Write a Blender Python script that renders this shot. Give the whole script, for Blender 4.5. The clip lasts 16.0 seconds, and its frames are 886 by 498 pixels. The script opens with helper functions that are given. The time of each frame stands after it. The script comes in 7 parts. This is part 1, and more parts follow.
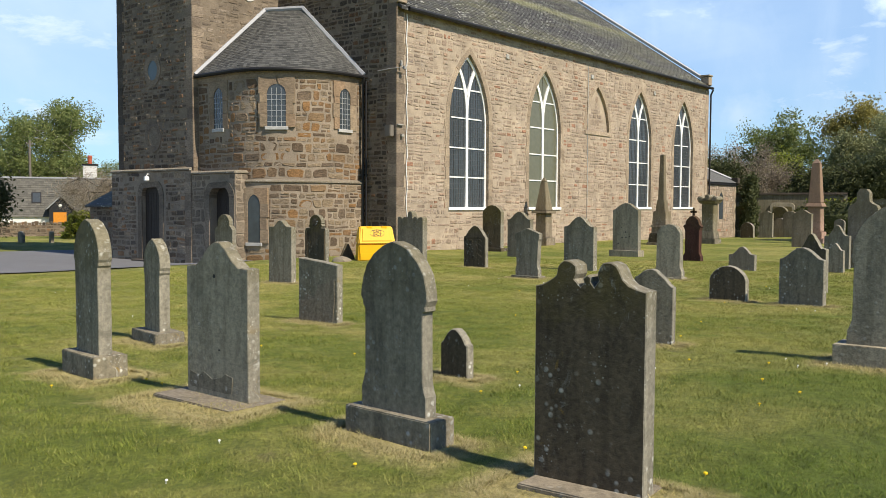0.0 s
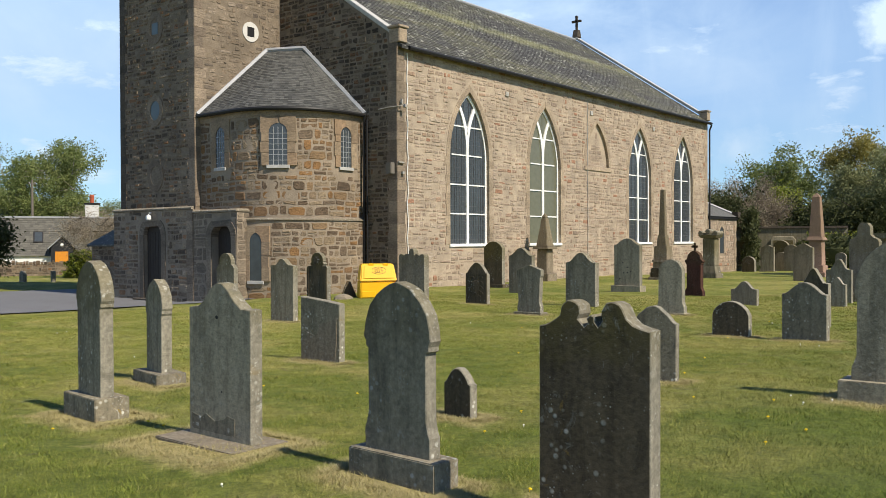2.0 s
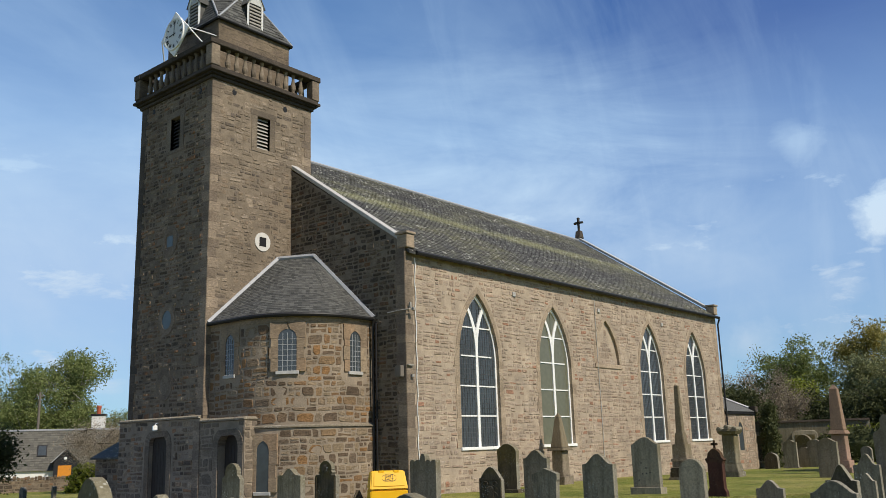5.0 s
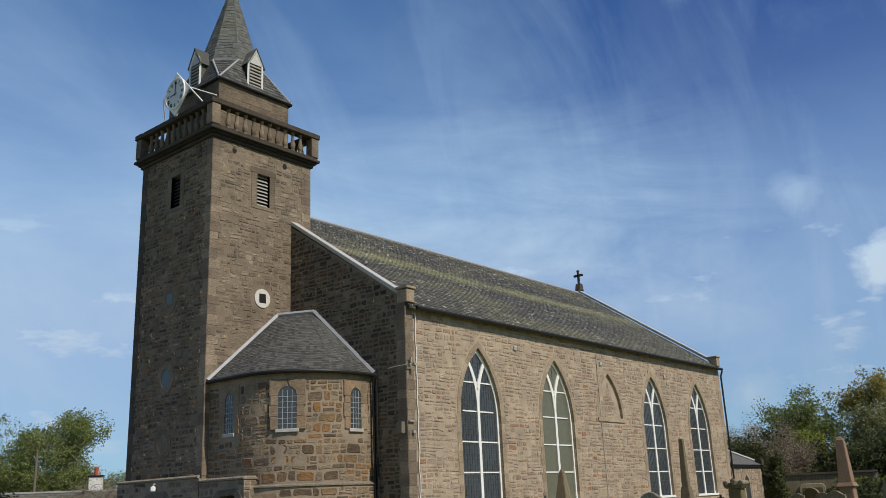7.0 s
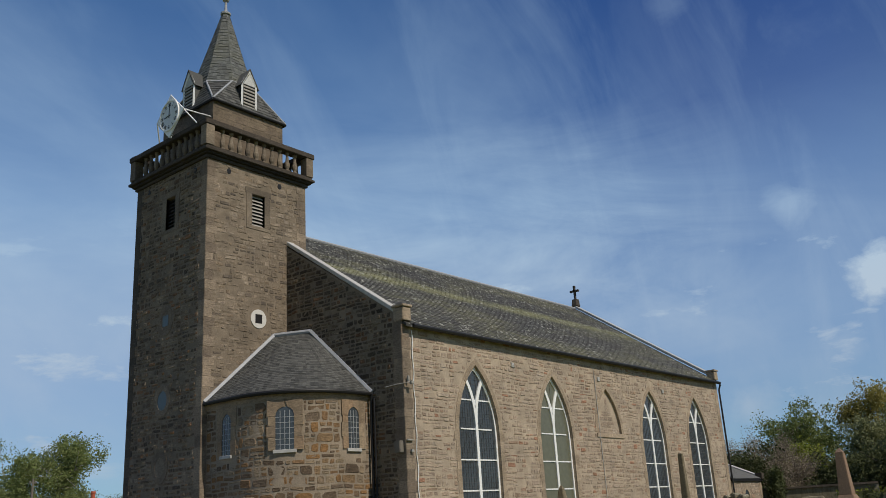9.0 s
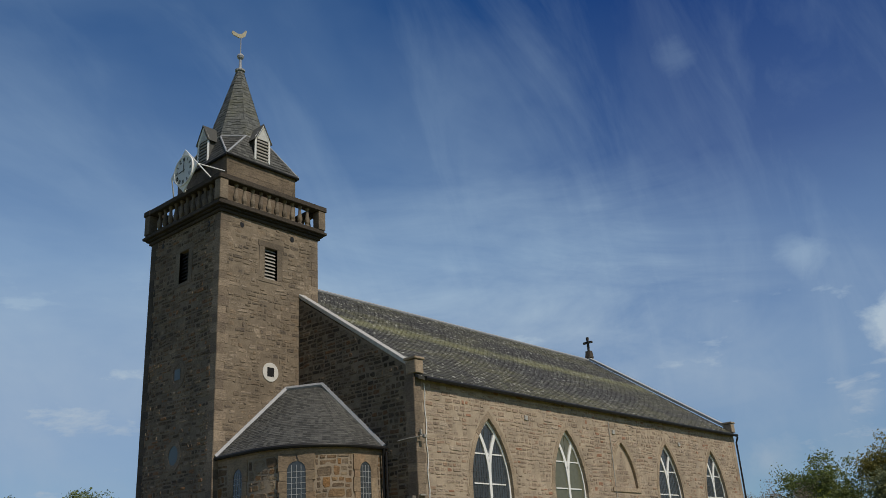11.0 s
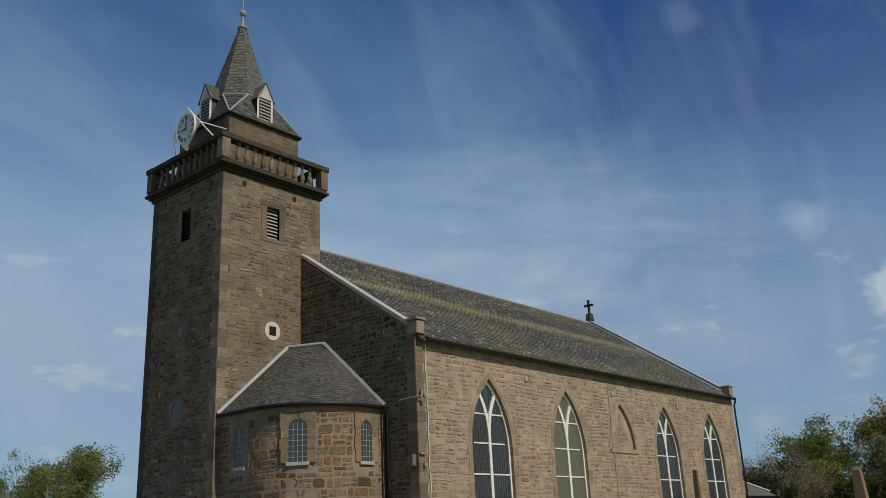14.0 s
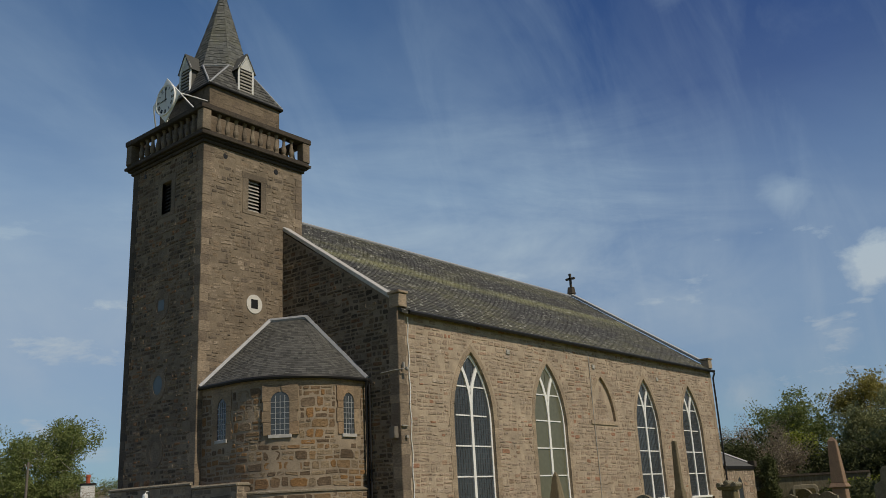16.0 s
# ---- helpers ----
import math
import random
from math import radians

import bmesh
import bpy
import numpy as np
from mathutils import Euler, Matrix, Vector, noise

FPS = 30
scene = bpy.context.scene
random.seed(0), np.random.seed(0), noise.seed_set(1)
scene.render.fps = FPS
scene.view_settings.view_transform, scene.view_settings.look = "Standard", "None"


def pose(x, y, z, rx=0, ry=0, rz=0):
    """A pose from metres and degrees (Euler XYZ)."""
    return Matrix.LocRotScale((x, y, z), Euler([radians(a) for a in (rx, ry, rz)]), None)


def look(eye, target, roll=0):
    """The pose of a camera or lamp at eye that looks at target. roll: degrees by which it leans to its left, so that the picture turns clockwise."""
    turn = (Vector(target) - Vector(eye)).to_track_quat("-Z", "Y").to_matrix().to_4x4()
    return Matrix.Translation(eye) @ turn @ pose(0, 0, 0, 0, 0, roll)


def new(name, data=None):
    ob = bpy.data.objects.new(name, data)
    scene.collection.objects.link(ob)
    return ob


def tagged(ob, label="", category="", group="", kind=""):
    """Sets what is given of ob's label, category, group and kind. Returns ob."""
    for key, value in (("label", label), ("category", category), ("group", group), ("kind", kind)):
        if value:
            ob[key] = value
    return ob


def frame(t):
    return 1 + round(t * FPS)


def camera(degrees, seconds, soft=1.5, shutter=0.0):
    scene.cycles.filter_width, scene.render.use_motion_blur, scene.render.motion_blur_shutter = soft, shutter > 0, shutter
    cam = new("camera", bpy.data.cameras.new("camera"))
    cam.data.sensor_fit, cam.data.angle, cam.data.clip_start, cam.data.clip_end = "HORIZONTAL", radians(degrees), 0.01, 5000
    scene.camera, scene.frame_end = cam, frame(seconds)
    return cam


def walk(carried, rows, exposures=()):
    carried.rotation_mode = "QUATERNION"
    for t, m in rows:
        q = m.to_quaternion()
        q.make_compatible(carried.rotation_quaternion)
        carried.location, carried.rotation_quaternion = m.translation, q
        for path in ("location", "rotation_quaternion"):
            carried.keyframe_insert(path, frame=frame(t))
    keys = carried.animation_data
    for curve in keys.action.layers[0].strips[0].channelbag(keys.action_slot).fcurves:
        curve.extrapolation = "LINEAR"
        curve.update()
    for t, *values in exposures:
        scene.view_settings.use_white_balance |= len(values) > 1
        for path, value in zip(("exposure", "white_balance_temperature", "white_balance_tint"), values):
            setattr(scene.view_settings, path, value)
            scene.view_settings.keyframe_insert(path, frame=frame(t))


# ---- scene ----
cam = camera(53.91, 16.0, soft=0.8)
PATH = [
    (0.0, -23.295, -21.400, 1.555, 87.078, -0.204, -50.501),
    (0.5, -23.290, -21.401, 1.555, 86.824, -0.255, -50.605),
    (1.0, -23.299, -21.395, 1.563, 86.821, -0.103, -50.647),
    (1.5, -23.308, -21.397, 1.572, 88.292, 0.327, -50.554),
    (2.0, -23.307, -21.397, 1.583, 89.438, 0.242, -50.438),
    (2.5, -23.303, -21.394, 1.605, 91.715, 0.826, -50.275),
    (3.0, -23.299, -21.396, 1.623, 94.234, 1.008, -50.086),
    (3.5, -23.295, -21.400, 1.635, 96.573, 1.138, -49.960),
    (4.0, -23.291, -21.400, 1.639, 99.392, 1.612, -49.820),
    (4.5, -23.288, -21.400, 1.623, 100.995, 1.606, -49.706),
    (5.0, -23.287, -21.399, 1.614, 102.596, 1.693, -49.662),
    (7.5, -23.288, -21.398, 1.608, 106.626, 2.567, -49.466),
    (8.0, -23.289, -21.398, 1.604, 106.838, 2.966, -49.356),
    (8.5, -23.286, -21.397, 1.604, 106.967, 2.851, -49.467),
    (9.0, -23.283, -21.396, 1.604, 107.341, 3.280, -49.522),
    (9.5, -23.286, -21.396, 1.605, 108.445, 3.623, -49.342),
    (10.0, -23.289, -21.397, 1.604, 110.088, 3.653, -49.115),
    (12.5, -23.295, -21.398, 1.602, 110.993, 3.274, -48.546),
    (13.0, -23.298, -21.399, 1.601, 109.751, 2.954, -48.566),
    (13.5, -23.297, -21.399, 1.600, 109.038, 2.851, -48.592),
    (14.0, -23.295, -21.399, 1.600, 108.257, 2.701, -48.752),
    (14.5, -23.293, -21.399, 1.600, 107.473, 2.771, -49.053),
    (15.0, -23.292, -21.398, 1.600, 107.157, 2.665, -49.408),
    (15.5, -23.291, -21.398, 1.600, 106.811, 2.812, -49.742),
    (16.0, -23.290, -21.397, 1.600, 106.452, 2.929, -49.894),
]
EXPOSURES = [(0.0, 0.42, 7050, 10), (1.5, 0.36, 7050, 10), (2.5, 0.30, 7000, 10), (3.5, 0.2, 6950, 10), (5.0, -0.02, 6850, 10), (7.5, -0.31, 6780, 10), (8.5, -0.43, 6780, 10), (10.0, -0.58, 6800, 10), (12.5, -0.70, 7050, 10), (14.5, -0.64, 7250, 10), (16.0, -0.69, 7350, 10)]
walk(cam, [(r[0], pose(*r[1:])) for r in PATH], EXPOSURES)

# ---- light ----
SUN_AZ, SUN_EL = math.atan2(-1.0, -0.02), radians(48)
sun = new("sun", bpy.data.lights.new("sun", "SUN"))
sun.data.energy, sun.data.angle, sun.data.color = 4.7, radians(0.6), (1.0, 0.94, 0.84)
sun.matrix_world = look((60 * math.cos(SUN_AZ), 60 * math.sin(SUN_AZ), 60 * math.tan(SUN_EL)), (0, 0, 0))

world = bpy.data.worlds.new("sky")
scene.world = world
world.use_nodes = True
wn, wl = world.node_tree.nodes, world.node_tree.links
wn.clear()
w_out, w_bg, w_sky = wn.new("ShaderNodeOutputWorld"), wn.new("ShaderNodeBackground"), wn.new("ShaderNodeTexSky")
w_sky.sky_type, w_sky.sun_disc = "NISHITA", False
w_sky.sun_elevation, w_sky.sun_rotation = SUN_EL, math.pi / 2 - SUN_AZ
w_sky.air_density, w_sky.dust_density, w_sky.ozone_density = 1.0, 0.15, 3.5
w_bg.inputs["Strength"].default_value = 0.085
wl.new(w_bg.outputs[0], w_out.inputs["Surface"])
w_tc = wn.new("ShaderNodeTexCoord")


def wmath(op, a, b=None, c=None, clamp=False):
    n = wn.new("ShaderNodeMath")
    n.operation, n.use_clamp = op, clamp
    for k, v in enumerate((a, b, c)):
        if v is None:
            continue
        if isinstance(v, (int, float)):
            n.inputs[k].default_value = v
        else:
            wl.new(v, n.inputs[k])
    return n.outputs[0]


def wnoise(scale, stretch, turn, detail=6, rough=0.55, warp=0.0):
    m = wn.new("ShaderNodeMapping")
    m.inputs["Rotation"].default_value = turn
    m.inputs["Scale"].default_value = stretch
    wl.new(w_tc.outputs["Generated"], m.inputs["Vector"])
    n = wn.new("ShaderNodeTexNoise")
    n.inputs["Scale"].default_value, n.inputs["Detail"].default_value = scale, detail
    n.inputs["Roughness"].default_value, n.inputs["Distortion"].default_value = rough, warp
    wl.new(m.outputs[0], n.inputs["Vector"])
    return n.outputs["Fac"]


def wramp(fac, stops):
    r = wn.new("ShaderNodeValToRGB")
    while len(r.color_ramp.elements) < len(stops):
        r.color_ramp.elements.new(0.5)
    for e, (at, v) in zip(r.color_ramp.elements, stops):
        e.position, e.color = at, (v, v, v, 1)
    wl.new(fac, r.inputs[0])
    return r.outputs[0]


w_sep = wn.new("ShaderNodeSeparateXYZ")
wl.new(w_tc.outputs["Generated"], w_sep.inputs[0])
veil = wramp(wnoise(2.0, (1.0, 1.6, 2.0), (0.5, 0.3, 0.9), 5, 0.5, 0.4), ((0.45, 0.0), (0.75, 1.0)))
streak = wramp(wnoise(3.0, (0.8, 4.0, 1.2), (0.7, 0.9, 0.2), 8, 0.6, 0.6), ((0.48, 0.0), (0.80, 1.0)))
low = wramp(w_sep.outputs["Z"], ((0.0, 0.80), (0.14, 0.80), (0.28, 0.72), (0.42, 0.28), (0.62, 0.0)))
puff = wramp(wnoise(9.0, (1.0, 1.0, 2.6), (0.0, 0.0, 0.4), 7, 0.6, 0.2), ((0.60, 0.0), (0.68, 1.0)))
puff_band = wramp(w_sep.outputs["Z"], ((0.04, 0.0), (0.10, 1.0), (0.26, 0.8), (0.34, 0.0)))
cloud = wmath("MULTIPLY_ADD", veil, 0.17, wmath("MULTIPLY", streak, 0.14))
cloud = wmath("ADD", cloud, wmath("MULTIPLY", low, 0.5))
cloud = wmath("ADD", cloud, wmath("MULTIPLY", wmath("MULTIPLY", puff, puff_band), 0.30), clamp=True)
side = wramp(w_sep.outputs["Y"], ((0.40, 0.0), (0.95, 1.0)))
haze = wnoise(1.6, (1.0, 1.0, 3.2), (0.1, 0.0, 0.3), 5, 0.55, 0.5)
cloud = wmath("ADD", cloud, wmath("MULTIPLY", wmath("MULTIPLY", side, wramp(w_sep.outputs["Z"], ((0.0, 0.05), (0.14, 0.30), (0.26, 0.85), (0.42, 0.75), (0.6, 0.1)))), wmath("MULTIPLY", haze, 0.55)), clamp=True)
# a broad thin bank over the nave, torn into wisps
bank = wmath("MULTIPLY", wramp(w_sep.outputs["Z"], ((0.12, 0.0), (0.22, 1.0), (0.32, 0.9), (0.48, 0.0))), wramp(w_sep.outputs["Y"], ((0.26, 0.15), (0.44, 1.0), (0.62, 1.0), (0.85, 0.25))))
torn = wramp(wnoise(2.6, (1.0, 1.2, 3.6), (0.35, 0.15, 0.5), 8, 0.62, 0.9), ((0.34, 0.0), (0.66, 1.0)))
cloud = wmath("ADD", cloud, wmath("MULTIPLY", wmath("MULTIPLY", bank, torn), 0.42), clamp=True)
# a few white cumulus heads low in the east
lump = wnoise(16.0, (1.0, 1.0, 1.5), (0.2, 0.1, 0.4), 7, 0.62, 0.3)
for (cx, cy, cz), size, strong in (((0.9137, 0.2724, 0.3017), 0.05, 0.24), ((0.9528, 0.2030, 0.2217), 0.07, 0.85), ((0.9561, 0.2531, 0.1475), 0.05, 0.12), ((0.9304, 0.3533, 0.0974), 0.06, 0.2), ((0.7936, 0.3224, 0.516), 0.05, 0.10)):
    dv = wn.new("ShaderNodeVectorMath")
    dv.operation = "DISTANCE"
    wl.new(w_tc.outputs["Generated"], dv.inputs[0])
    dv.inputs[1].default_value = (cx, cy, cz)
    head = wmath("SUBTRACT", lump, wmath("DIVIDE", dv.outputs["Value"], size * 1.1))
    cloud = wmath("ADD", cloud, wmath("MULTIPLY", wramp(head, ((0.04, 0.0), (0.42, 1.0))), strong), clamp=True)
w_mix = wn.new("ShaderNodeMix")
w_mix.data_type = "RGBA"
wl.new(cloud, w_mix.inputs["Factor"])
w_tint = wn.new("ShaderNodeMix")
w_tint.data_type, w_tint.blend_type = "RGBA", "MULTIPLY"
w_tint.inputs["Factor"].default_value = 1.0
wl.new(w_sky.outputs[0], w_tint.inputs[6])


def wblend(fac, a, b):
    """One colour giving way to another."""
    n = wn.new("ShaderNodeMix")
    n.data_type = "RGBA"
    wl.new(fac, n.inputs["Factor"])
    for k, v in ((6, a), (7, b)):
        if isinstance(v, tuple):
            n.inputs[k].default_value = (*v, 1)
        else:
            wl.new(v, n.inputs[k])
    return n.outputs[2]


w_high = wramp(w_sep.outputs["Z"], ((0.10, 0.0), (0.34, 1.0)))
w_north = wramp(wmath("MULTIPLY_ADD", w_sep.outputs["Y"], 0.5, 0.5), ((0.42, 0.0), (0.60, 1.0)))
w_hue = wblend(w_high, (0.30, 0.84, 1.34), (0.16, 0.85, 1.53))
wl.new(wblend(w_north, (0.46, 0.80, 1.06), w_hue), w_tint.inputs[7])
w_deep = wn.new("ShaderNodeMix")
w_deep.data_type, w_deep.blend_type = "RGBA", "MULTIPLY"
wl.new(wmath("MULTIPLY", wramp(w_sep.outputs["Z"], ((0.20, 0.0), (0.42, 1.0))), wramp(w_sep.outputs["Y"], ((0.33, 1.0), (0.62, 0.0)))), w_deep.inputs["Factor"])
wl.new(w_tint.outputs[2], w_deep.inputs[6])
w_deep.inputs[7].default_value = (0.20, 0.52, 0.77, 1)
wl.new(w_deep.outputs[2], w_mix.inputs[6])
wl.new(wblend(w_high, (7.6, 8.9, 10.6), (6.5, 9.3, 12.4)), w_mix.inputs[7])
wl.new(w_mix.outputs[2], w_bg.inputs["Color"])


# ---- materials ----
class Mat:
    """A small node graph builder."""

    def __init__(self, name, rough=0.9, metal=0.0):
        self.m = bpy.data.materials.new(name)
        self.m.use_nodes = True
        self.n, self.l = self.m.node_tree.nodes, self.m.node_tree.links
        self.b = self.n["Principled BSDF"]
        self.b.inputs["Roughness"].default_value, self.b.inputs["Metallic"].default_value = rough, metal
        self.b.inputs["Specular IOR Level"].default_value = 0.25
        self.co = self.n.new("ShaderNodeTexCoord").outputs["Object"]
        self.height = None

    def put(self, v, sock):
        if isinstance(v, (int, float)):
            sock.default_value = v
        elif isinstance(v, tuple):
            sock.default_value = (*v, 1) if len(v) == 3 and sock.type == "RGBA" else v
        else:
            self.l.new(v, sock)

    def noise(self, scale, detail=4, rough=0.55, warp=0.0, stretch=(1, 1, 1), world_space=False):
        m = self.n.new("ShaderNodeMapping")
        m.inputs["Scale"].default_value = stretch
        if world_space:
            self.l.new(self.n.new("ShaderNodeNewGeometry").outputs["Position"], m.inputs[0])
        else:
            self.l.new(self.co, m.inputs[0])
        t = self.n.new("ShaderNodeTexNoise")
        t.inputs["Scale"].default_value, t.inputs["Detail"].default_value = scale, detail
        t.inputs["Roughness"].default_value, t.inputs["Distortion"].default_value = rough, warp
        self.l.new(m.outputs[0], t.inputs["Vector"])
        return t.outputs["Fac"]

    def voronoi(self, scale, feature="F1", stretch=(1, 1, 1)):
        m = self.n.new("ShaderNodeMapping")
        m.inputs["Scale"].default_value = stretch
        self.l.new(self.co, m.inputs[0])
        t = self.n.new("ShaderNodeTexVoronoi")
        t.feature = feature
        t.inputs["Scale"].default_value = scale
        self.l.new(m.outputs[0], t.inputs["Vector"])
        return t.outputs["Distance"]

    def math(self, op, a, b=0.0, clamp=False):
        n = self.n.new("ShaderNodeMath")
        n.operation, n.use_clamp = op, clamp
        self.put(a, n.inputs[0])
        self.put(b, n.inputs[1])
        return n.outputs[0]

    def ramp(self, fac, stops, step=False):
        r = self.n.new("ShaderNodeValToRGB")
        if step:
            r.color_ramp.interpolation = "CONSTANT"
        while len(r.color_ramp.elements) < len(stops):
            r.color_ramp.elements.new(0.5)
        for e, (at, c) in zip(r.color_ramp.elements, stops):
            e.position, e.color = at, (*c, 1) if isinstance(c, tuple) else (c, c, c, 1)
        self.put(fac, r.inputs[0])
        return r.outputs[0]

    def mix(self, fac, a, b, blend="MIX"):
        n = self.n.new("ShaderNodeMix")
        n.data_type, n.blend_type = "RGBA", blend
        self.put(fac, n.inputs["Factor"])
        self.put(a, n.inputs[6])
        self.put(b, n.inputs[7])
        return n.outputs[2]

    def piece(self):
        """A number of its own for each piece, joined or single."""
        a = self.n.new("ShaderNodeObjectInfo").outputs["Random"]
        b = self.n.new("ShaderNodeNewGeometry").outputs["Random Per Island"]
        return self.math("FRACT", self.math("ADD", a, b))

    def done(self, colour, height=None, strength=0.4, dist=0.02, rough=None):
        self.put(colour, self.b.inputs["Base Color"])
        if rough is not None:
            self.put(rough, self.b.inputs["Roughness"])
        if height is not None:
            bump = self.n.new("ShaderNodeBump")
            bump.inputs["Strength"].default_value, bump.inputs["Distance"].default_value = strength, dist
            self.l.new(height, bump.inputs["Height"])
            self.l.new(bump.outputs[0], self.b.inputs["Normal"])
        return self.m


def rubble(name, palette, stain=0.35, stain_colour=(0.05, 0.045, 0.04), rough_bump=0.7, lime=0.0, soot=0.0):
    """Weathered sandstone blocks: a colour for each block, bedding grain, soot stains."""
    m = Mat(name, 0.95)
    n = len(palette)
    c = m.ramp(m.piece(), [(k / n, p) for k, p in enumerate(palette)], step=True)
    grain = m.noise(9, 6, 0.65, 0.3, (1, 1, 2.2))
    c = m.mix(0.8, c, m.ramp(grain, ((0.28, (0.5, 0.5, 0.5)), (0.72, (1.35, 1.32, 1.28)))), "MULTIPLY")
    big = m.noise(0.55, 5, 0.6, 0.5, world_space=True)
    c = m.mix(m.math("MULTIPLY", m.ramp(big, ((0.42, 0.0), (0.72, 1.0))), stain), c, stain_colour)
    wash = m.noise(1.1, 6, 0.65, 0.4, world_space=True)
    c = m.mix(0.75, c, m.ramp(wash, ((0.3, (0.62, 0.62, 0.62)), (0.7, (1.28, 1.26, 1.22)))), "MULTIPLY")
    if lime or soot:
        c = m.mix(m.math("MULTIPLY", m.ramp(m.noise(3.6, 7, 0.72, 0.9, (1, 1, 1.5), world_space=True), ((0.54, 0.0), (0.64, 1.0))), soot), c, (0.035, 0.029, 0.024))
        c = m.mix(m.math("MULTIPLY", m.ramp(m.noise(5.2, 7, 0.75, 1.1, (1, 1, 1.4), world_space=True), ((0.57, 0.0), (0.66, 1.0))), lime), c, (0.36, 0.30, 0.23))
        c = m.mix(m.math("MULTIPLY", m.ramp(m.noise(0.9, 5, 0.65, 0.7, world_space=True), ((0.56, 0.0), (0.68, 1.0))), lime * 0.7), c, (0.23, 0.12, 0.06))
    speck = m.noise(38, 3, 0.6)
    c = m.mix(m.ramp(speck, ((0.66, 0.0), (0.74, 0.35))), c, (0.42, 0.41, 0.36))
    return m.done(c, m.math("ADD", grain, m.math("MULTIPLY", speck, 0.4)), rough_bump, 0.05)


def mortar(name, a, b):
    m = Mat(name, 0.97)
    n = m.noise(3.2, 6, 0.65)
    f = m.noise(45, 4, 0.6)
    c = m.mix(n, a, b)
    wash = m.noise(1.1, 6, 0.65, 0.4, world_space=True)
    c = m.mix(0.75, c, m.ramp(wash, ((0.3, (0.62, 0.62, 0.62)), (0.7, (1.28, 1.26, 1.22)))), "MULTIPLY")
    c = m.mix(0.5, c, m.ramp(f, ((0.3, (0.6, 0.6, 0.6)), (0.7, (1.2, 1.2, 1.2)))), "MULTIPLY")
    return m.done(c, m.math("ADD", f, n), 0.6, 0.02)


def plain(name, colour, rough=0.6, metal=0.0, vary=0.25, scale=14.0, bump=0.15):
    m = Mat(name, rough, metal)
    n = m.noise(scale, 5, 0.6)
    lo, hi = tuple(v * (1 - vary) for v in colour), tuple(min(1.0, v * (1 + vary)) for v in colour)
    return m.done(m.mix(n, lo, hi), n, bump, 0.01)


def headstone(name, base, dark, lichen=0.5, streaks=0.5, spot=(0.42, 0.43, 0.40), moss=0.35):
    """Old sandstone or granite: rain streaks, lichen spots, orange patches."""
    m = Mat(name, 0.92)
    rnd = m.n.new("ShaderNodeObjectInfo").outputs["Random"]
    fine = m.noise(26, 6, 0.65)
    c = m.mix(m.noise(2.2, 6, 0.6, 0.4), base, dark)
    run = m.noise(2.6, 5, 0.6, 0.25, (3.0, 3.0, 0.30))
    c = m.mix(m.math("MULTIPLY", m.ramp(run, ((0.45, 0.0), (0.62, 1.0))), streaks), c, tuple(v * 0.5 for v in dark))
    c = m.mix(0.7, c, m.ramp(fine, ((0.3, (0.55, 0.55, 0.55)), (0.7, (1.4, 1.38, 1.33)))), "MULTIPLY")
    cells = m.voronoi(15)
    where = m.noise(1.7, 4, 0.6)
    mask = m.math("MULTIPLY", m.ramp(cells, ((0.16, 1.0), (0.30, 0.0))), m.ramp(where, ((0.46, 0.0), (0.56, 1.0))))
    c = m.mix(m.math("MULTIPLY", mask, lichen), c, spot)
    small = m.math("MULTIPLY", m.ramp(m.voronoi(34), ((0.14, 1.0), (0.22, 0.0))), m.ramp(m.noise(3.1, 3), ((0.5, 0.0), (0.6, 1.0))))
    c = m.mix(m.math("MULTIPLY", small, lichen * 0.8), c, spot)
    c = m.mix(m.math("MULTIPLY", m.ramp(m.noise(2.9, 5, 0.65, 0.8), ((0.64, 0.0), (0.75, 0.55))), lichen), c, (0.24, 0.16, 0.05))
    sep = m.n.new("ShaderNodeSeparateXYZ")
    m.l.new(m.co, sep.inputs[0])
    crown = m.math("ADD", sep.outputs["Z"], m.math("MULTIPLY", m.noise(3.4, 6, 0.7, 0.5), 1.1))
    c = m.mix(m.math("MULTIPLY", m.ramp(m.math("MULTIPLY", crown, 0.5), ((0.72, 0.0), (0.90, 1.0))), moss), c, (0.105, 0.085, 0.030))
    gold = m.math("MULTIPLY", m.ramp(m.noise(7.5, 5, 0.7, 0.6), ((0.62, 0.0), (0.68, 1.0))), m.ramp(m.noise(1.3, 3), ((0.48, 0.0), (0.60, 1.0))))
    c = m.mix(m.math("MULTIPLY", gold, moss), c, (0.30, 0.19, 0.03))
    blot = m.math("MULTIPLY", m.ramp(m.noise(9.0, 7, 0.72, 1.4), ((0.56, 0.0), (0.63, 1.0))), m.ramp(m.noise(1.9, 4, 0.6, 0.6), ((0.44, 0.0), (0.58, 1.0))))
    c = m.mix(m.math("MULTIPLY", blot, lichen * 0.55), c, m.mix(fine, tuple(v * 0.6 for v in spot), spot))
    scab = m.ramp(m.noise(4.2, 7, 0.75, 1.0), ((0.52, 0.0), (0.62, 1.0)))
    c = m.mix(m.math("MULTIPLY", scab, 0.5), c, tuple(v * 0.55 for v in dark))
    c = m.mix(0.35, c, m.ramp(rnd, ((0.0, (0.72, 0.72, 0.74)), (1.0, (1.25, 1.22, 1.15)))), "MULTIPLY")
    return m.done(c, m.math("ADD", fine, m.math("MULTIPLY", mask, 0.5)), 0.5, 0.012)


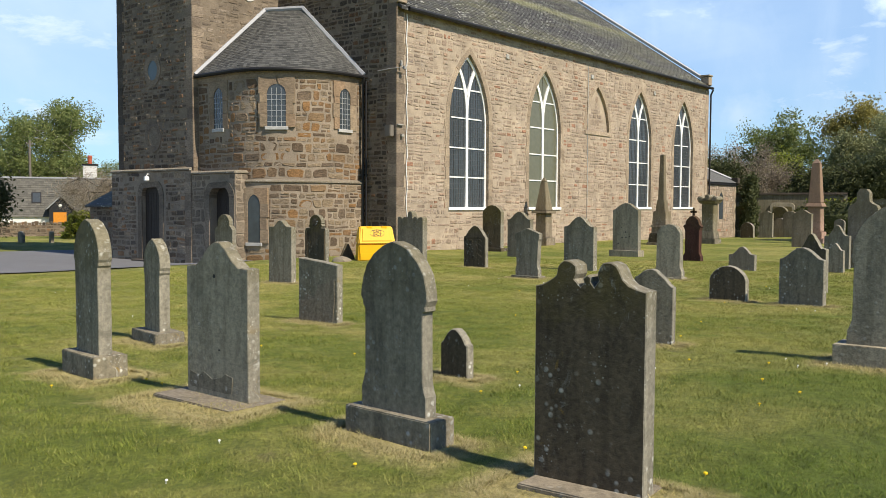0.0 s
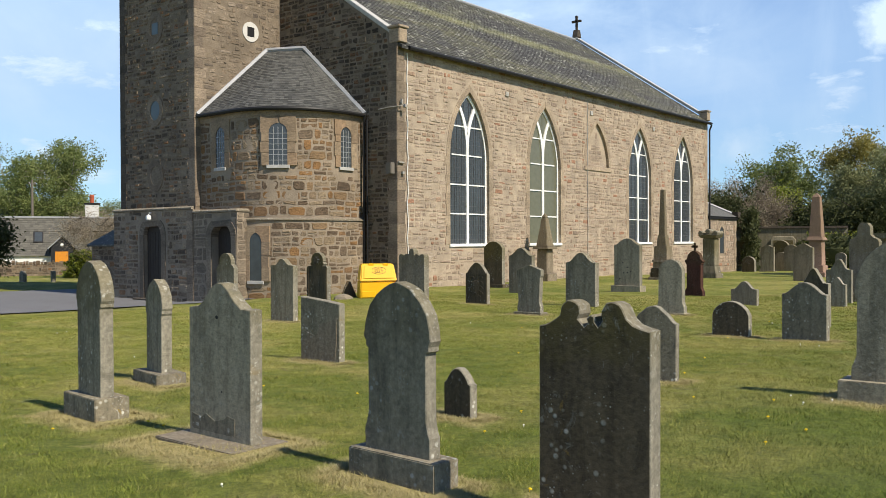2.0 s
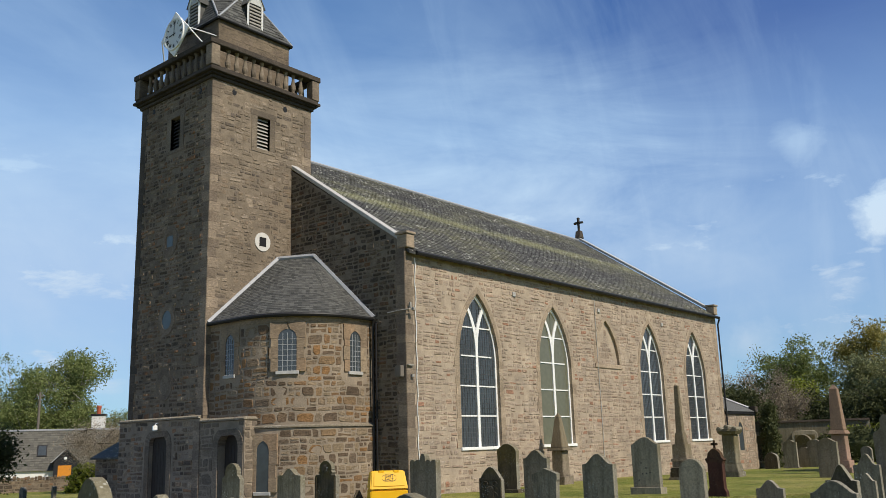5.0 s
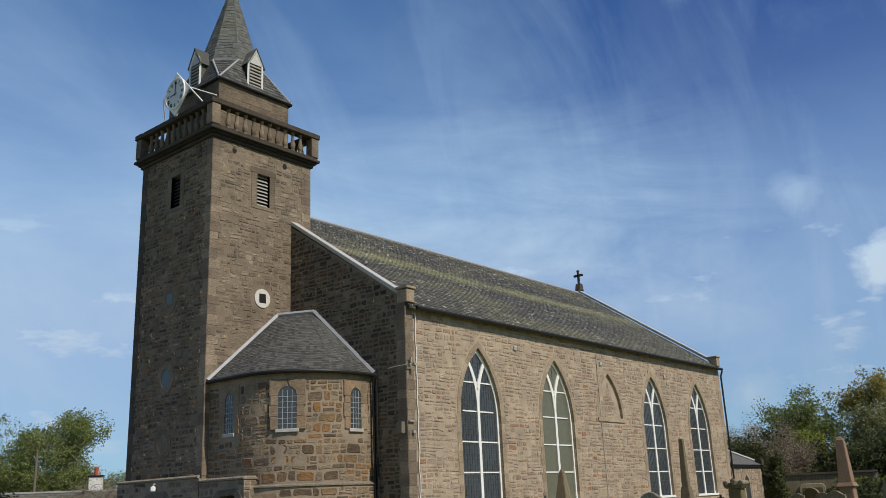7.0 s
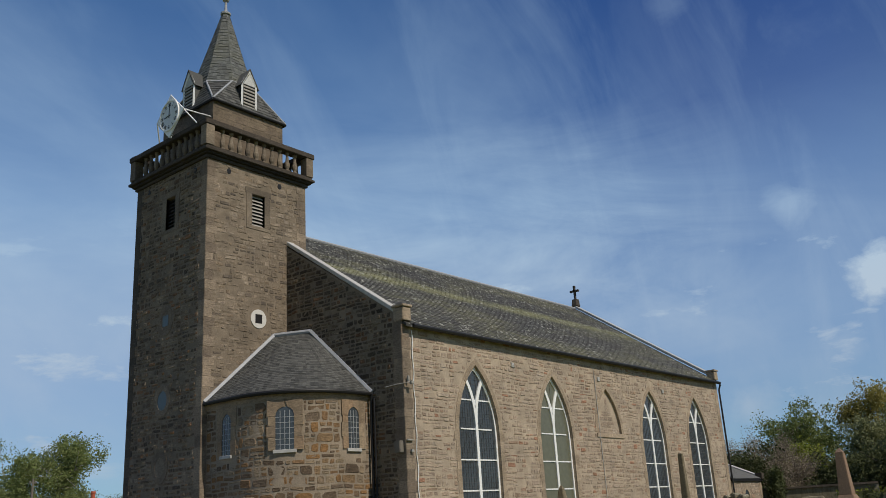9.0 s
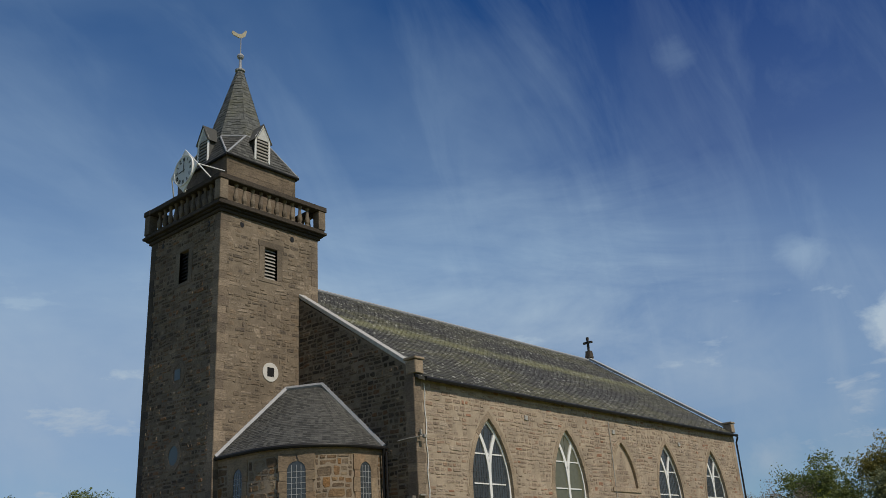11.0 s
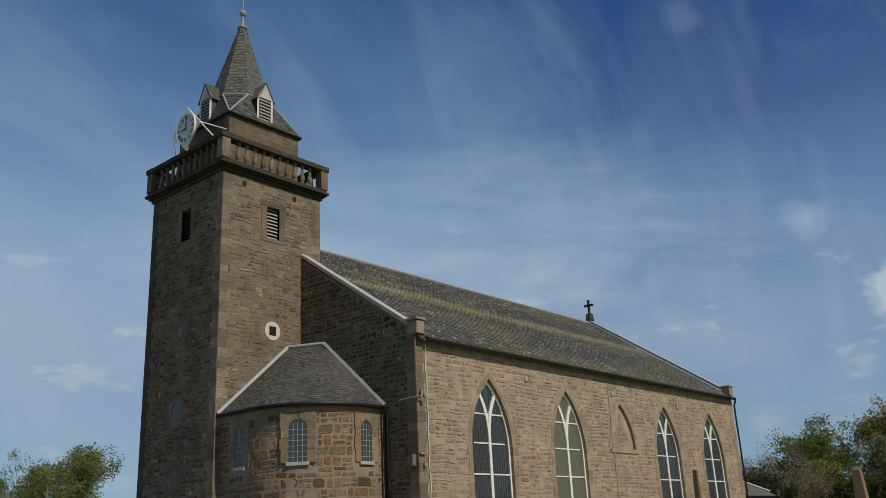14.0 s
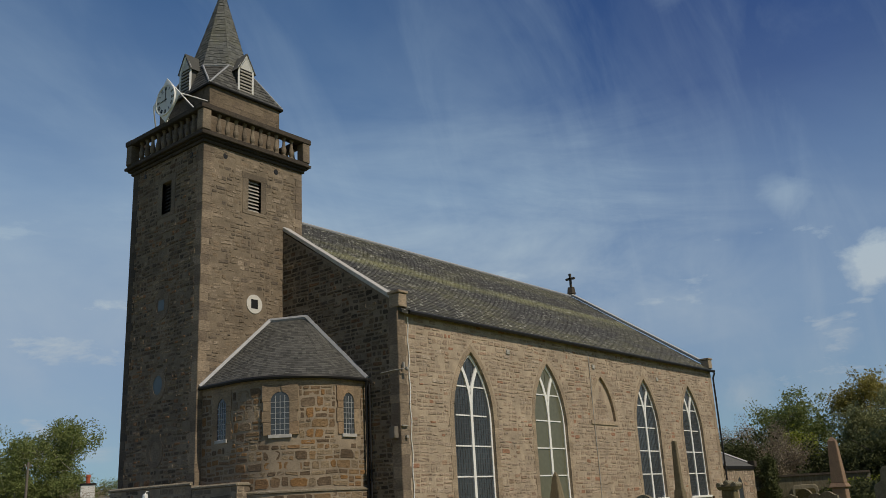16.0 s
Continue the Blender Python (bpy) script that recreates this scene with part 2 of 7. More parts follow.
def slates(name, base, alt, moss=0.0, banded=True):
    m = Mat(name, 0.75)
    c = m.mix(m.piece(), base, alt)
    n = m.noise(3.5, 5, 0.6)
    f = m.noise(30, 4)
    c = m.mix(0.7, c, m.ramp(f, ((0.3, (0.6, 0.6, 0.6)), (0.7, (1.3, 1.3, 1.3)))), "MULTIPLY")
    if moss:
        big = m.noise(0.30, 6, 0.65, 0.5, (0.35, 1, 1), world_space=True)
        k = m.math("MULTIPLY", m.ramp(big, ((0.46, 0.0), (0.62, 1.0))), m.ramp(m.noise(2.2, 5, 0.7), ((0.35, 0.0), (0.6, 1.0))))
        c = m.mix(m.math("MULTIPLY", k, moss), c, (0.165, 0.158, 0.08))
    if moss and banded:
        hgt = m.n.new("ShaderNodeSeparateXYZ")
        m.l.new(m.n.new("ShaderNodeNewGeometry").outputs["Position"], hgt.inputs[0])
        drift = m.math("ADD", hgt.outputs["Z"], m.math("MULTIPLY", m.noise(0.22, 4, 0.6, 0.3, world_space=True), 0.8))
        band = m.ramp(m.math("MULTIPLY", drift, 0.05), ((0.606, 0.0), (0.624, 1.0), (0.636, 1.0), (0.654, 0.0)))
        c = m.mix(m.math("MULTIPLY", m.math("MULTIPLY", band, m.ramp(m.noise(1.6, 5, 0.7), ((0.34, 0.15), (0.55, 1.0)))), 0.8), c, (0.225, 0.225, 0.115))
        lich = m.ramp(m.noise(5.0, 3, 0.7, 0.3), ((0.605, 0.0), (0.63, 1.0)))
        c = m.mix(m.math("MULTIPLY", lich, 0.9), c, (0.50, 0.50, 0.44))
    return m.done(c, m.math("ADD", n, f), 0.5, 0.02)


PINK = [(0.35, 0.268, 0.185), (0.41, 0.325, 0.23), (0.37, 0.285, 0.195), (0.40, 0.308, 0.215), (0.43, 0.345, 0.245), (0.33, 0.24, 0.16), (0.38, 0.30, 0.21), (0.40, 0.31, 0.22), (0.38, 0.265, 0.175), (0.44, 0.36, 0.26), (0.39, 0.31, 0.222), (0.30, 0.23, 0.162), (0.40, 0.315, 0.225), (0.42, 0.33, 0.235), (0.36, 0.275, 0.19), (0.37, 0.205, 0.125), (0.41, 0.32, 0.222), (0.385, 0.30, 0.212), (0.43, 0.335, 0.235), (0.345, 0.26, 0.18)]
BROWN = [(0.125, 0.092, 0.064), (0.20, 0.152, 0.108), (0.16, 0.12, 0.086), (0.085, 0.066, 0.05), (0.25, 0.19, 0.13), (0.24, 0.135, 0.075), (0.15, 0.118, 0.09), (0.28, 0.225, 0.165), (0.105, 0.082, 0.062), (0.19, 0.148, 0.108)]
MIXED = [tuple(v * 0.86 for v in c) for c in [(0.15, 0.108, 0.075), (0.33, 0.255, 0.175), (0.31, 0.175, 0.08), (0.22, 0.15, 0.095), (0.29, 0.215, 0.145), (0.17, 0.122, 0.085), (0.32, 0.245, 0.165), (0.27, 0.165, 0.09), (0.20, 0.15, 0.108), (0.30, 0.20, 0.115), (0.27, 0.21, 0.15)]]
M_PINK = rubble("pink sandstone rubble", [(r * 0.99, g * 1.01, b * 1.13) for r, g, b in PINK], 0.2, soot=0.12)
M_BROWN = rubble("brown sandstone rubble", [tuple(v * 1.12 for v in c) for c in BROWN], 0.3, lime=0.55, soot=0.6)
M_BASE = rubble("grey brown base rubble", [(r * 1.35, g * 1.38, b * 1.42) for r, g, b in BROWN], 0.2, lime=0.4, soot=0.3)
# Brown palette turned down: soot blotches, plus the gable's shade painted in.
M_DARK = rubble("sooty shade-side sandstone rubble", [tuple(v * 0.72 for v in c) for c in BROWN], 0.4, lime=0.3, soot=0.55)
M_MIXED = rubble("squared mixed sandstone", MIXED, 0.25, soot=0.3)
M_DRESSED = rubble("dressed sandstone", [(0.36, 0.288, 0.215), (0.39, 0.315, 0.235), (0.33, 0.262, 0.195), (0.41, 0.33, 0.25)], 0.25, rough_bump=0.35)
M_DRESSED_DARK = rubble("sooty dressed sandstone", [(0.095, 0.078, 0.062), (0.12, 0.098, 0.078), (0.08, 0.067, 0.056)], 0.45, rough_bump=0.35)
M_SOOT = rubble("soot blackened dressed stone", [(0.055, 0.046, 0.038), (0.07, 0.058, 0.048), (0.046, 0.039, 0.033)], 0.3, rough_bump=0.4)
M_MORTAR = mortar("pink lime mortar", (0.37, 0.30, 0.228), (0.45, 0.37, 0.285))
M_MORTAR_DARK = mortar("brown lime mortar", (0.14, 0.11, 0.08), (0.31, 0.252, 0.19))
M_MORTAR_LIGHT = mortar("pale cement mortar", (0.26, 0.208, 0.155), (0.34, 0.28, 0.215))
M_SLATE = slates("weathered grey slate with moss", (0.044, 0.044, 0.041), (0.082, 0.082, 0.076), 0.55)
M_SLATE_BLUE = slates("blue grey slate", (0.050, 0.051, 0.049), (0.118, 0.118, 0.110))
M_SLATE_OLIVE = slates("blue grey spire slate with moss", (0.085, 0.09, 0.088), (0.15, 0.157, 0.15), 0.5, False)
M_LEAD = plain("lead flashing", (0.33, 0.34, 0.36), 0.5, 0.0, 0.25, 5)
M_COPING = plain("weathered white coping", (0.42, 0.41, 0.39), 0.9, 0, 0.35, 6)
M_WHITE = plain("white window paint", (0.80, 0.80, 0.78), 0.45, 0, 0.06, 9, 0.05)
M_BLACK = plain("black iron paint", (0.018, 0.018, 0.019), 0.5, 0, 0.3, 20)
M_LEADING = plain("dull lead came", (0.10, 0.10, 0.105), 0.6, 0, 0.2, 30)
M_WOOD_DARK = plain("dark stained door boards", (0.04, 0.032, 0.026), 0.7, 0, 0.35, 8)
M_LOUVRE = plain("grey weathered louvre timber", (0.33, 0.31, 0.28), 0.85, 0, 0.3, 12)
M_YELLOW = plain("yellow plastic", (0.80, 0.44, 0.015), 0.45, 0, 0.06, 4, 0.05)
M_BLUEPANE = plain("blue grey oculus pane", (0.09, 0.125, 0.14), 0.35, 0, 0.15, 3, 0.05)


def glass_material(name, tint, rough):
    m = Mat(name, rough)
    m.b.inputs["Specular IOR Level"].default_value = 0.5
    n = m.noise(5.0, 3, 0.5)
    return m.done(m.mix(n, tint, tuple(v * 1.6 for v in tint)), n, 0.06, 0.02)


# Opaque leaded panes: unlit interior and grey sky reflection are in the tint.
M_GLASS = glass_material("leaded glass before a dark nave", (0.042, 0.050, 0.056), 0.16)
M_GLASS_GREEN = glass_material("greenish obscured glass", (0.10, 0.10, 0.068), 0.25)


# ---- building helpers ----
def mesh_from(name, verts, faces, material):
    me = bpy.data.meshes.new(name)
    me.from_pydata(verts, [], faces)
    me.materials.append(material)
    me.update()
    return me


def thing(name, at=(0, 0, 0), turn=0.0, label="", category="", group="", kind=""):
    ob = new(name)
    ob.empty_display_size = 0.2
    ob.matrix_basis = pose(*at, 0, 0, turn)
    return tagged(ob, label, category, group, kind)


def part(name, bm, material, parent, label="", kind=""):
    """Links a bmesh as one mesh object under a thing or part."""
    me = bpy.data.meshes.new(name)
    bm.normal_update()
    bm.to_mesh(me)
    bm.free()
    me.materials.append(material)
    ob = new(name, me)
    ob.parent = parent
    return tagged(ob, label, kind=kind)


def share(name, me, parent, m=None):
    ob = new(name, me)
    ob.parent = parent
    if m is not None:
        ob.matrix_basis = m
    return ob


def box(bm, x0, x1, y0, y1, z0, z1, bevel=0.0):
    r = bmesh.ops.create_cube(bm, size=1.0, matrix=Matrix.Translation(((x0 + x1) / 2, (y0 + y1) / 2, (z0 + z1) / 2)) @ Matrix.Diagonal((x1 - x0, y1 - y0, z1 - z0, 1)))
    if bevel:
        es = list({e for v in r["verts"] for e in v.link_edges})
        bmesh.ops.bevel(bm, geom=es, offset=bevel, segments=2, affect="EDGES")
    return bm


def boxed(*a, **k):
    return box(bmesh.new(), *a, **k)


def prism(bm, outline, d0, d1, put, bevel=0.0):
    """A flat outline (u, v) given depth from d0 to d1; put(u, v, d) gives the place."""
    a = [bm.verts.new(put(u, v, d0)) for u, v in outline]
    b = [bm.verts.new(put(u, v, d1)) for u, v in outline]
    n = len(a)
    fs = [bm.faces.new(a), bm.faces.new(b[::-1])]
    for k in range(n):
        fs.append(bm.faces.new((a[(k + 1) % n], a[k], b[k], b[(k + 1) % n])))
    bmesh.ops.recalc_face_normals(bm, faces=fs)
    if bevel:
        es = [e for f in fs[:2] for e in f.edges]
        bmesh.ops.bevel(bm, geom=es, offset=bevel, segments=1, affect="EDGES")
    return bm


def lathe(bm, rings, n=16, at=(0, 0, 0), square=False):
    """Rings of (radius, z)."""
    rows = []
    for r, z in rings:
        rows.append([bm.verts.new((at[0] + r * math.cos(2 * math.pi * (k + 0.5) / n), at[1] + r * math.sin(2 * math.pi * (k + 0.5) / n), at[2] + z)) for k in range(n)])
    for p, q in zip(rows, rows[1:]):
        for k in range(n):
            bm.faces.new((p[k], p[(k + 1) % n], q[(k + 1) % n], q[k]))
    bm.faces.new(rows[0][::-1])
    bm.faces.new(rows[-1])
    return bm


def tube(bm, pts, r, n=8):
    """A pipe along points."""
    rows = []
    for k, p in enumerate(pts):
        p = Vector(p)
        d = (Vector(pts[min(k + 1, len(pts) - 1)]) - Vector(pts[max(k - 1, 0)])).normalized()
        side = d.cross(Vector((0, 0, 1)) if abs(d.z) < 0.9 else Vector((1, 0, 0))).normalized()
        up = side.cross(d)
        rr = r[k] if isinstance(r, (list, tuple)) else r
        rows.append([bm.verts.new(p + rr * (math.cos(2 * math.pi * j / n) * side + math.sin(2 * math.pi * j / n) * up)) for j in range(n)])
    for a, b in zip(rows, rows[1:]):
        for j in range(n):
            bm.faces.new((a[j], a[(j + 1) % n], b[(j + 1) % n], b[j]))
    bm.faces.new(rows[0][::-1])
    bm.faces.new(rows[-1])
    bmesh.ops.recalc_face_normals(bm, faces=bm.faces)
    return bm


def arch_points(c, h, spring, rise, n=10):
    """Left springing over the point to the right springing of a pointed arch, as (u, v)."""
    q = (rise * rise + h * h) / (2 * h)
    top = math.asin(min(1.0, rise / q))
    left = [(c - h + q - q * math.cos(top * k / n), spring + q * math.sin(top * k / n)) for k in range(n + 1)]
    return left + [(2 * c - u, v) for u, v in left[-2::-1]]


def arch_outline(c, h, sill, spring, rise, n=10):
    return [(c - h, sill)] + arch_points(c, h, spring, rise, n) + [(c + h, sill)]


def ground_z(x, y):
    z = -0.2 * min(1.0, max(0.0, (y + 21) / 21))
    z -= 0.075 * min(max(y, 0.0), 7.0)
    z -= 0.02 * min(max(x - 15.0, 0.0), 17.0) * min(1.0, max(0.0, (y + 6) / 6))
    return z


def courses(u0, u1, v0, v1, heights, widths, rng, skip, joint=0.018, broken=0.45):
    """Brought-to-course rubble: rectangles (u0, u1, v0, v1) that leave out what skip() names."""
    out, v = [], v0
    while v < v1 - 0.05:
        h = min(rng.uniform(heights[0] * 1.15, heights[1] * 1.25), v1 - v)
        if v1 - v - h < 0.12:
            h = v1 - v
        u = u0 - rng.uniform(0, 0.2)
        while u < u1:
            w = widths[0] + (widths[1] - widths[0]) * rng.random() ** 1.5
            a, b = max(u, u0), min(u + w, u1)
            cells = [(a, b, v, v + h)]
            if h > 0.21 and rng.random() < broken:
                k = v + h * rng.uniform(0.3, 0.7)
                cells = [(a, b, v, k), (a, b, k, v + h)]
                if b - a > 0.4:
                    t = rng.randrange(2)
                    m = a + (b - a) * rng.uniform(0.35, 0.65)
                    c = cells.pop(t)
                    cells += [(a, m, c[2], c[3]), (m, b, c[2], c[3])]
            for a2, b2, p, q in cells:
                for s, e in skip(a2, b2, p, q):
                    if e - s > 0.06:
                        out.append((s + joint / 2, e - joint / 2, p + joint / 2, q - joint / 2))
            u += w
        v += h
    return out


def random_rubble(u0, u1, v0, v1, high, wide, rng, skip, joint=0.03, bare=0.08):
    """Uncoursed rubble: bands cut into short lengths, each split again and again at random."""
    out = []

    def split(a, b, p, q):
        w, h = b - a, q - p
        if h > high * rng.uniform(1.0, 1.7) and h > 0.26:
            k = p + h * rng.uniform(0.34, 0.66)
            split(a, b, p, k)
            split(a, b, k, q)
        elif w > wide * rng.uniform(0.8, 1.7) and w > 0.26:
            k = a + w * rng.uniform(0.3, 0.7)
            split(a, k, p, q)
            split(k, b, p, q)
        elif rng.random() > bare:
            for s, e in skip(a, b, p, q):
                if e - s > 0.07:
                    g = joint * rng.uniform(0.3, 0.8)
                    out.append((s + g, e - g, p + g, q - g))
    v = v0
    while v < v1 - 0.05:
        h = min(rng.uniform(0.42, 0.85), v1 - v)
        if v1 - v - h < 0.2:
            h = v1 - v
        u = u0
        while u < u1 - 0.01:
            w = min(rng.uniform(0.7, 1.7), u1 - u)
            if u1 - u - w < 0.3:
                w = u1 - u
            split(u, u + w, v, v + h)
            u += w
        v += h
    return out


def stone_mesh(name, rects, put, rng, material, proud=(0.002, 0.020), wob=0.045):
    """All rects as rough rounded blocks standing proud of a face, in one mesh."""
    vs, fs = [], []
    for a, b, p, q in rects:
        d = rng.uniform(*proud)
        m = min(b - a, q - p)
        w = min(wob, m * 0.2)
        R = rng.uniform
        c = [m * R(0.08, 0.34) for _ in range(4)]
        ring = [(a + c[0], p + R(0, w)), (b - c[1], p + R(0, w)), (b - R(0, w), p + c[1]), (b - R(0, w), q - c[2]), (b - c[2], q - R(0, w)), (a + c[3], q - R(0, w)), (a + R(0, w), q - c[3]), (a + R(0, w), p + c[0])]
        ring = [(u + 0.045 * noise.noise(Vector((u * 1.6, v * 1.6, 3.1))), v + 0.05 * noise.noise(Vector((u * 1.3, v * 1.6, 7.7)))) for u, v in ring]
        cu, cv = sum(u for u, v in ring) / 8, sum(v for u, v in ring) / 8
        base = len(vs)
        for u, v in ring:
            vs.append(put(u, v, -0.004))
        for u, v in ring:
            vs.append(put(u, v, d * 0.55))
        f = 1 - min(0.3, 0.028 / max(m, 0.05))
        for u, v in ring:
            vs.append(put(cu + (u - cu) * f, cv + (v - cv) * f, d + R(-0.006, 0.008)))
        for r in (0, 8):
            for k in range(8):
                fs.append((base + r + k, base + r + (k + 1) % 8, base + r + 8 + (k + 1) % 8, base + r + 8 + k))
        fs.append(tuple(base + 16 + k for k in range(8)))
    return mesh_from(name, vs, fs, material)


def masonry(parent, rects, put, rng, material, near, limit=300, proud=(0.002, 0.020)):
    """The blocks of one face: those nearest the point near are objects, the others one mesh."""
    rects = sorted(rects, key=lambda r: (r[0] - near[0]) ** 2 + (r[2] - near[1]) ** 2)
    single, rest = rects[:limit], rects[limit:]
    for r in single:
        share("stone", stone_mesh("stone", [r], put, rng, material, proud), parent)
    if rest:
        tagged(share("stonework", stone_mesh("stonework", rest, put, rng, material, proud), parent), kind="stuff")


def no_skip(a, b, p, q):
    return [(a, b)]


def clear_of(shapes):
    """A skip() that keeps courses clear of outlines, each given by left(v), right(v) or None."""
    def skip(a, b, p, q):
        spans = [(a, b)]
        for f in shapes:
            hit = f(p, q)
            if hit is None:
                continue
            l, r = hit
            nxt = []
            for s, e in spans:
                if r <= s or l >= e:
                    nxt.append((s, e))
                else:
                    nxt += [(s, l), (r, e)]
            spans = [(s, e) for s, e in nxt if e > s]
        return spans
    return skip


def arch_gap(c, h, sill, spring, rise, pad):
    def f(p, q):
        if q < sill - 0.02 or p > spring + rise + pad:
            return None
        v = max(p, sill)
        if v <= spring:
            return c - h - pad, c + h + pad
        big = h + pad
        R = (rise * rise + h * h) / (2 * h) + pad
        x = R * R - (v - spring) ** 2
        if x <= 0:
            return None
        w = math.sqrt(x) - (R - big)
        return (c - w, c + w) if w > 0 else None
    return f


def rect_gap(u0, u1, v0, v1):
    return lambda p, q: (u0, u1) if q > v0 + 0.01 and p < v1 - 0.01 else None


# ---- the church ----
rng = random.Random(7)
M_QUOIN = rubble("sooty tan quoin stone", [(0.24, 0.19, 0.145), (0.28, 0.225, 0.17), (0.20, 0.16, 0.125), (0.31, 0.25, 0.19)], 0.5, rough_bump=0.6)
TX, TY, TS = -4.10, 6.46, 5.16           # tower: west face, south face, side
RIDGE_Y, RIDGE_Z, EAVE_Z, LEN = 9.04, 14.98, 8.66, 27.9
SLOPE = (RIDGE_Z - EAVE_Z) / RIDGE_Y
church = thing("church", label="old sandstone parish church with square tower and slate roof", category="church")


def on_south(u, v, d):
    return (u, -d, v)


def on_gable(u, v, d):
    return (-d, u, v)


def on_tower_west(u, v, d):
    return (TX - d, u, v)


def on_tower_south(u, v, d):
    return (u, TY - d, v)


def on_base_west(u, v, d):
    return (-4.30 - d, u, v)


# south wall of the nave with its pointed openings
SILL, SPRING, RISE, HALF = 1.42, 4.85, 2.67, 1.28
WINDOWS = [4.31, 9.84, 19.05, 24.44]
NICHE = 14.52
NICHE_SILL, NICHE_SPRING, NICHE_RISE, NICHE_HALF = 5.15, 5.2, 2.1, 1.12
BASE = -0.9
bm = bmesh.new()


def quad(bm, *ps):
    return bm.faces.new([bm.verts.new(p) for p in ps])


def wall_column(bm, c, half, sill, spring, rise, depth, put, low, high):
    """The wall over, under and in the thickness of one pointed opening."""
    quad(bm, put(c - half, low, 0), put(c + half, low, 0), put(c + half, sill, 0), put(c - half, sill, 0))
    pts = arch_points(c, half, spring, rise)
    for (u0, v0), (u1, v1) in zip(pts, pts[1:]):
        quad(bm, put(u0, v0, 0), put(u1, v1, 0), put(u1, high, 0), put(u0, high, 0))
    ring = [(c - half, sill)] + pts + [(c + half, sill)]
    for (u0, v0), (u1, v1) in zip(ring, ring[1:] + ring[:1]):
        quad(bm, put(u0, v0, 0), put(u1, v1, 0), put(u1, v1, -depth), put(u0, v0, -depth))


edge = 0.0
openings = [(c, HALF, SILL, SPRING, RISE, 0.45) for c in WINDOWS] + [(NICHE, NICHE_HALF, NICHE_SILL, NICHE_SPRING, NICHE_RISE, 0.12)]
for c, h, s, sp, ri, dp in sorted(openings):
    quad(bm, on_south(edge, BASE, 0), on_south(c - h, BASE, 0), on_south(c - h, EAVE_Z, 0), on_south(edge, EAVE_Z, 0))
    wall_column(bm, c, h, s, sp, ri, dp, on_south, BASE, EAVE_Z)
    edge = c + h
quad(bm, on_south(edge, BASE, 0), on_south(LEN, BASE, 0), on_south(LEN, EAVE_Z, 0), on_south(edge, EAVE_Z, 0))
south_wall = part("south_wall", bm, M_MORTAR, church, "sunlit pink sandstone rubble wall")
prism_n = bmesh.new()
prism(prism_n, arch_outline(NICHE, NICHE_HALF - 0.001, NICHE_SILL, NICHE_SPRING, NICHE_RISE), -0.12, -0.2, on_south)
niche_back = part("niche_back", prism_n, M_MORTAR, south_wall)

# closed shell of the nave: east, north and inner faces
NORTH = 2 * RIDGE_Y
bm = bmesh.new()
prism(bm, [(0, BASE), (NORTH, BASE), (NORTH, EAVE_Z), (RIDGE_Y, RIDGE_Z), (0, EAVE_Z)], 0, 0.6, lambda u, v, d: (LEN - d, u + 0.003, v))
part("east_wall", bm, M_MORTAR_DARK, church)
part("north_wall", boxed(0, LEN, NORTH - 0.6, NORTH, BASE, EAVE_Z), M_MORTAR_DARK, church)
part("nave_floor", boxed(0.5, LEN - 0.6, 0.5, NORTH - 0.6, -0.4, -0.15), M_WOOD_DARK, church)

skips = [arch_gap(c, HALF, SILL - 0.16, SPRING, RISE, 0.24) for c in WINDOWS]
skips += [rect_gap(-1, 0.46, -1, 99), rect_gap(LEN - 0.4, 99, -1, 99), arch_gap(NICHE, NICHE_HALF, NICHE_SILL - 0.2, NICHE_SPRING, NICHE_RISE, 0.1)]
rects = random_rubble(0.0, LEN, -0.55, EAVE_Z - 0.02, 0.20, 0.44, rng, clear_of(skips), 0.04, 0.16)
masonry(south_wall, rects, on_south, rng, M_PINK, (1.5, 3.0), 300)
inside = [r for r in courses(NICHE - NICHE_HALF, NICHE + NICHE_HALF, NICHE_SILL, NICHE_SPRING + NICHE_RISE - 0.25, (0.17, 0.28), (0.25, 0.6), rng, no_skip)
          if abs(r[0] - NICHE) < (7.3 - r[3]) * 0.62 and abs(r[1] - NICHE) < (7.3 - r[3]) * 0.62]
tagged(share("niche_stonework", stone_mesh("niche_stonework", inside, lambda u, v, d: (u, 0.118 - d * 0.6, v), rng, M_PINK), south_wall), kind="stuff")


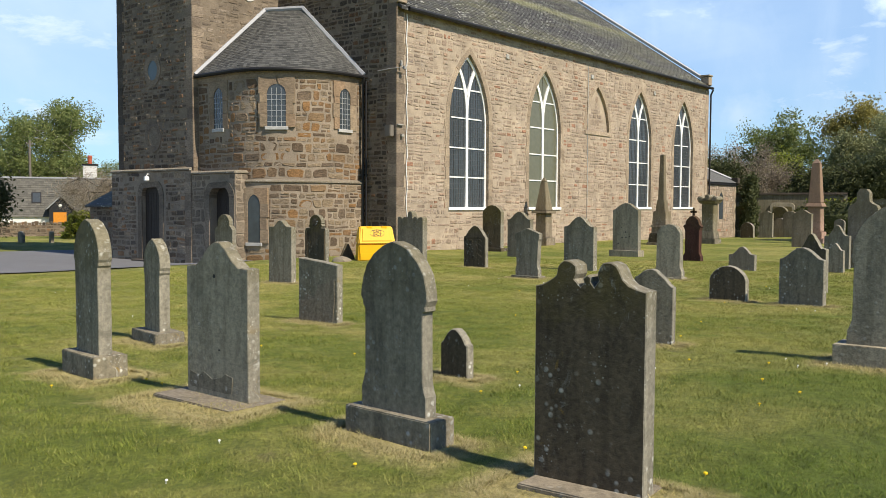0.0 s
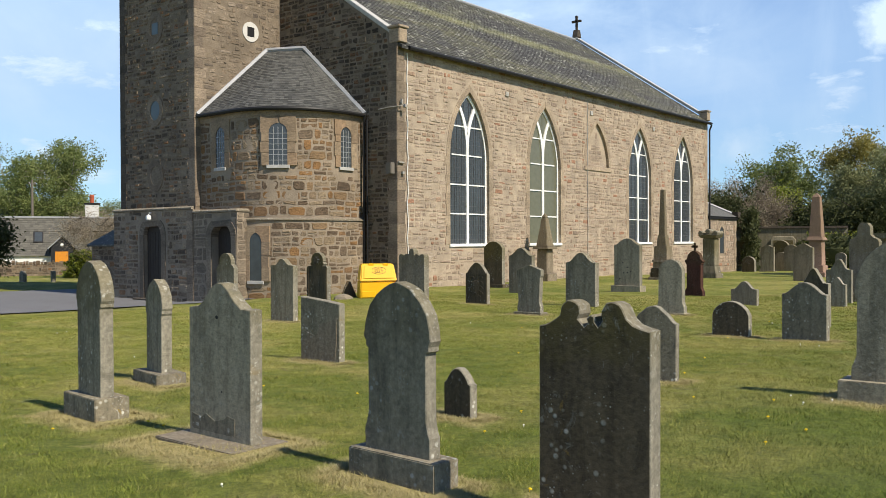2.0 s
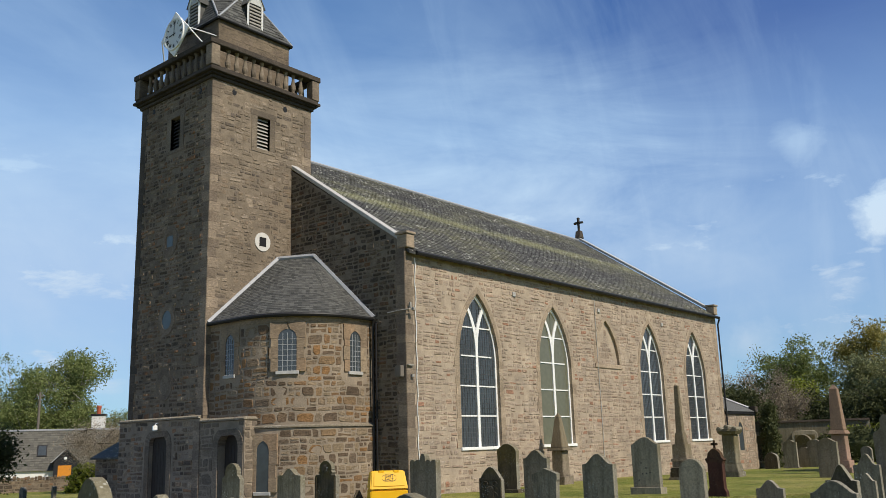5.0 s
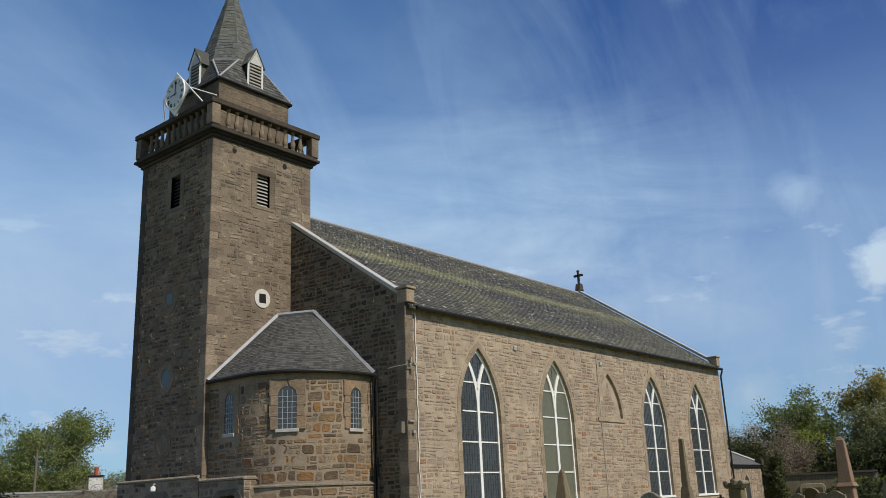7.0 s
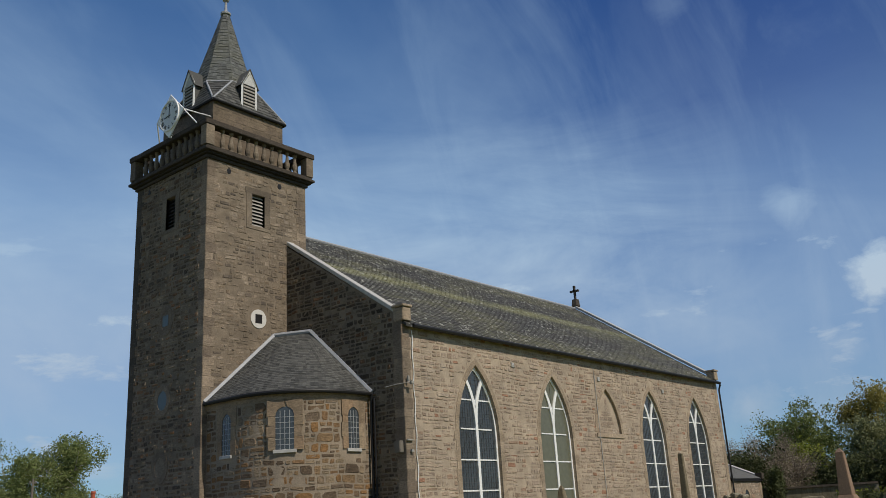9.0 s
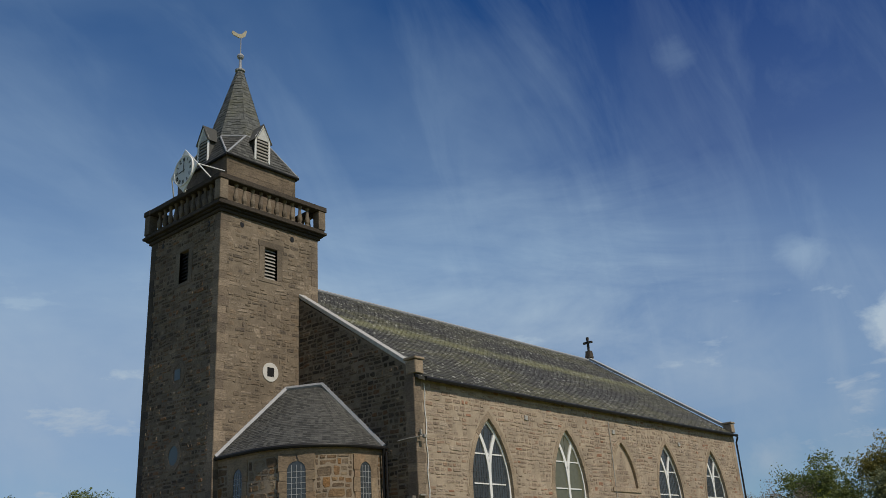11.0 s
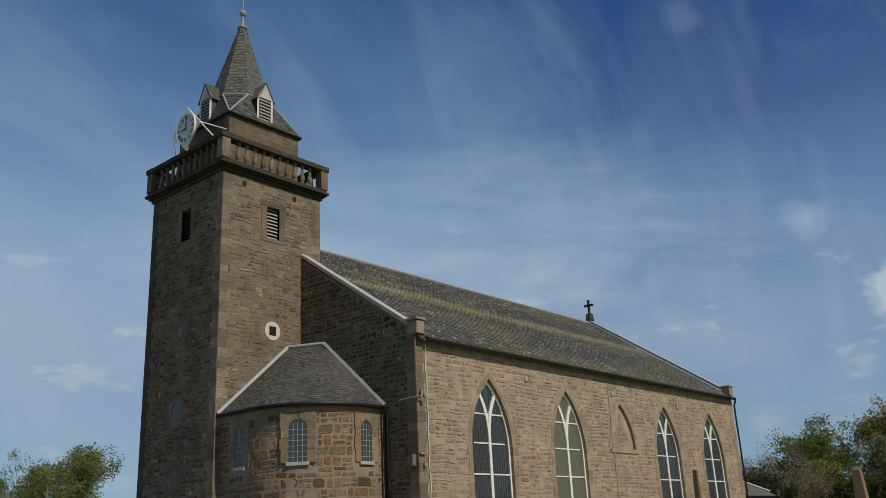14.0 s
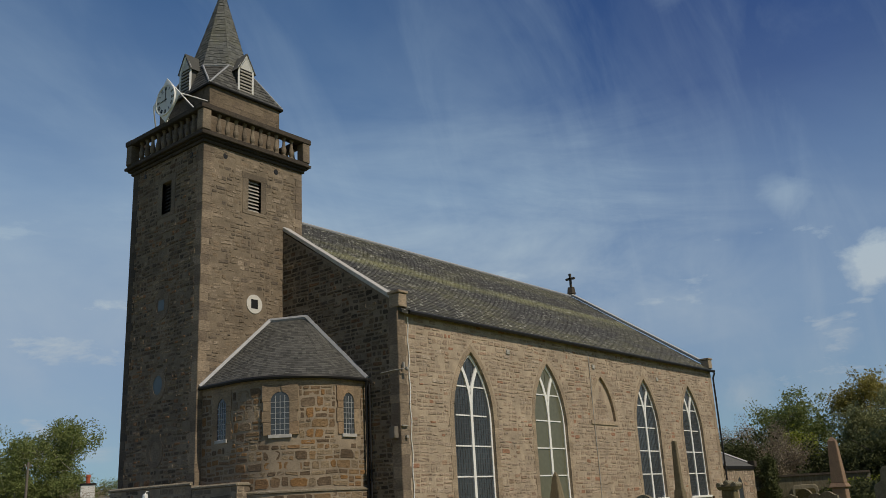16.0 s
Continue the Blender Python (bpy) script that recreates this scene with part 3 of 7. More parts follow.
def margin(name, parent, c, half, sill, spring, rise, put, material, rg, wide=0.22, proud=0.012, step=0.36, jambs=True):
    """Dressed jamb blocks and arch stones round a pointed opening."""
    rects, v = [], sill
    bm = bmesh.new()
    flip = False
    while jambs and v < spring - 0.05:
        h = min(step * rg.uniform(0.8, 1.25), spring - v)
        w = wide * (1.0 if flip else 1.35) + rg.uniform(-0.02, 0.02)
        for s in (-1, 1):
            a, b = sorted((c + s * (half - 0.004), c + s * (half + w)))
            prism(bm, [(a, v + 0.004), (b, v + 0.004), (b, v + h - 0.004), (a, v + h - 0.004)], -0.14, proud + rg.uniform(-0.003, 0.006), put)
        v += h
        flip = not flip
    inner, outer = arch_points(c, half - 0.003, spring, rise, 6), []
    for k, (u, w) in enumerate(inner):
        R = (rise * rise + half * half) / (2 * half)
        cu = c - half + R if u <= c else c + half - R
        d = Vector((u - cu, w - spring)).normalized()
        outer.append((u + d.x * wide, w + d.y * wide) if k != len(inner) // 2 else (c, w + wide * 1.25))
    for k in range(len(inner) - 1):
        p = [inner[k], inner[k + 1], outer[k + 1], outer[k]]
        mu, mv = sum(q[0] for q in p) / 4, sum(q[1] for q in p) / 4
        p = [(mu + (u - mu) * 0.985, mv + (w - mv) * 0.985) for u, w in p]
        prism(bm, p, -0.14, proud + rg.uniform(-0.003, 0.006), put)
    return part(name, bm, material, parent, kind="stuff")


for c in WINDOWS:
    margin("window_margin", south_wall, c, HALF, SILL, SPRING, RISE, on_south, M_DRESSED, rng)
margin("niche_margin", south_wall, NICHE, NICHE_HALF, NICHE_SILL, NICHE_SPRING, NICHE_RISE, on_south, M_DRESSED, rng, jambs=False)
part("niche_sill", boxed(NICHE - 1.25, NICHE + 1.3, -0.05, 0.1, NICHE_SILL - 0.2, NICHE_SILL, bevel=0.01), M_DRESSED, south_wall)


def quoins(name, parent, put_a, put_b, v0, v1, material, rg, long=0.55, short=0.3, high=0.36):
    """Corner blocks: put_a and put_b give the two faces, measured from the corner."""
    v, flip = v0, False
    while v < v1 - 0.1:
        h = min(high * rg.uniform(0.85, 1.2), v1 - v)
        a, b = (long, short) if flip else (short, long)
        bm = bmesh.new()
        prism(bm, [(0, v + 0.005), (a, v + 0.005), (a, v + h - 0.005), (0, v + h - 0.005)], -0.1, 0.016, put_a)
        prism(bm, [(0, v + 0.005), (b, v + 0.005), (b, v + h - 0.005), (0, v + h - 0.005)], -0.1, 0.016, put_b)
        part(name, bm, material, parent)
        v += h
        flip = not flip


quoins("quoin", south_wall, lambda u, v, d: (u - d * 0.0, -d, v), lambda u, v, d: (-d, u, v), -0.6, 9.0, M_QUOIN, rng, 0.46, 0.40)
quoins("quoin", south_wall, lambda u, v, d: (LEN - u, -d, v), lambda u, v, d: (LEN + d, u, v), -0.9, EAVE_Z, M_DRESSED, rng, 0.4, 0.36)


BARS = (2.64, 3.80, 4.98, 6.12)


def big_window(c, pane_material, lattice):
    """Timber Y-traceried window: frame, mullions, bars, panes and lead lattice."""
    w = thing("window")
    w.parent = church
    tagged(w, "tall white painted window with pointed head and Y tracery")
    Y = 0.16

    def put(u, v, d):
        return (u, Y - d, v)
    bm = bmesh.new()
    t = 0.095
    out = arch_points(c, HALF - 0.002, SPRING, RISE, 14)
    inn = arch_points(c, HALF - t, SPRING, RISE - t * 1.9, 14)
    out = [(c - HALF + 0.002, SILL)] + out + [(c + HALF - 0.002, SILL)]
    inn = [(c - HALF + t, SILL)] + inn + [(c + HALF - t, SILL)]
    for k in range(len(out) - 1):
        prism(bm, [out[k], out[k + 1], inn[k + 1], inn[k]], -0.05, 0.03, put)
    part("window_frame", bm, M_WHITE, w)
    part("window_sill", boxed(c - HALF - 0.06, c + HALF + 0.06, -0.06, 0.2, SILL - 0.09, SILL + 0.03, bevel=0.012), M_WHITE, w)
    bm = bmesh.new()
    box(bm, c - 0.075, c + 0.075, Y - 0.04, Y + 0.04, SILL + 0.03, SPRING + 0.98)
    part("mullion", bm, M_WHITE, w)
    for s in (-1, 1):
        bm = bmesh.new()
        R = (RISE * RISE + HALF * HALF) / (2 * HALF)
        pts = []
        for k in range(11):
            a = 0.58 * k / 10
            pts.append((c + s * (R - R * math.cos(a)), SPRING + 0.42 + R * math.sin(a) * 0.92))
        for (u0, v0), (u1, v1) in zip(pts, pts[1:]):
            prism(bm, [(u0 - 0.085, v0), (u0 + 0.085, v0), (u1 + 0.085, v1), (u1 - 0.085, v1)], -0.038, 0.037, put)
        bmesh.ops.remove_doubles(bm, verts=bm.verts, dist=0.001)
        part("tracery_branch", bm, M_WHITE, w)
    for z in BARS:
        half = HALF - 0.05 if z < SPRING else 0.98
        part("glazing_bar", boxed(c - half, c + half, Y - 0.018, Y + 0.03, z - 0.026, z + 0.026), M_WHITE, w)
    rg = random.Random(int(c * 10))
    edges = (SILL,) + BARS[:3]
    for s in (-1, 1):
        for k, (p, q) in enumerate(zip(edges, edges[1:] + (None,))):
            ta, tb = rg.uniform(-0.006, 0.006), rg.uniform(-0.008, 0.008)

            def lean(u, v, d, ta=ta, tb=tb, p=p):
                return put(u, v, d - 0.008 + ta * (abs(u - c) - 0.6) + tb * (v - p - 0.6))
            if q is None:
                side = [r for r in arch_points(c, HALF - 0.03, SPRING, RISE - 0.08, 12) if (r[0] - c) * s >= -0.001 and r[1] > p]
                ring = [(c, p), (c + s * (HALF - 0.06), p)] + (side[::-1] if s > 0 else side)
            else:
                ring = [(c, p), (c + s * (HALF - 0.03), p), (c + s * (HALF - 0.03), q), (c, q)]
            bm = bmesh.new()
            prism(bm, ring, -0.012, -0.006, lean)
            ob = part("pane", bm, pane_material, w)
            ob.visible_shadow = False
    if lattice:
        bm = bmesh.new()
        R = (RISE * RISE + HALF * HALF) / (2 * HALF)
        x = -HALF + 0.18
        while x < HALF - 0.05:
            if abs(x) > 0.08:
                q = R - abs(x) - (R - HALF)
                top = SPRING + math.sqrt(max(0.0, R * R - (R - HALF + abs(x)) ** 2)) - 0.15
                box(bm, c + x - 0.006, c + x + 0.006, Y + 0.0, Y + 0.012, SILL + 0.03, top)
            x += 0.155
        z = SILL + 0.2
        while z < SPRING + RISE - 0.3:
            half = HALF - 0.06 if z < SPRING else max(0.0, math.sqrt(max(0.0, R * R - (z - SPRING) ** 2)) - (R - HALF) - 0.08)
            box(bm, c - half, c + half, Y + 0.001, Y + 0.010, z - 0.005, z + 0.005)
            z += 0.19
        part("lead_lattice", bm, M_LEADING, w, kind="stuff")
    return w


for k, c in enumerate(WINDOWS):
    big_window(c, M_GLASS_GREEN if k == 1 else M_GLASS, k != 1)

# west gable between tower and corner, its shade partly put into the stone colour
KNEE = 9.22
bm = bmesh.new()
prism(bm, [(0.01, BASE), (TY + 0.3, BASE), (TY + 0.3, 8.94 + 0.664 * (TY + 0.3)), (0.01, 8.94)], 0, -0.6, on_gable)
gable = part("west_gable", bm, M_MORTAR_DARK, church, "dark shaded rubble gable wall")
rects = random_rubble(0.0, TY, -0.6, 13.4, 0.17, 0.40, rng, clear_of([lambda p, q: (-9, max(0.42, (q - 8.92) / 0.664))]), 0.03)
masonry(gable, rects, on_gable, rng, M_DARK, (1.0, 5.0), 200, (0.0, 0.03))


def slate_field(name, parent, point, v0, v1, row, span, width, material, rg, lift=0.018, label=""):
    """Overlapping slates: point(u, v) on the roof, span(v) its width there, v up the slope."""
    vs, fs = [], []
    v, odd = v0, 0
    while v < v1 - row * 0.3:
        u0, u1 = span(v)
        top = min(v + row * 1.06, v1)
        u = u0 - (width * 0.5 if odd else 0)
        while u < u1:
            w = width * rg.uniform(0.8, 1.2)
            a, b = max(u + 0.004, u0), min(u + w - 0.004, u1)
            if b - a > 0.03:
                n = (point(b, v) - point(a, v)).cross(point(a, top) - point(a, v)).normalized()
                if n.z < 0:
                    n = -n
                hh = lift * rg.uniform(0.8, 1.4)
                drop = rg.uniform(-0.012, 0.012)
                k = len(vs)
                vs += [point(a, v) - n * 0.004, point(b, v) - n * 0.004, point(a, v + drop) + n * hh, point(b, v + drop) + n * hh, point(b, top) + n * 0.002, point(a, top) + n * 0.002]
                fs += [(k, k + 1, k + 3, k + 2), (k + 2, k + 3, k + 4, k + 5)]
            u += w
        v += row
        odd ^= 1
    me = mesh_from(name, vs, fs, material)
    return tagged(share(name, me, parent), label, kind="stuff")


# nave roof
bm = bmesh.new()
EY = -0.22
roof_z = lambda y: EAVE_Z + 0.15 + (RIDGE_Z - EAVE_Z - 0.15) / RIDGE_Y * y
prism(bm, [(EY, roof_z(EY)), (RIDGE_Y, RIDGE_Z), (NORTH - EY, roof_z(EY)), (NORTH - EY, roof_z(EY) - 0.12), (RIDGE_Y, RIDGE_Z - 0.14), (EY, roof_z(EY) - 0.12)], 0.05, LEN - 0.05, lambda u, v, d: (d, u, v))
roof = part("nave_roof", bm, M_SLATE, church, "weathered grey slate roof with mossy patches")
slope_len = math.hypot(RIDGE_Y - EY, RIDGE_Z - roof_z(EY))
uy, uz = (RIDGE_Y - EY) / slope_len, (RIDGE_Z - roof_z(EY)) / slope_len
slate_field("slate_covering", roof, lambda u, v: Vector((u, EY + v * uy, roof_z(EY) + v * uz + 0.004)), -0.03, slope_len, 0.23, lambda v: (0.36, LEN - 0.36), 0.34, M_SLATE, rng, 0.013)
bm = bmesh.new()
tube(bm, [(0.4, RIDGE_Y, RIDGE_Z + 0.03), (LEN - 0.3, RIDGE_Y, RIDGE_Z + 0.03)], 0.09, 8)
part("ridge_roll", bm, M_LEAD, roof)
for x0, x1 in ((-0.02, 0.36), (LEN - 0.38, LEN + 0.03)):
    bm = bmesh.new()
    prism(bm, [(0.2, 9.26), (RIDGE_Y, RIDGE_Z + 0.26), (RIDGE_Y, RIDGE_Z + 0.08), (0.2, 9.06)], x0, x1, lambda u, v, d: (d, u, v), bevel=0.02)
    part("skew_coping", bm, M_COPING, roof, "pale weathered coping stone")
    for dz, grow in ((0.0, 0.0), (0.52, 0.05)):
        bm = boxed(x0 - 0.02 - grow, x1 + 0.05 + grow, -0.16 - grow, 0.34 + grow, EAVE_Z + 0.12 + dz, EAVE_Z + (0.62 if dz == 0 else 0.74), bevel=0.02)
        part("kneeler" if dz == 0 else "kneeler_cap", bm, M_DRESSED, roof)
bm = bmesh.new()
tube(bm, [(0.40, -0.25, EAVE_Z - 0.06), (LEN + 0.03, -0.25, EAVE_Z - 0.06)], 0.085, 8)
part("gutter", bm, M_BLACK, roof, "black cast iron gutter")
bm = bmesh.new()
tube(bm, [(LEN + 0.02, -0.27, EAVE_Z - 0.15), (LEN + 0.06, -0.12, EAVE_Z - 0.45), (LEN + 0.06, -0.12, -0.8)], 0.055, 8)
part("downpipe", bm, M_BLACK, church, "black iron downpipe")
# stone cross at the east end
cross = thing("gable_cross")
cross.parent = church
part("cross_base", prism(bmesh.new(), [(-0.28, 0), (0.28, 0), (0.14, 0.5), (-0.14, 0.5)], -0.2, 0.2, lambda u, v, d: (LEN - 0.15 + u, RIDGE_Y + d, RIDGE_Z + 0.2 + v), 0.03), M_DRESSED_DARK, cross)
bm = bmesh.new()
cz = RIDGE_Z + 0.68
for s in ((-0.07, 0.07, 0.0, 0.95), (-0.28, 0.28, 0.55, 0.69)):
    prism(bm, [(s[0], s[2]), (s[1], s[2]), (s[1], s[3]), (s[0], s[3])], -0.07, 0.07, lambda u, v, d: (LEN - 0.15 + d, RIDGE_Y + u, cz + v), 0.015)
for a, b in ((0.0, 0.93), (-0.27, 0.62), (0.27, 0.62)):
    box(bm, LEN - 0.23, LEN - 0.07, RIDGE_Y + a - 0.085, RIDGE_Y + a + 0.085, cz + b - 0.08, cz + b + 0.06, 0.02)
part("cross_arms", bm, M_DRESSED_DARK, cross, "weathered stone cross")

# ---- tower ----
M_PLASTER = plain("dull white plaster", (0.60, 0.58, 0.54), 0.9, 0, 0.15, 7)
M_TAN_DRESSED = rubble("tan dressed sandstone", [(0.21, 0.17, 0.13), (0.245, 0.20, 0.152), (0.18, 0.146, 0.112)], 0.4, rough_bump=0.4)
TT = 16.25
bm = bmesh.new()
LOUV_W, LOUV_S, LV0, LV1, LH = 8.98, -1.54, 13.82, 15.22, 0.33


def wall_with_hole(bm, put, u0, u1, v0, v1, hole, depth):
    """A flat wall with one square-cut opening and its reveals and back."""
    a, b, c, d = hole
    us, vs = (u0, a, b, u1), (v0, c, d, v1)
    for i in range(3):
        for j in range(3):
            if (i, j) != (1, 1):
                quad(bm, put(us[i], vs[j], 0), put(us[i + 1], vs[j], 0), put(us[i + 1], vs[j + 1], 0), put(us[i], vs[j + 1], 0))
    ring = [(a, c), (b, c), (b, d), (a, d)]
    for k in range(4):
        p, q = ring[k], ring[(k + 1) % 4]
        quad(bm, put(*p, 0), put(*q, 0), put(*q, -depth), put(*p, -depth))
    quad(bm, *[put(*p, -depth) for p in ring])


wall_with_hole(bm, on_tower_west, TY, TY + TS, BASE, TT, (LOUV_W - LH, LOUV_W + LH, LV0, LV1), 0.3)
wall_with_hole(bm, on_tower_south, TX, TX + TS, BASE, TT, (LOUV_S - LH, LOUV_S + LH, LV0, LV1), 0.3)
quad(bm, (TX + TS, TY, BASE), (TX + TS, TY + TS, BASE), (TX + TS, TY + TS, TT), (TX + TS, TY, TT))
quad(bm, (TX, TY + TS, BASE), (TX + TS, TY + TS, BASE), (TX + TS, TY + TS, TT), (TX, TY + TS, TT))
quad(bm, (TX, TY, TT), (TX + TS, TY, TT), (TX + TS, TY + TS, TT), (TX, TY + TS, TT))
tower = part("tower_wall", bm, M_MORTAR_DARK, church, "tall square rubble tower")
CX, CY = TX + TS / 2, TY + TS / 2


def disc_gap(c, v, r):
    def f(p, q):
        m = min(max(v, p), q) - v
        return (c - math.sqrt(r * r - m * m), c + math.sqrt(r * r - m * m)) if abs(m) < r else None
    return f


OCULI = [(9.06, 9.92), (9.08, 6.72), (9.08, 4.16)]
skw = [disc_gap(c, v, 0.57) for c, v in OCULI] + [rect_gap(LOUV_W - 0.62, LOUV_W + 0.62, 13.5, 15.5), rect_gap(TY - 1, TY + 0.36, -9, 99), rect_gap(TY + TS - 0.36, 99, -9, 99)]
west_face = thing("tower_west_face")
west_face.parent = church
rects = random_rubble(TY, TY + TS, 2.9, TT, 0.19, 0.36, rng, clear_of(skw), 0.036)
# West face in darker, sootier stone than the south: its shade is partly painted.
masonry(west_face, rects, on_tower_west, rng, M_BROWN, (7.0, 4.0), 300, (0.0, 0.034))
skt = [disc_gap(-1.5, 9.86, 0.56), rect_gap(LOUV_S - 0.62, LOUV_S + 0.62, 13.55, 15.55), rect_gap(TX - 1, TX + 0.36, -9, 99), rect_gap(TX + TS - 0.36, 99, -9, 99)]
south_face = thing("tower_south_face")
south_face.parent = church
rects = random_rubble(TX, TX + TS, 2.9, TT, 0.20, 0.42, rng, clear_of(skt), 0.034, 0.2)
# Paler tan stone for the sunlit side of the same tower.
masonry(south_face, rects, on_tower_south, rng, rubble("sunlit-side tan sandstone rubble", [(0.23, 0.185, 0.138), (0.28, 0.225, 0.17), (0.25, 0.20, 0.15), (0.20, 0.16, 0.122), (0.31, 0.25, 0.19), (0.26, 0.20, 0.145), (0.17, 0.138, 0.11), (0.33, 0.27, 0.21)], 0.35), (-3.5, 8.0), 300)
quoins("quoin", west_face, lambda u, v, d: (TX + u, TY - d, v), lambda u, v, d: (TX - d, TY + u, v), 2.9, TT, M_QUOIN, rng, 0.5, 0.36)
quoins("quoin", south_face, lambda u, v, d: (TX + TS - u, TY - d, v), lambda u, v, d: (TX + TS + d, TY + u, v), 8.9, TT, M_QUOIN, rng, 0.5, 0.36)
# North-west quoins coloured darker too, being on the shade side.
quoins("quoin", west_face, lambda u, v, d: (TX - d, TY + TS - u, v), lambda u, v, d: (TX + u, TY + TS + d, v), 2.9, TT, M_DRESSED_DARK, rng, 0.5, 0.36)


def ring_stone(parent, put, c, v, r0, r1, material, n=28, tall=1.0, proud=0.02):
    bm = bmesh.new()
    for k in range(n):
        a, b = 2 * math.pi * k / n, 2 * math.pi * (k + 1) / n
        prism(bm, [(c + r0 * math.cos(a), v + r0 * tall * math.sin(a)), (c + r0 * math.cos(b), v + r0 * tall * math.sin(b)), (c + r1 * math.cos(b), v + r1 * tall * math.sin(b)), (c + r1 * math.cos(a), v + r1 * tall * math.sin(a))], -0.02, proud, put)
    bmesh.ops.remove_doubles(bm, verts=bm.verts, dist=0.0005)
    return part("surround", bm, material, parent)


def disc(parent, name, put, c, v, r, material, tall=1.0, d=0.006):
    bm = bmesh.new()
    prism(bm, [(c + r * math.cos(2 * math.pi * k / 28), v + r * tall * math.sin(2 * math.pi * k / 28)) for k in range(28)], -0.02, d, put)
    return part(name, bm, material, parent)


for k, (c, v) in enumerate(OCULI):
    w = thing("oculus" if k < 2 else "blind_oculus")
    w.parent = church
    ring_stone(w, on_tower_west, c, v, 0.33, 0.54, M_TAN_DRESSED, tall=1.15, proud=0.025)
    disc(w, "pane", on_tower_west, c, v, 0.34, M_BLUEPANE if k == 1 else M_TAN_DRESSED, 1.15)
    if k == 0:
        part("casement", prism(bmesh.new(), [(c - 0.2, v - 0.22), (c + 0.2, v - 0.22), (c + 0.2, v + 0.22), (c - 0.2, v + 0.22)], 0.0, 0.014, on_tower_west), M_BLUEPANE, w)
w = thing("oculus")
w.parent = church
disc(w, "plaster_ring", on_tower_south, -1.5, 9.86, 0.39, M_PLASTER, d=0.03)
# Raised black plate, painting the dark of a square hole.
part("opening", prism(bmesh.new(), [(-1.67, 9.67), (-1.33, 9.67), (-1.33, 10.05), (-1.67, 10.05)], 0.0, 0.034, on_tower_south), M_BLACK, w)


def louvre(put, c, v0, v1, half, timber):
    w = thing("louvred_opening")
    w.parent = church
    bm = bmesh.new()
    for a, b, p, q in ((c - half - 0.28, c - half, v0, v1), (c + half, c + half + 0.28, v0, v1), (c - half - 0.34, c + half + 0.34, v1, v1 + 0.26), (c - half - 0.28, c + half + 0.28, v0 - 0.16, v0)):
        prism(bm, [(a, p + 0.004), (b, p + 0.004), (b, q - 0.004), (a, q - 0.004)], -0.28, 0.022, put)
    part("surround", bm, M_TAN_DRESSED, w)
    # Black sheet paints in the unlit belfry behind the slats.
    part("backing", prism(bmesh.new(), [(c - half + 0.01, v0), (c + half - 0.01, v0), (c + half - 0.01, v1), (c - half + 0.01, v1)], -0.29, -0.26, put), M_BLACK, w)
    n = 9
    for k in range(n):
        z = v0 + 0.03 + (v1 - v0 - 0.16) * k / (n - 1)
        bm = bmesh.new()
        ps = [put(c - half, z, -0.10), put(c + half, z, -0.10), put(c + half, z + 0.13, -0.22), put(c - half, z + 0.13, -0.22)]
        up = Vector((0, 0, 0.022))
        a = [bm.verts.new(Vector(p)) for p in ps]
        b = [bm.verts.new(Vector(p) + up) for p in ps]
        bm.faces.new(a)
        bm.faces.new(b[::-1])
        for j in range(4):
            bm.faces.new((a[j], a[(j + 1) % 4], b[(j + 1) % 4], b[j]))
        part("slat", bm, timber, w)


# Same slats as the south opening, coloured darker because this side is in shade.
louvre(on_tower_west, LOUV_W, LV0, LV1, LH, plain("shade dark louvre timber", (0.06, 0.052, 0.045), 0.85, 0, 0.3, 12))
louvre(on_tower_south, LOUV_S, LV0, LV1, LH, M_LOUVRE)
# Flat black discs paint the shade inside small drain niches.
for c in (-3.05, -0.40):
    disc(church, "drain_hole", on_tower_south, c, 15.92, 0.105, M_BLACK, 1.2, 0.018)
for c in (7.3, 10.7):
    disc(church, "drain_hole", on_tower_west, c, 15.92, 0.105, M_BLACK, 1.2, 0.018)

# cornice and balustrade
balustrade = thing("balustrade")
balustrade.parent = church
for o, z0, z1 in ((0.10, TT - 0.02, TT + 0.12), (0.20, TT + 0.12, TT + 0.22), (0.32, TT + 0.22, TT + 0.34), (0.24, TT + 0.34, TT + 0.46)):
    part("cornice", boxed(TX - o, TX + TS + o, TY - o, TY + TS + o, z0, z1, bevel=0.02), M_SOOT, balustrade)
Z0, Z1 = TT + 0.46, 17.60
prof = [(0.075, 0), (0.11, 0.0), (0.11, 0.07), (0.07, 0.10), (0.115, 0.22), (0.12, 0.34), (0.085, 0.48), (0.065, 0.66), (0.06, 0.78), (0.09, 0.80), (0.10, 0.86), (0.10, Z1 - Z0)]
bm = lathe(bmesh.new(), prof, 10)
baluster_me = bpy.data.meshes.new("baluster")
bm.to_mesh(baluster_me)
bm.free()
baluster_me.materials.append(M_TAN_DRESSED)
O = 0.07
corners = [(TX - O, TY - O), (TX + TS + O, TY - O), (TX + TS + O, TY + TS + O), (TX - O, TY + TS + O)]
for x, y in corners:
    part("corner_post", boxed(x - 0.2, x + 0.2, y - 0.2, y + 0.2, Z0, Z1, bevel=0.015), M_TAN_DRESSED, balustrade)
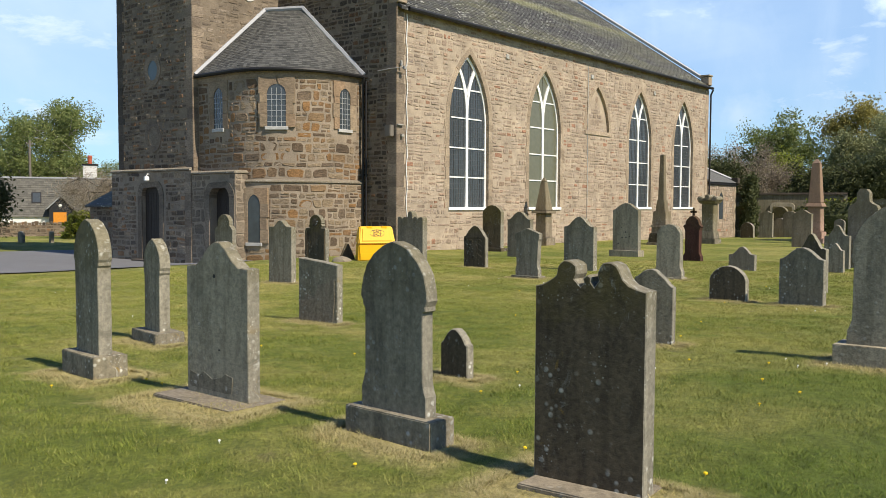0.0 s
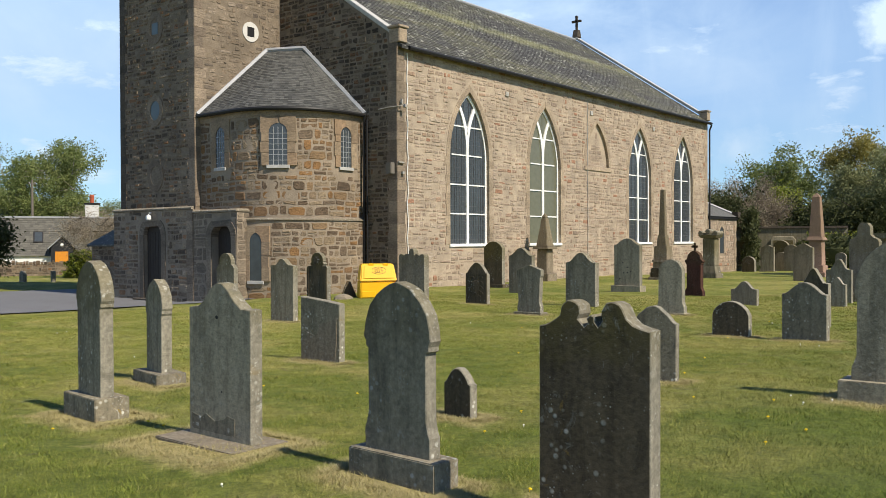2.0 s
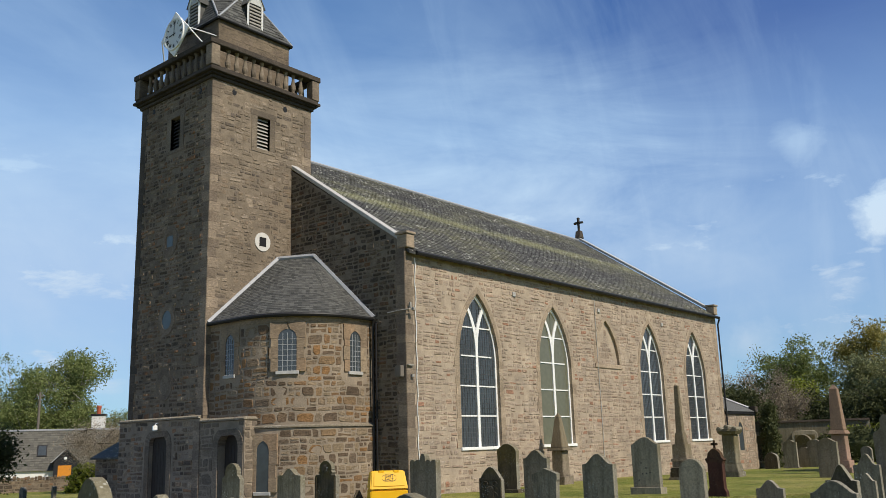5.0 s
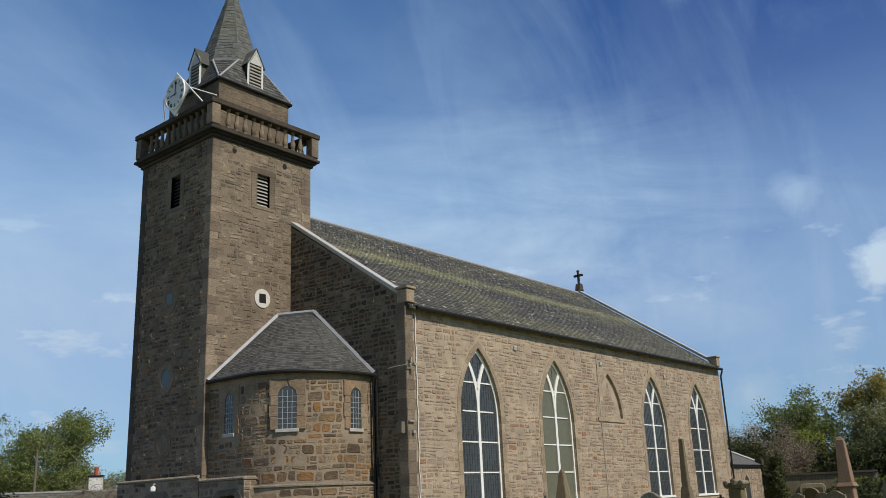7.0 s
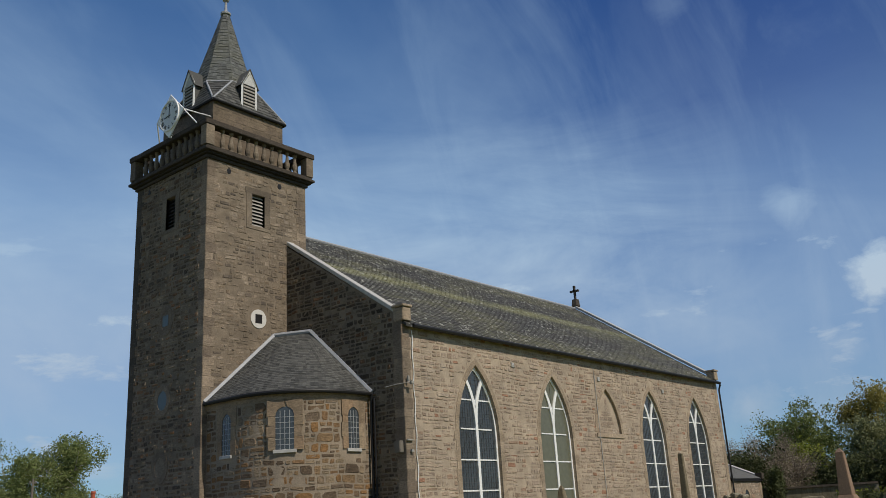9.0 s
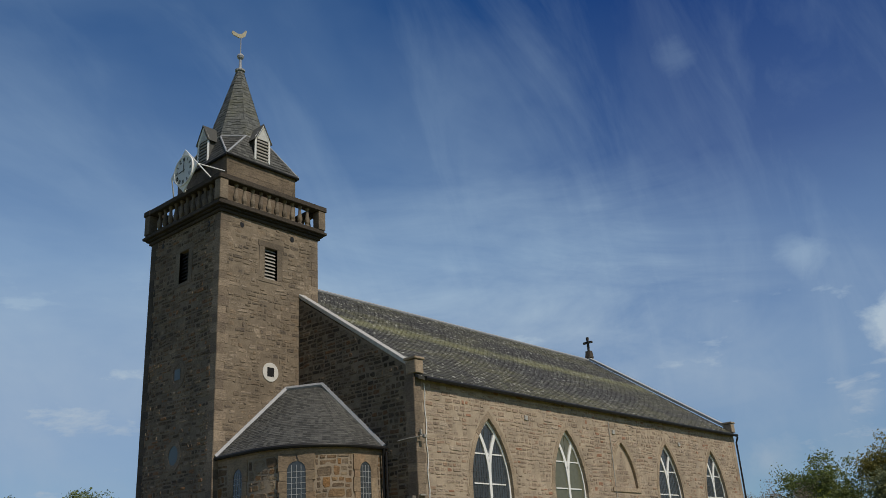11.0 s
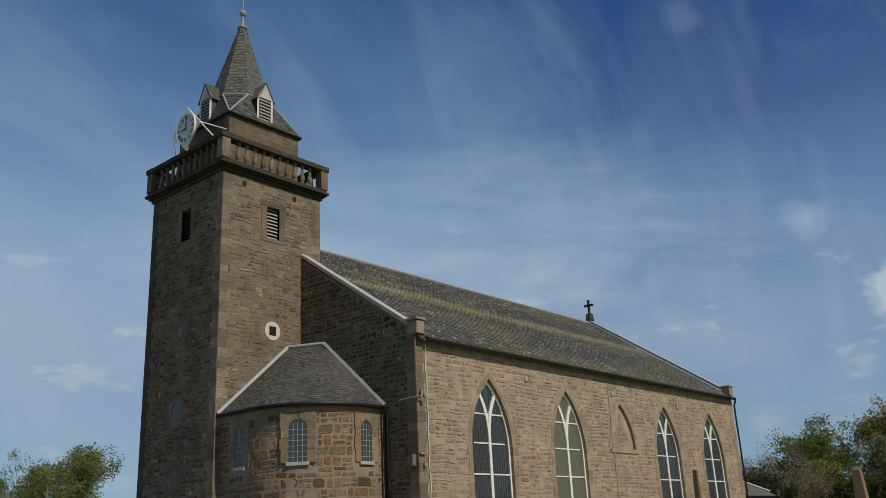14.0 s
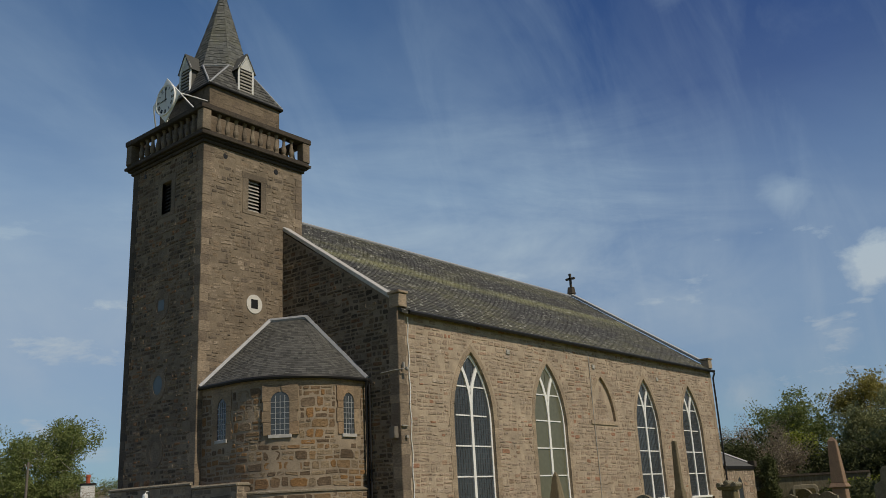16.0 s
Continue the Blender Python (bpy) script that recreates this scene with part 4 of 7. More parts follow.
for k in range(4):
    (xa, ya), (xb, yb) = corners[k], corners[(k + 1) % 4]
    for j in range(10):
        f = (j + 1) / 11
        f = 0.055 + f * 0.89
        share("baluster", baluster_me, balustrade, Matrix.Translation((xa + (xb - xa) * f, ya + (yb - ya) * f, Z0)))
    a, b = min(xa, xb), max(xa, xb)
    p, q = min(ya, yb), max(ya, yb)
    if a == b:
        part("coping", boxed(a - 0.24, a + 0.24, p + 0.24, q - 0.24, Z1, 17.84, bevel=0.025), M_SOOT, balustrade)
    else:
        part("coping", boxed(a - 0.26, b + 0.26, p - 0.24, p + 0.24, Z1, 17.843, bevel=0.025), M_SOOT, balustrade)

# attic block, broach roof and spire
M_ASHLAR = rubble("smooth tan ashlar", [(0.175, 0.138, 0.10), (0.20, 0.158, 0.115), (0.155, 0.122, 0.09), (0.185, 0.145, 0.108)], 0.4, rough_bump=0.3)
PI = 0.60
AX0, AX1, AY0, AY1, AZ = TX + PI, TX + TS - PI, TY + PI, TY + TS - PI, 19.36
spire = thing("spire")
spire.parent = church
part("attic_block", boxed(AX0 + 0.1, AX1 - 0.1, AY0 + 0.1, AY1 - 0.1, TT + 0.4, AZ), M_ASHLAR, spire)
for put in (lambda u, v, d: (u, AY0 + 0.1 - d, v), lambda u, v, d: (AX0 + 0.1 - d, u + CY - CX, v)):
    for r in courses(AX0 + 0.1, AX1 - 0.1, TT + 1.6, AZ - 0.02, (0.28, 0.36), (0.5, 1.2), rng, no_skip, 0.01, 0.0):
        share("ashlar", stone_mesh("ashlar", [r], put, rng, M_ASHLAR, (0.004, 0.010), 0.006), spire)
OCT_Z, OCT_R, TIP_Z, TIP_R = 20.90, 1.36, 25.15, 0.16
oct_ring = [(CX + OCT_R / math.cos(math.pi / 8) * math.cos(math.pi / 8 + k * math.pi / 4), CY + OCT_R / math.cos(math.pi / 8) * math.sin(math.pi / 8 + k * math.pi / 4)) for k in range(8)]
bm = bmesh.new()
o = [bm.verts.new((x, y, OCT_Z)) for x, y in oct_ring]
tip = [bm.verts.new((CX + (x - CX) * TIP_R / OCT_R, CY + (y - CY) * TIP_R / OCT_R, TIP_Z)) for x, y in oct_ring]
sq = [bm.verts.new(p) for p in ((AX1, AY1, AZ), (AX0, AY1, AZ), (AX0, AY0, AZ), (AX1, AY0, AZ))]
for k in range(8):
    bm.faces.new((o[k], o[(k + 1) % 8], tip[(k + 1) % 8], tip[k]))
bm.faces.new(tip)
for k in range(4):
    bm.faces.new((sq[k], o[(2 * k + 1) % 8], o[2 * k]))
    bm.faces.new((sq[k], sq[(k + 1) % 4], o[(2 * k + 2) % 8], o[2 * k + 1]))
bm.faces.new(sq[::-1])
bmesh.ops.recalc_face_normals(bm, faces=bm.faces)
spire_roof = part("spire_roof", bm, M_SLATE_OLIVE, spire, "olive grey slated spire")


def face_slates(name, lower, upper, rows, width, material):
    """Slates on a sloping face between two level edges."""
    la, lb, ua, ub = (Vector(p) for p in (*lower, *upper))

    def pt(u, v):
        a, b = la.lerp(ua, v), lb.lerp(ub, v)
        L = (b - a).length
        return a + (b - a) * ((u + L / 2) / L if L > 1e-4 else 0.5)
    slate_field(name, spire, pt, 0.0, 1.0, 1.0 / rows, lambda v: (-(lb.lerp(ub, v) - la.lerp(ua, v)).length / 2, (lb.lerp(ub, v) - la.lerp(ua, v)).length / 2), width, material, rng, 0.02)


for k in range(8):
    a, b = oct_ring[k], oct_ring[(k + 1) % 8]
    f = lambda p: (CX + (p[0] - CX) * TIP_R / OCT_R, CY + (p[1] - CY) * TIP_R / OCT_R, TIP_Z)
    face_slates("spire_slating", ((*a, OCT_Z), (*b, OCT_Z)), (f(a), f(b)), 24, 0.19, M_SLATE_OLIVE)
sqp = [(AX1, AY1), (AX0, AY1), (AX0, AY0), (AX1, AY0)]
for k in range(4):
    a, b = sqp[k], sqp[(k + 1) % 4]
    c, d = oct_ring[2 * k + 1], oct_ring[(2 * k + 2) % 8]
    face_slates("skirt_slating", ((*a, AZ), (*b, AZ)), ((*c, OCT_Z), (*d, OCT_Z)), 9, 0.28, M_SLATE_BLUE)
    a = sqp[k]
    c, d = oct_ring[2 * k], oct_ring[2 * k + 1]
    face_slates("broach_slating", ((a[0], a[1], AZ), (a[0] + 0.001, a[1], AZ)), ((*c, OCT_Z), (*d, OCT_Z)), 9, 0.24, M_SLATE_BLUE)
    for e in (c, d):
        bm = bmesh.new()
        tube(bm, [(a[0], a[1], AZ + 0.02), (e[0], e[1], OCT_Z + 0.03)], 0.045, 6)
        part("hip_flashing", bm, M_LEAD, spire)
for k in range(8):
    a, b = oct_ring[k], oct_ring[(k + 1) % 8]
    bm = bmesh.new()
    tube(bm, [(*a, OCT_Z + 0.03), (*b, OCT_Z + 0.03)], 0.035, 6)
    part("oct_flashing", bm, M_LEAD, spire)
for k in range(4):
    a, b = sqp[k], sqp[(k + 1) % 4]
    bm = bmesh.new()
    tube(bm, [(a[0], a[1], AZ - 0.02), (b[0], b[1], AZ - 0.02)], 0.06, 6)
    part("eaves_gutter", bm, M_BLACK, spire)

for k in range(4):
    lu = thing("lucarne")
    lu.parent = spire
    lu.matrix_basis = Matrix.Translation((CX, CY, 0)) @ pose(0, 0, 0, 0, 0, 90 * k)
    F = -(CY - AY0) + 0.12      # front of the dormer
    body = [(-0.38, 19.50), (0.38, 19.50), (0.38, 20.72), (0.0, 21.42), (-0.38, 20.72)]
    part("lucarne_body", prism(bmesh.new(), body, F + 0.03, -0.7, lambda u, v, d: (u, d, v)), M_SLATE_BLUE, lu)
    bm = bmesh.new()
    for a, b in (((-0.38, 19.46), (-0.38, 20.72)), ((0.38, 19.46), (0.38, 20.72)), ((-0.38, 20.72), (0, 21.4)), ((0, 21.4), (0.38, 20.72)), ((-0.38, 19.5), (0.38, 19.5))):
        tube(bm, [(a[0], F, a[1]), (b[0], F, b[1])], 0.055, 4)
    part("lucarne_frame", bm, M_WHITE, lu, "white painted timber frame")
    part("gable_board", prism(bmesh.new(), [(-0.31, 20.70), (0.31, 20.70), (0, 21.26)], F + 0.02, F - 0.015, lambda u, v, d: (u, d, v)), plain("pale grey boards", (0.5, 0.5, 0.48), 0.7), lu)
    # Black board stands in for the darkness inside the dormer.
    part("lucarne_back", boxed(-0.33, 0.33, F + 0.015, F + 0.028, 19.5, 20.7), M_BLACK, lu)
    for j in range(7):
        z = 19.58 + j * 0.16
        part("slat", prism(bmesh.new(), [(-0.32, z), (0.32, z), (0.32, z + 0.075), (-0.32, z + 0.075)], F + 0.01, F - 0.03, lambda u, v, d: (u, d, v)), M_LOUVRE, lu)
    for s in (-1, 1):
        part("lucarne_slope", prism(bmesh.new(), [(s * 0.44, 20.62), (0, 21.46), (0, 21.52), (s * 0.50, 20.60)], F - 0.08, -0.6, lambda u, v, d: (u, d, v)), M_SLATE_BLUE, lu)

# finial and weathercock
fin = thing("weather_vane")
fin.parent = spire
part("finial", lathe(bmesh.new(), [(0.16, 0), (0.24, 0.02), (0.25, 0.10), (0.14, 0.16), (0.08, 0.24), (0.06, 0.55), (0.06, 0.72), (0.14, 0.78), (0.18, 0.88), (0.14, 0.98), (0.05, 1.04), (0.025, 1.1), (0.025, 1.95)], 12, (CX, CY, TIP_Z)), M_LEAD, fin)
bird = [(-0.42, 0.22), (-0.50, 0.34), (-0.46, 0.46), (-0.30, 0.36), (-0.18, 0.28), (0.02, 0.28), (0.16, 0.42), (0.24, 0.50), (0.30, 0.44), (0.27, 0.34), (0.22, 0.16), (0.08, 0.06), (-0.10, 0.06), (-0.26, 0.14)]
part("vane_plate", prism(bmesh.new(), bird, -0.025, 0.025, lambda u, v, d: (CX + u * 0.72, CY - u * 0.55 + d, TIP_Z + 1.9 + v)), plain("gilded copper", (0.45, 0.40, 0.28), 0.45, 0.2), fin)

# clock on the west parapet
clock = thing("clock")
clock.parent = church
KX, KY, KZ, KS = TX - 0.42, CY - 0.36, 18.74, 0.82


def on_clock(u, v, d):
    return (KX - d, KY - u * KS, KZ + v * KS)


part("clock_board", prism(bmesh.new(), [(0, -1.25), (1.25, 0), (0, 1.25), (-1.25, 0)], -0.05, 0.0, on_clock, 0.01), M_WHITE, clock)
ringm = bmesh.new()
part("clock_dial", prism(bmesh.new(), [(0.8 * math.cos(2 * math.pi * k / 40), 0.8 * math.sin(2 * math.pi * k / 40)) for k in range(40)], 0.0, 0.03, on_clock), plain("off white dial", (0.66, 0.67, 0.66), 0.5, 0, 0.08, 4), clock)
for k in range(40):
    a, b = 2 * math.pi * k / 40, 2 * math.pi * (k + 1) / 40
    prism(ringm, [(r * math.cos(t), r * math.sin(t)) for r, t in ((0.80, a), (0.80, b), (0.86, b), (0.86, a))], 0.0, 0.06, on_clock)
part("clock_rim", ringm, M_WHITE, clock)
NUMERALS = ["XII", "I", "II", "III", "IIII", "V", "VI", "VII", "VIII", "IX", "X", "XI"]


def stroke(bm, p, q, w, fit):
    d = Vector((q[0] - p[0], q[1] - p[1])).normalized()
    n = Vector((-d.y, d.x)) * w / 2
    prism(bm, [fit(p[0] + n.x, p[1] + n.y), fit(q[0] + n.x, q[1] + n.y), fit(q[0] - n.x, q[1] - n.y), fit(p[0] - n.x, p[1] - n.y)], 0.03, 0.038, on_clock)


for k, txt in enumerate(NUMERALS):
    a = math.pi / 2 - 2 * math.pi * k / 12
    wide = {"I": 0.055, "V": 0.10, "X": 0.10}
    total = sum(wide[ch] for ch in txt)
    x = -total / 2
    bm = bmesh.new()

    def fit(u, v, a=a):
        return (0.64 * math.cos(a) + u * math.sin(a) + v * math.cos(a), 0.64 * math.sin(a) - u * math.cos(a) + v * math.sin(a))
    for ch in txt:
        c = x + wide[ch] / 2
        h = 0.10
        if ch == "I":
            stroke(bm, (c, -h), (c, h), 0.028, fit)
        elif ch == "V":
            stroke(bm, (c - 0.035, h), (c, -h), 0.028, fit)
            stroke(bm, (c + 0.035, h), (c, -h), 0.018, fit)
        else:
            stroke(bm, (c - 0.035, h), (c + 0.035, -h), 0.028, fit)
            stroke(bm, (c + 0.035, h), (c - 0.035, -h), 0.018, fit)
        x += wide[ch]
    part("numeral", bm, M_BLACK, clock)
for ang, ln, w in ((88, 0.66, 0.04), (185, 0.44, 0.06)):
    bm = bmesh.new()
    a = radians(ang)
    stroke(bm, (-0.12 * math.cos(a), -0.12 * math.sin(a)), (ln * math.cos(a), ln * math.sin(a)), w, lambda u, v: (u, v))
    ob = part("clock_pointer", bm, M_BLACK, clock)
    ob.location.x = -0.012 if ln > 0.5 else -0.006
for s in (-1, 1):
    bm = bmesh.new()
    tube(bm, [(KX + 0.02, KY - s * 0.98, KZ), (TX + 0.1, KY - s * 1.5, KZ - 0.85)], 0.03, 6)
    tube(bm, [(KX + 0.02, KY - s * 0.98, KZ), (TX + 0.8, KY - s * 1.4, KZ - 0.15)], 0.025, 6)
    part("stay", bm, M_WHITE, clock)
bm = bmesh.new()
tube(bm, [(KX + 0.02, KY, KZ - 0.96), (TX - 0.2, KY, 17.8)], 0.05, 6)
part("stay", bm, M_WHITE, clock)

# ---- tower base, porch and stair apse ----
LOWZ = 2.78
DOOR_C, DOOR_H = 9.02, 0.60


def recessed_box(x0, x1, y0, y1, z0, z1, hole, depth, put):
    """A block whose west face has a door recess."""
    bm = bmesh.new()
    wall_with_hole(bm, put, y0, y1, z0, z1, hole, depth)
    quad(bm, (x0, y0, z0), (x1, y0, z0), (x1, y0, z1), (x0, y0, z1))
    quad(bm, (x0, y1, z0), (x1, y1, z0), (x1, y1, z1), (x0, y1, z1))
    quad(bm, (x0, y0, z1), (x1, y0, z1), (x1, y1, z1), (x0, y1, z1))
    return bm


bm = recessed_box(-4.30, TX + TS, TY - 0.12, TY + TS + 0.24, BASE, LOWZ, (DOOR_C - DOOR_H, DOOR_C + DOOR_H, -0.74, 2.2), 0.18, on_base_west)
base = part("tower_base", bm, M_MORTAR_LIGHT, church, "dark rubble plinth storey of the tower")


M_STRING = headstone("lichened string course stone", (0.27, 0.235, 0.185), (0.20, 0.17, 0.13), 1.0, 0.3, (0.52, 0.51, 0.47), 0.1)


def string_course(parent, path, z, deep=0.07, high=0.13):
    """A weathered band with a sloping top along a path of (x, y), out to its left."""
    bm = bmesh.new()
    rows = []
    n = len(path)
    for k, (x, y) in enumerate(path):
        a, b = path[max(k - 1, 0)], path[min(k + 1, n - 1)]
        d = Vector((b[0] - a[0], b[1] - a[1])).normalized()
        o = Vector((d.y, -d.x))
        rows.append([bm.verts.new((x + o.x * e, y + o.y * e, z + h)) for e, h in ((-0.05, 0), (deep, 0.02), (deep, 0.07), (-0.05, high))])
    for p, q in zip(rows, rows[1:]):
        for k in range(4):
            bm.faces.new((p[k], p[(k + 1) % 4], q[(k + 1) % 4], q[k]))
    bm.faces.new(rows[0])
    bm.faces.new(rows[-1][::-1])
    bmesh.ops.recalc_face_normals(bm, faces=bm.faces)
    return part("string_course", bm, M_STRING, parent, "pale lichened string course")


string_course(church, [(-4.30, TY + TS + 0.24), (-4.30, TY - 0.12)], LOWZ)
door_gap = arch_gap(DOOR_C, DOOR_H, -2, 1.85, 0.35, 0.42)
rects = random_rubble(TY + 0.25, TY + TS + 0.24, -0.75, LOWZ, 0.22, 0.42, rng, clear_of([door_gap, rect_gap(-9, TY + 0.25, -9, 9)]), 0.026)
masonry(base, rects, on_base_west, rng, M_BASE, (8, 1.0), 140, (0.0, 0.034))
quoins("quoin", base, lambda u, v, d: (-4.30 + u, TY - 0.12 - d, v), lambda u, v, d: (-4.30 - d, TY - 0.12 + u, v), -0.75, LOWZ, M_QUOIN, rng, 0.4, 0.36)


def entrance(put, c, half, spring, rise, low, material, deep=0.30):
    """A recessed boarded door in a pointed stone surround."""
    d = thing("door")
    d.parent = church
    rg = random.Random(3)
    bm = bmesh.new()
    for a, b, p, q in ((c - half - 0.30, c - half, low, spring), (c + half, c + half + 0.30, low, spring)):
        prism(bm, [(a, p), (b, p), (b, q), (a, q)], -0.02, 0.03, put, 0.012)
    o = arch_points(c, half + 0.30, spring, rise + 0.22, 8)
    i = arch_points(c, half, spring, rise, 8)
    for k in range(len(o) - 1):
        prism(bm, [i[k], i[k + 1], o[k + 1], o[k]], -deep, 0.03, put)
    part("door_surround", bm, material, d)
    bm = bmesh.new()
    prism(bm, [(c - half, low), (c - half, spring + rise), (c + half, spring + rise), (c + half, low)], -deep - 0.02, -deep, put)
    part("door_leaf", bm, M_WOOD_DARK, d, "dark boarded timber door")
    n = 6
    for k in range(n):
        a = c - half + 0.04 + (2 * half - 0.08) * k / n
        b = c - half + 0.04 + (2 * half - 0.08) * (k + 1) / n
        part("door_board", prism(bmesh.new(), [(a + 0.006, low + 0.05), (b - 0.006, low + 0.05), (b - 0.006, spring + 0.1), (a + 0.006, spring + 0.1)], -deep, 0.015 - deep, put, 0.004), M_WOOD_DARK, d)
    part("door_step", prism(bmesh.new(), [(c - half - 0.3, low - 0.1), (c + half + 0.3, low - 0.1), (c + half + 0.3, low + 0.09), (c - half - 0.3, low + 0.09)], 0.0, 0.35, put, 0.015), M_DRESSED_DARK, d)
    return d


entrance(on_base_west, DOOR_C, DOOR_H, 1.85, 0.34, -0.72, M_TAN_DRESSED, 0.15)
# porch block with the second door
PORCH_Y = 3.72
on_porch = lambda u, v, d: (-4.28 - d, u, v)
bm = recessed_box(-4.28, -2.9, PORCH_Y, TY - 0.12, BASE, 2.62, (4.64 - 0.58, 4.64 + 0.58, -0.68, 2.14), 0.34, on_porch)
porch = part("porch", bm, M_MORTAR_LIGHT, church, "shaded stone porch block")
string_course(church, [(-4.28, TY - 0.14), (-4.28, PORCH_Y), (-3.2, PORCH_Y)], 2.62)
rects = courses(PORCH_Y + 0.0, TY - 0.14, -0.7, 2.6, (0.2, 0.4), (0.3, 0.8), rng, clear_of([arch_gap(4.64, 0.58, -2, 1.75, 0.4, 0.32)]), 0.015)
masonry(porch, rects, on_porch, rng, M_TAN_DRESSED, (4, 1), 60)
rects = courses(-4.28, -3.1, -0.7, 2.6, (0.22, 0.4), (0.35, 0.8), rng, no_skip, 0.015)
masonry(porch, rects, lambda u, v, d: (u, PORCH_Y - d, v), rng, M_TAN_DRESSED, (-4, 1), 60)
entrance(on_porch, 4.64, 0.58, 1.75, 0.38, -0.66, M_TAN_DRESSED)

# apse plan: straight, quarter round, straight
A_X, A_Y, A_R, A_TOP, A_LOW = -3.86, 1.74, 2.75, 6.30, 2.30
S1, ARC, S2 = TY - (A_Y + A_R), A_R * math.pi / 2, -(A_X + A_R)
A_LEN = S1 + ARC + S2


def on_apse(u, v, d):
    """Along the apse wall from the tower round to the gable."""
    if u < S1:
        return (A_X - d, TY - u, v)
    if u < S1 + ARC:
        a = (u - S1) / A_R
        r = A_R + d
        return (A_X + A_R - r * math.cos(a), A_Y + A_R - r * math.sin(a), v)
    return (A_X + A_R + (u - S1 - ARC), A_Y - d, v)


def apse_skin(bm, d, v0, v1, n=56, holes=()):
    us = sorted({A_LEN * k / n for k in range(n + 1)})
    for a, b in zip(us, us[1:]):
        quad(bm, on_apse(a, v0, d), on_apse(b, v0, d), on_apse(b, v1, d), on_apse(a, v1, d))


bm = bmesh.new()
apse_skin(bm, 0.0, A_LOW - 0.1, A_TOP)
apse_skin(bm, 0.10, BASE, A_LOW)
apse = part("stair_apse", bm, M_MORTAR_LIGHT, church, "rounded stair apse of squared brown sandstone")
string_course(church, [on_apse(A_LEN * k / 40, 0, 0.10)[:2] for k in range(7, 41)], A_LOW, 0.05, 0.12)
A_WIN = [(S1 - 0.72, 0.26), (S1 + ARC * 0.44, 0.33), (S1 + ARC + 0.22, 0.27)]
A_SILL, A_SPR, A_RISE = 4.28, 5.44, 0.32
gaps = [rect_gap(c - h - 0.33, c + h + 0.33, A_SILL - 0.2, 6.1) for c, h in A_WIN]
up = courses(0.02, A_LEN, A_LOW + 0.16, 5.98, (0.16, 0.34), (0.28, 0.72), rng, clear_of(gaps), 0.03)
LANCET = (S1 + 1.10, 0.24, 0.18, 1.55, 0.34)
lowr = courses(0.0, A_LEN, -0.6, A_LOW - 0.02, (0.16, 0.34), (0.25, 0.7), rng, clear_of([rect_gap(LANCET[0] - 0.52, LANCET[0] + 0.52, 0.0, 2.14), rect_gap(-9, S1 + 0.45, -9, 9)]), 0.028)
masonry(apse, up, on_apse, rng, M_MIXED, (S1 + ARC, 4.0), 300)
masonry(apse, lowr, lambda u, v, d: on_apse(u, v, d + 0.10), rng, M_MIXED, (S1 + ARC, 1.0), 140)
# plain frieze under the eaves
M_TAN_FRIEZE = rubble("tan frieze stone", [(0.31, 0.24, 0.17)], 0.2, rough_bump=0.3)
bm = bmesh.new()
us = [A_LEN * k / 48 for k in range(49)]
for v0, v1, d in ((6.0, 6.16, 0.02), (6.16, A_TOP, 0.06)):
    for a, b in zip(us, us[1:]):
        quad(bm, on_apse(a, v0, d), on_apse(b, v0, d), on_apse(b, v1, d), on_apse(a, v1, d))
        quad(bm, on_apse(a, v0, d), on_apse(b, v0, d), on_apse(b, v0, 0), on_apse(a, v0, 0))
part("frieze", bm, M_TAN_FRIEZE, apse)


M_APSE_DRESSED = rubble("tan dressed window stone", [(0.30, 0.23, 0.16), (0.33, 0.26, 0.185), (0.27, 0.205, 0.145), (0.31, 0.22, 0.145)], 0.15, rough_bump=0.35)


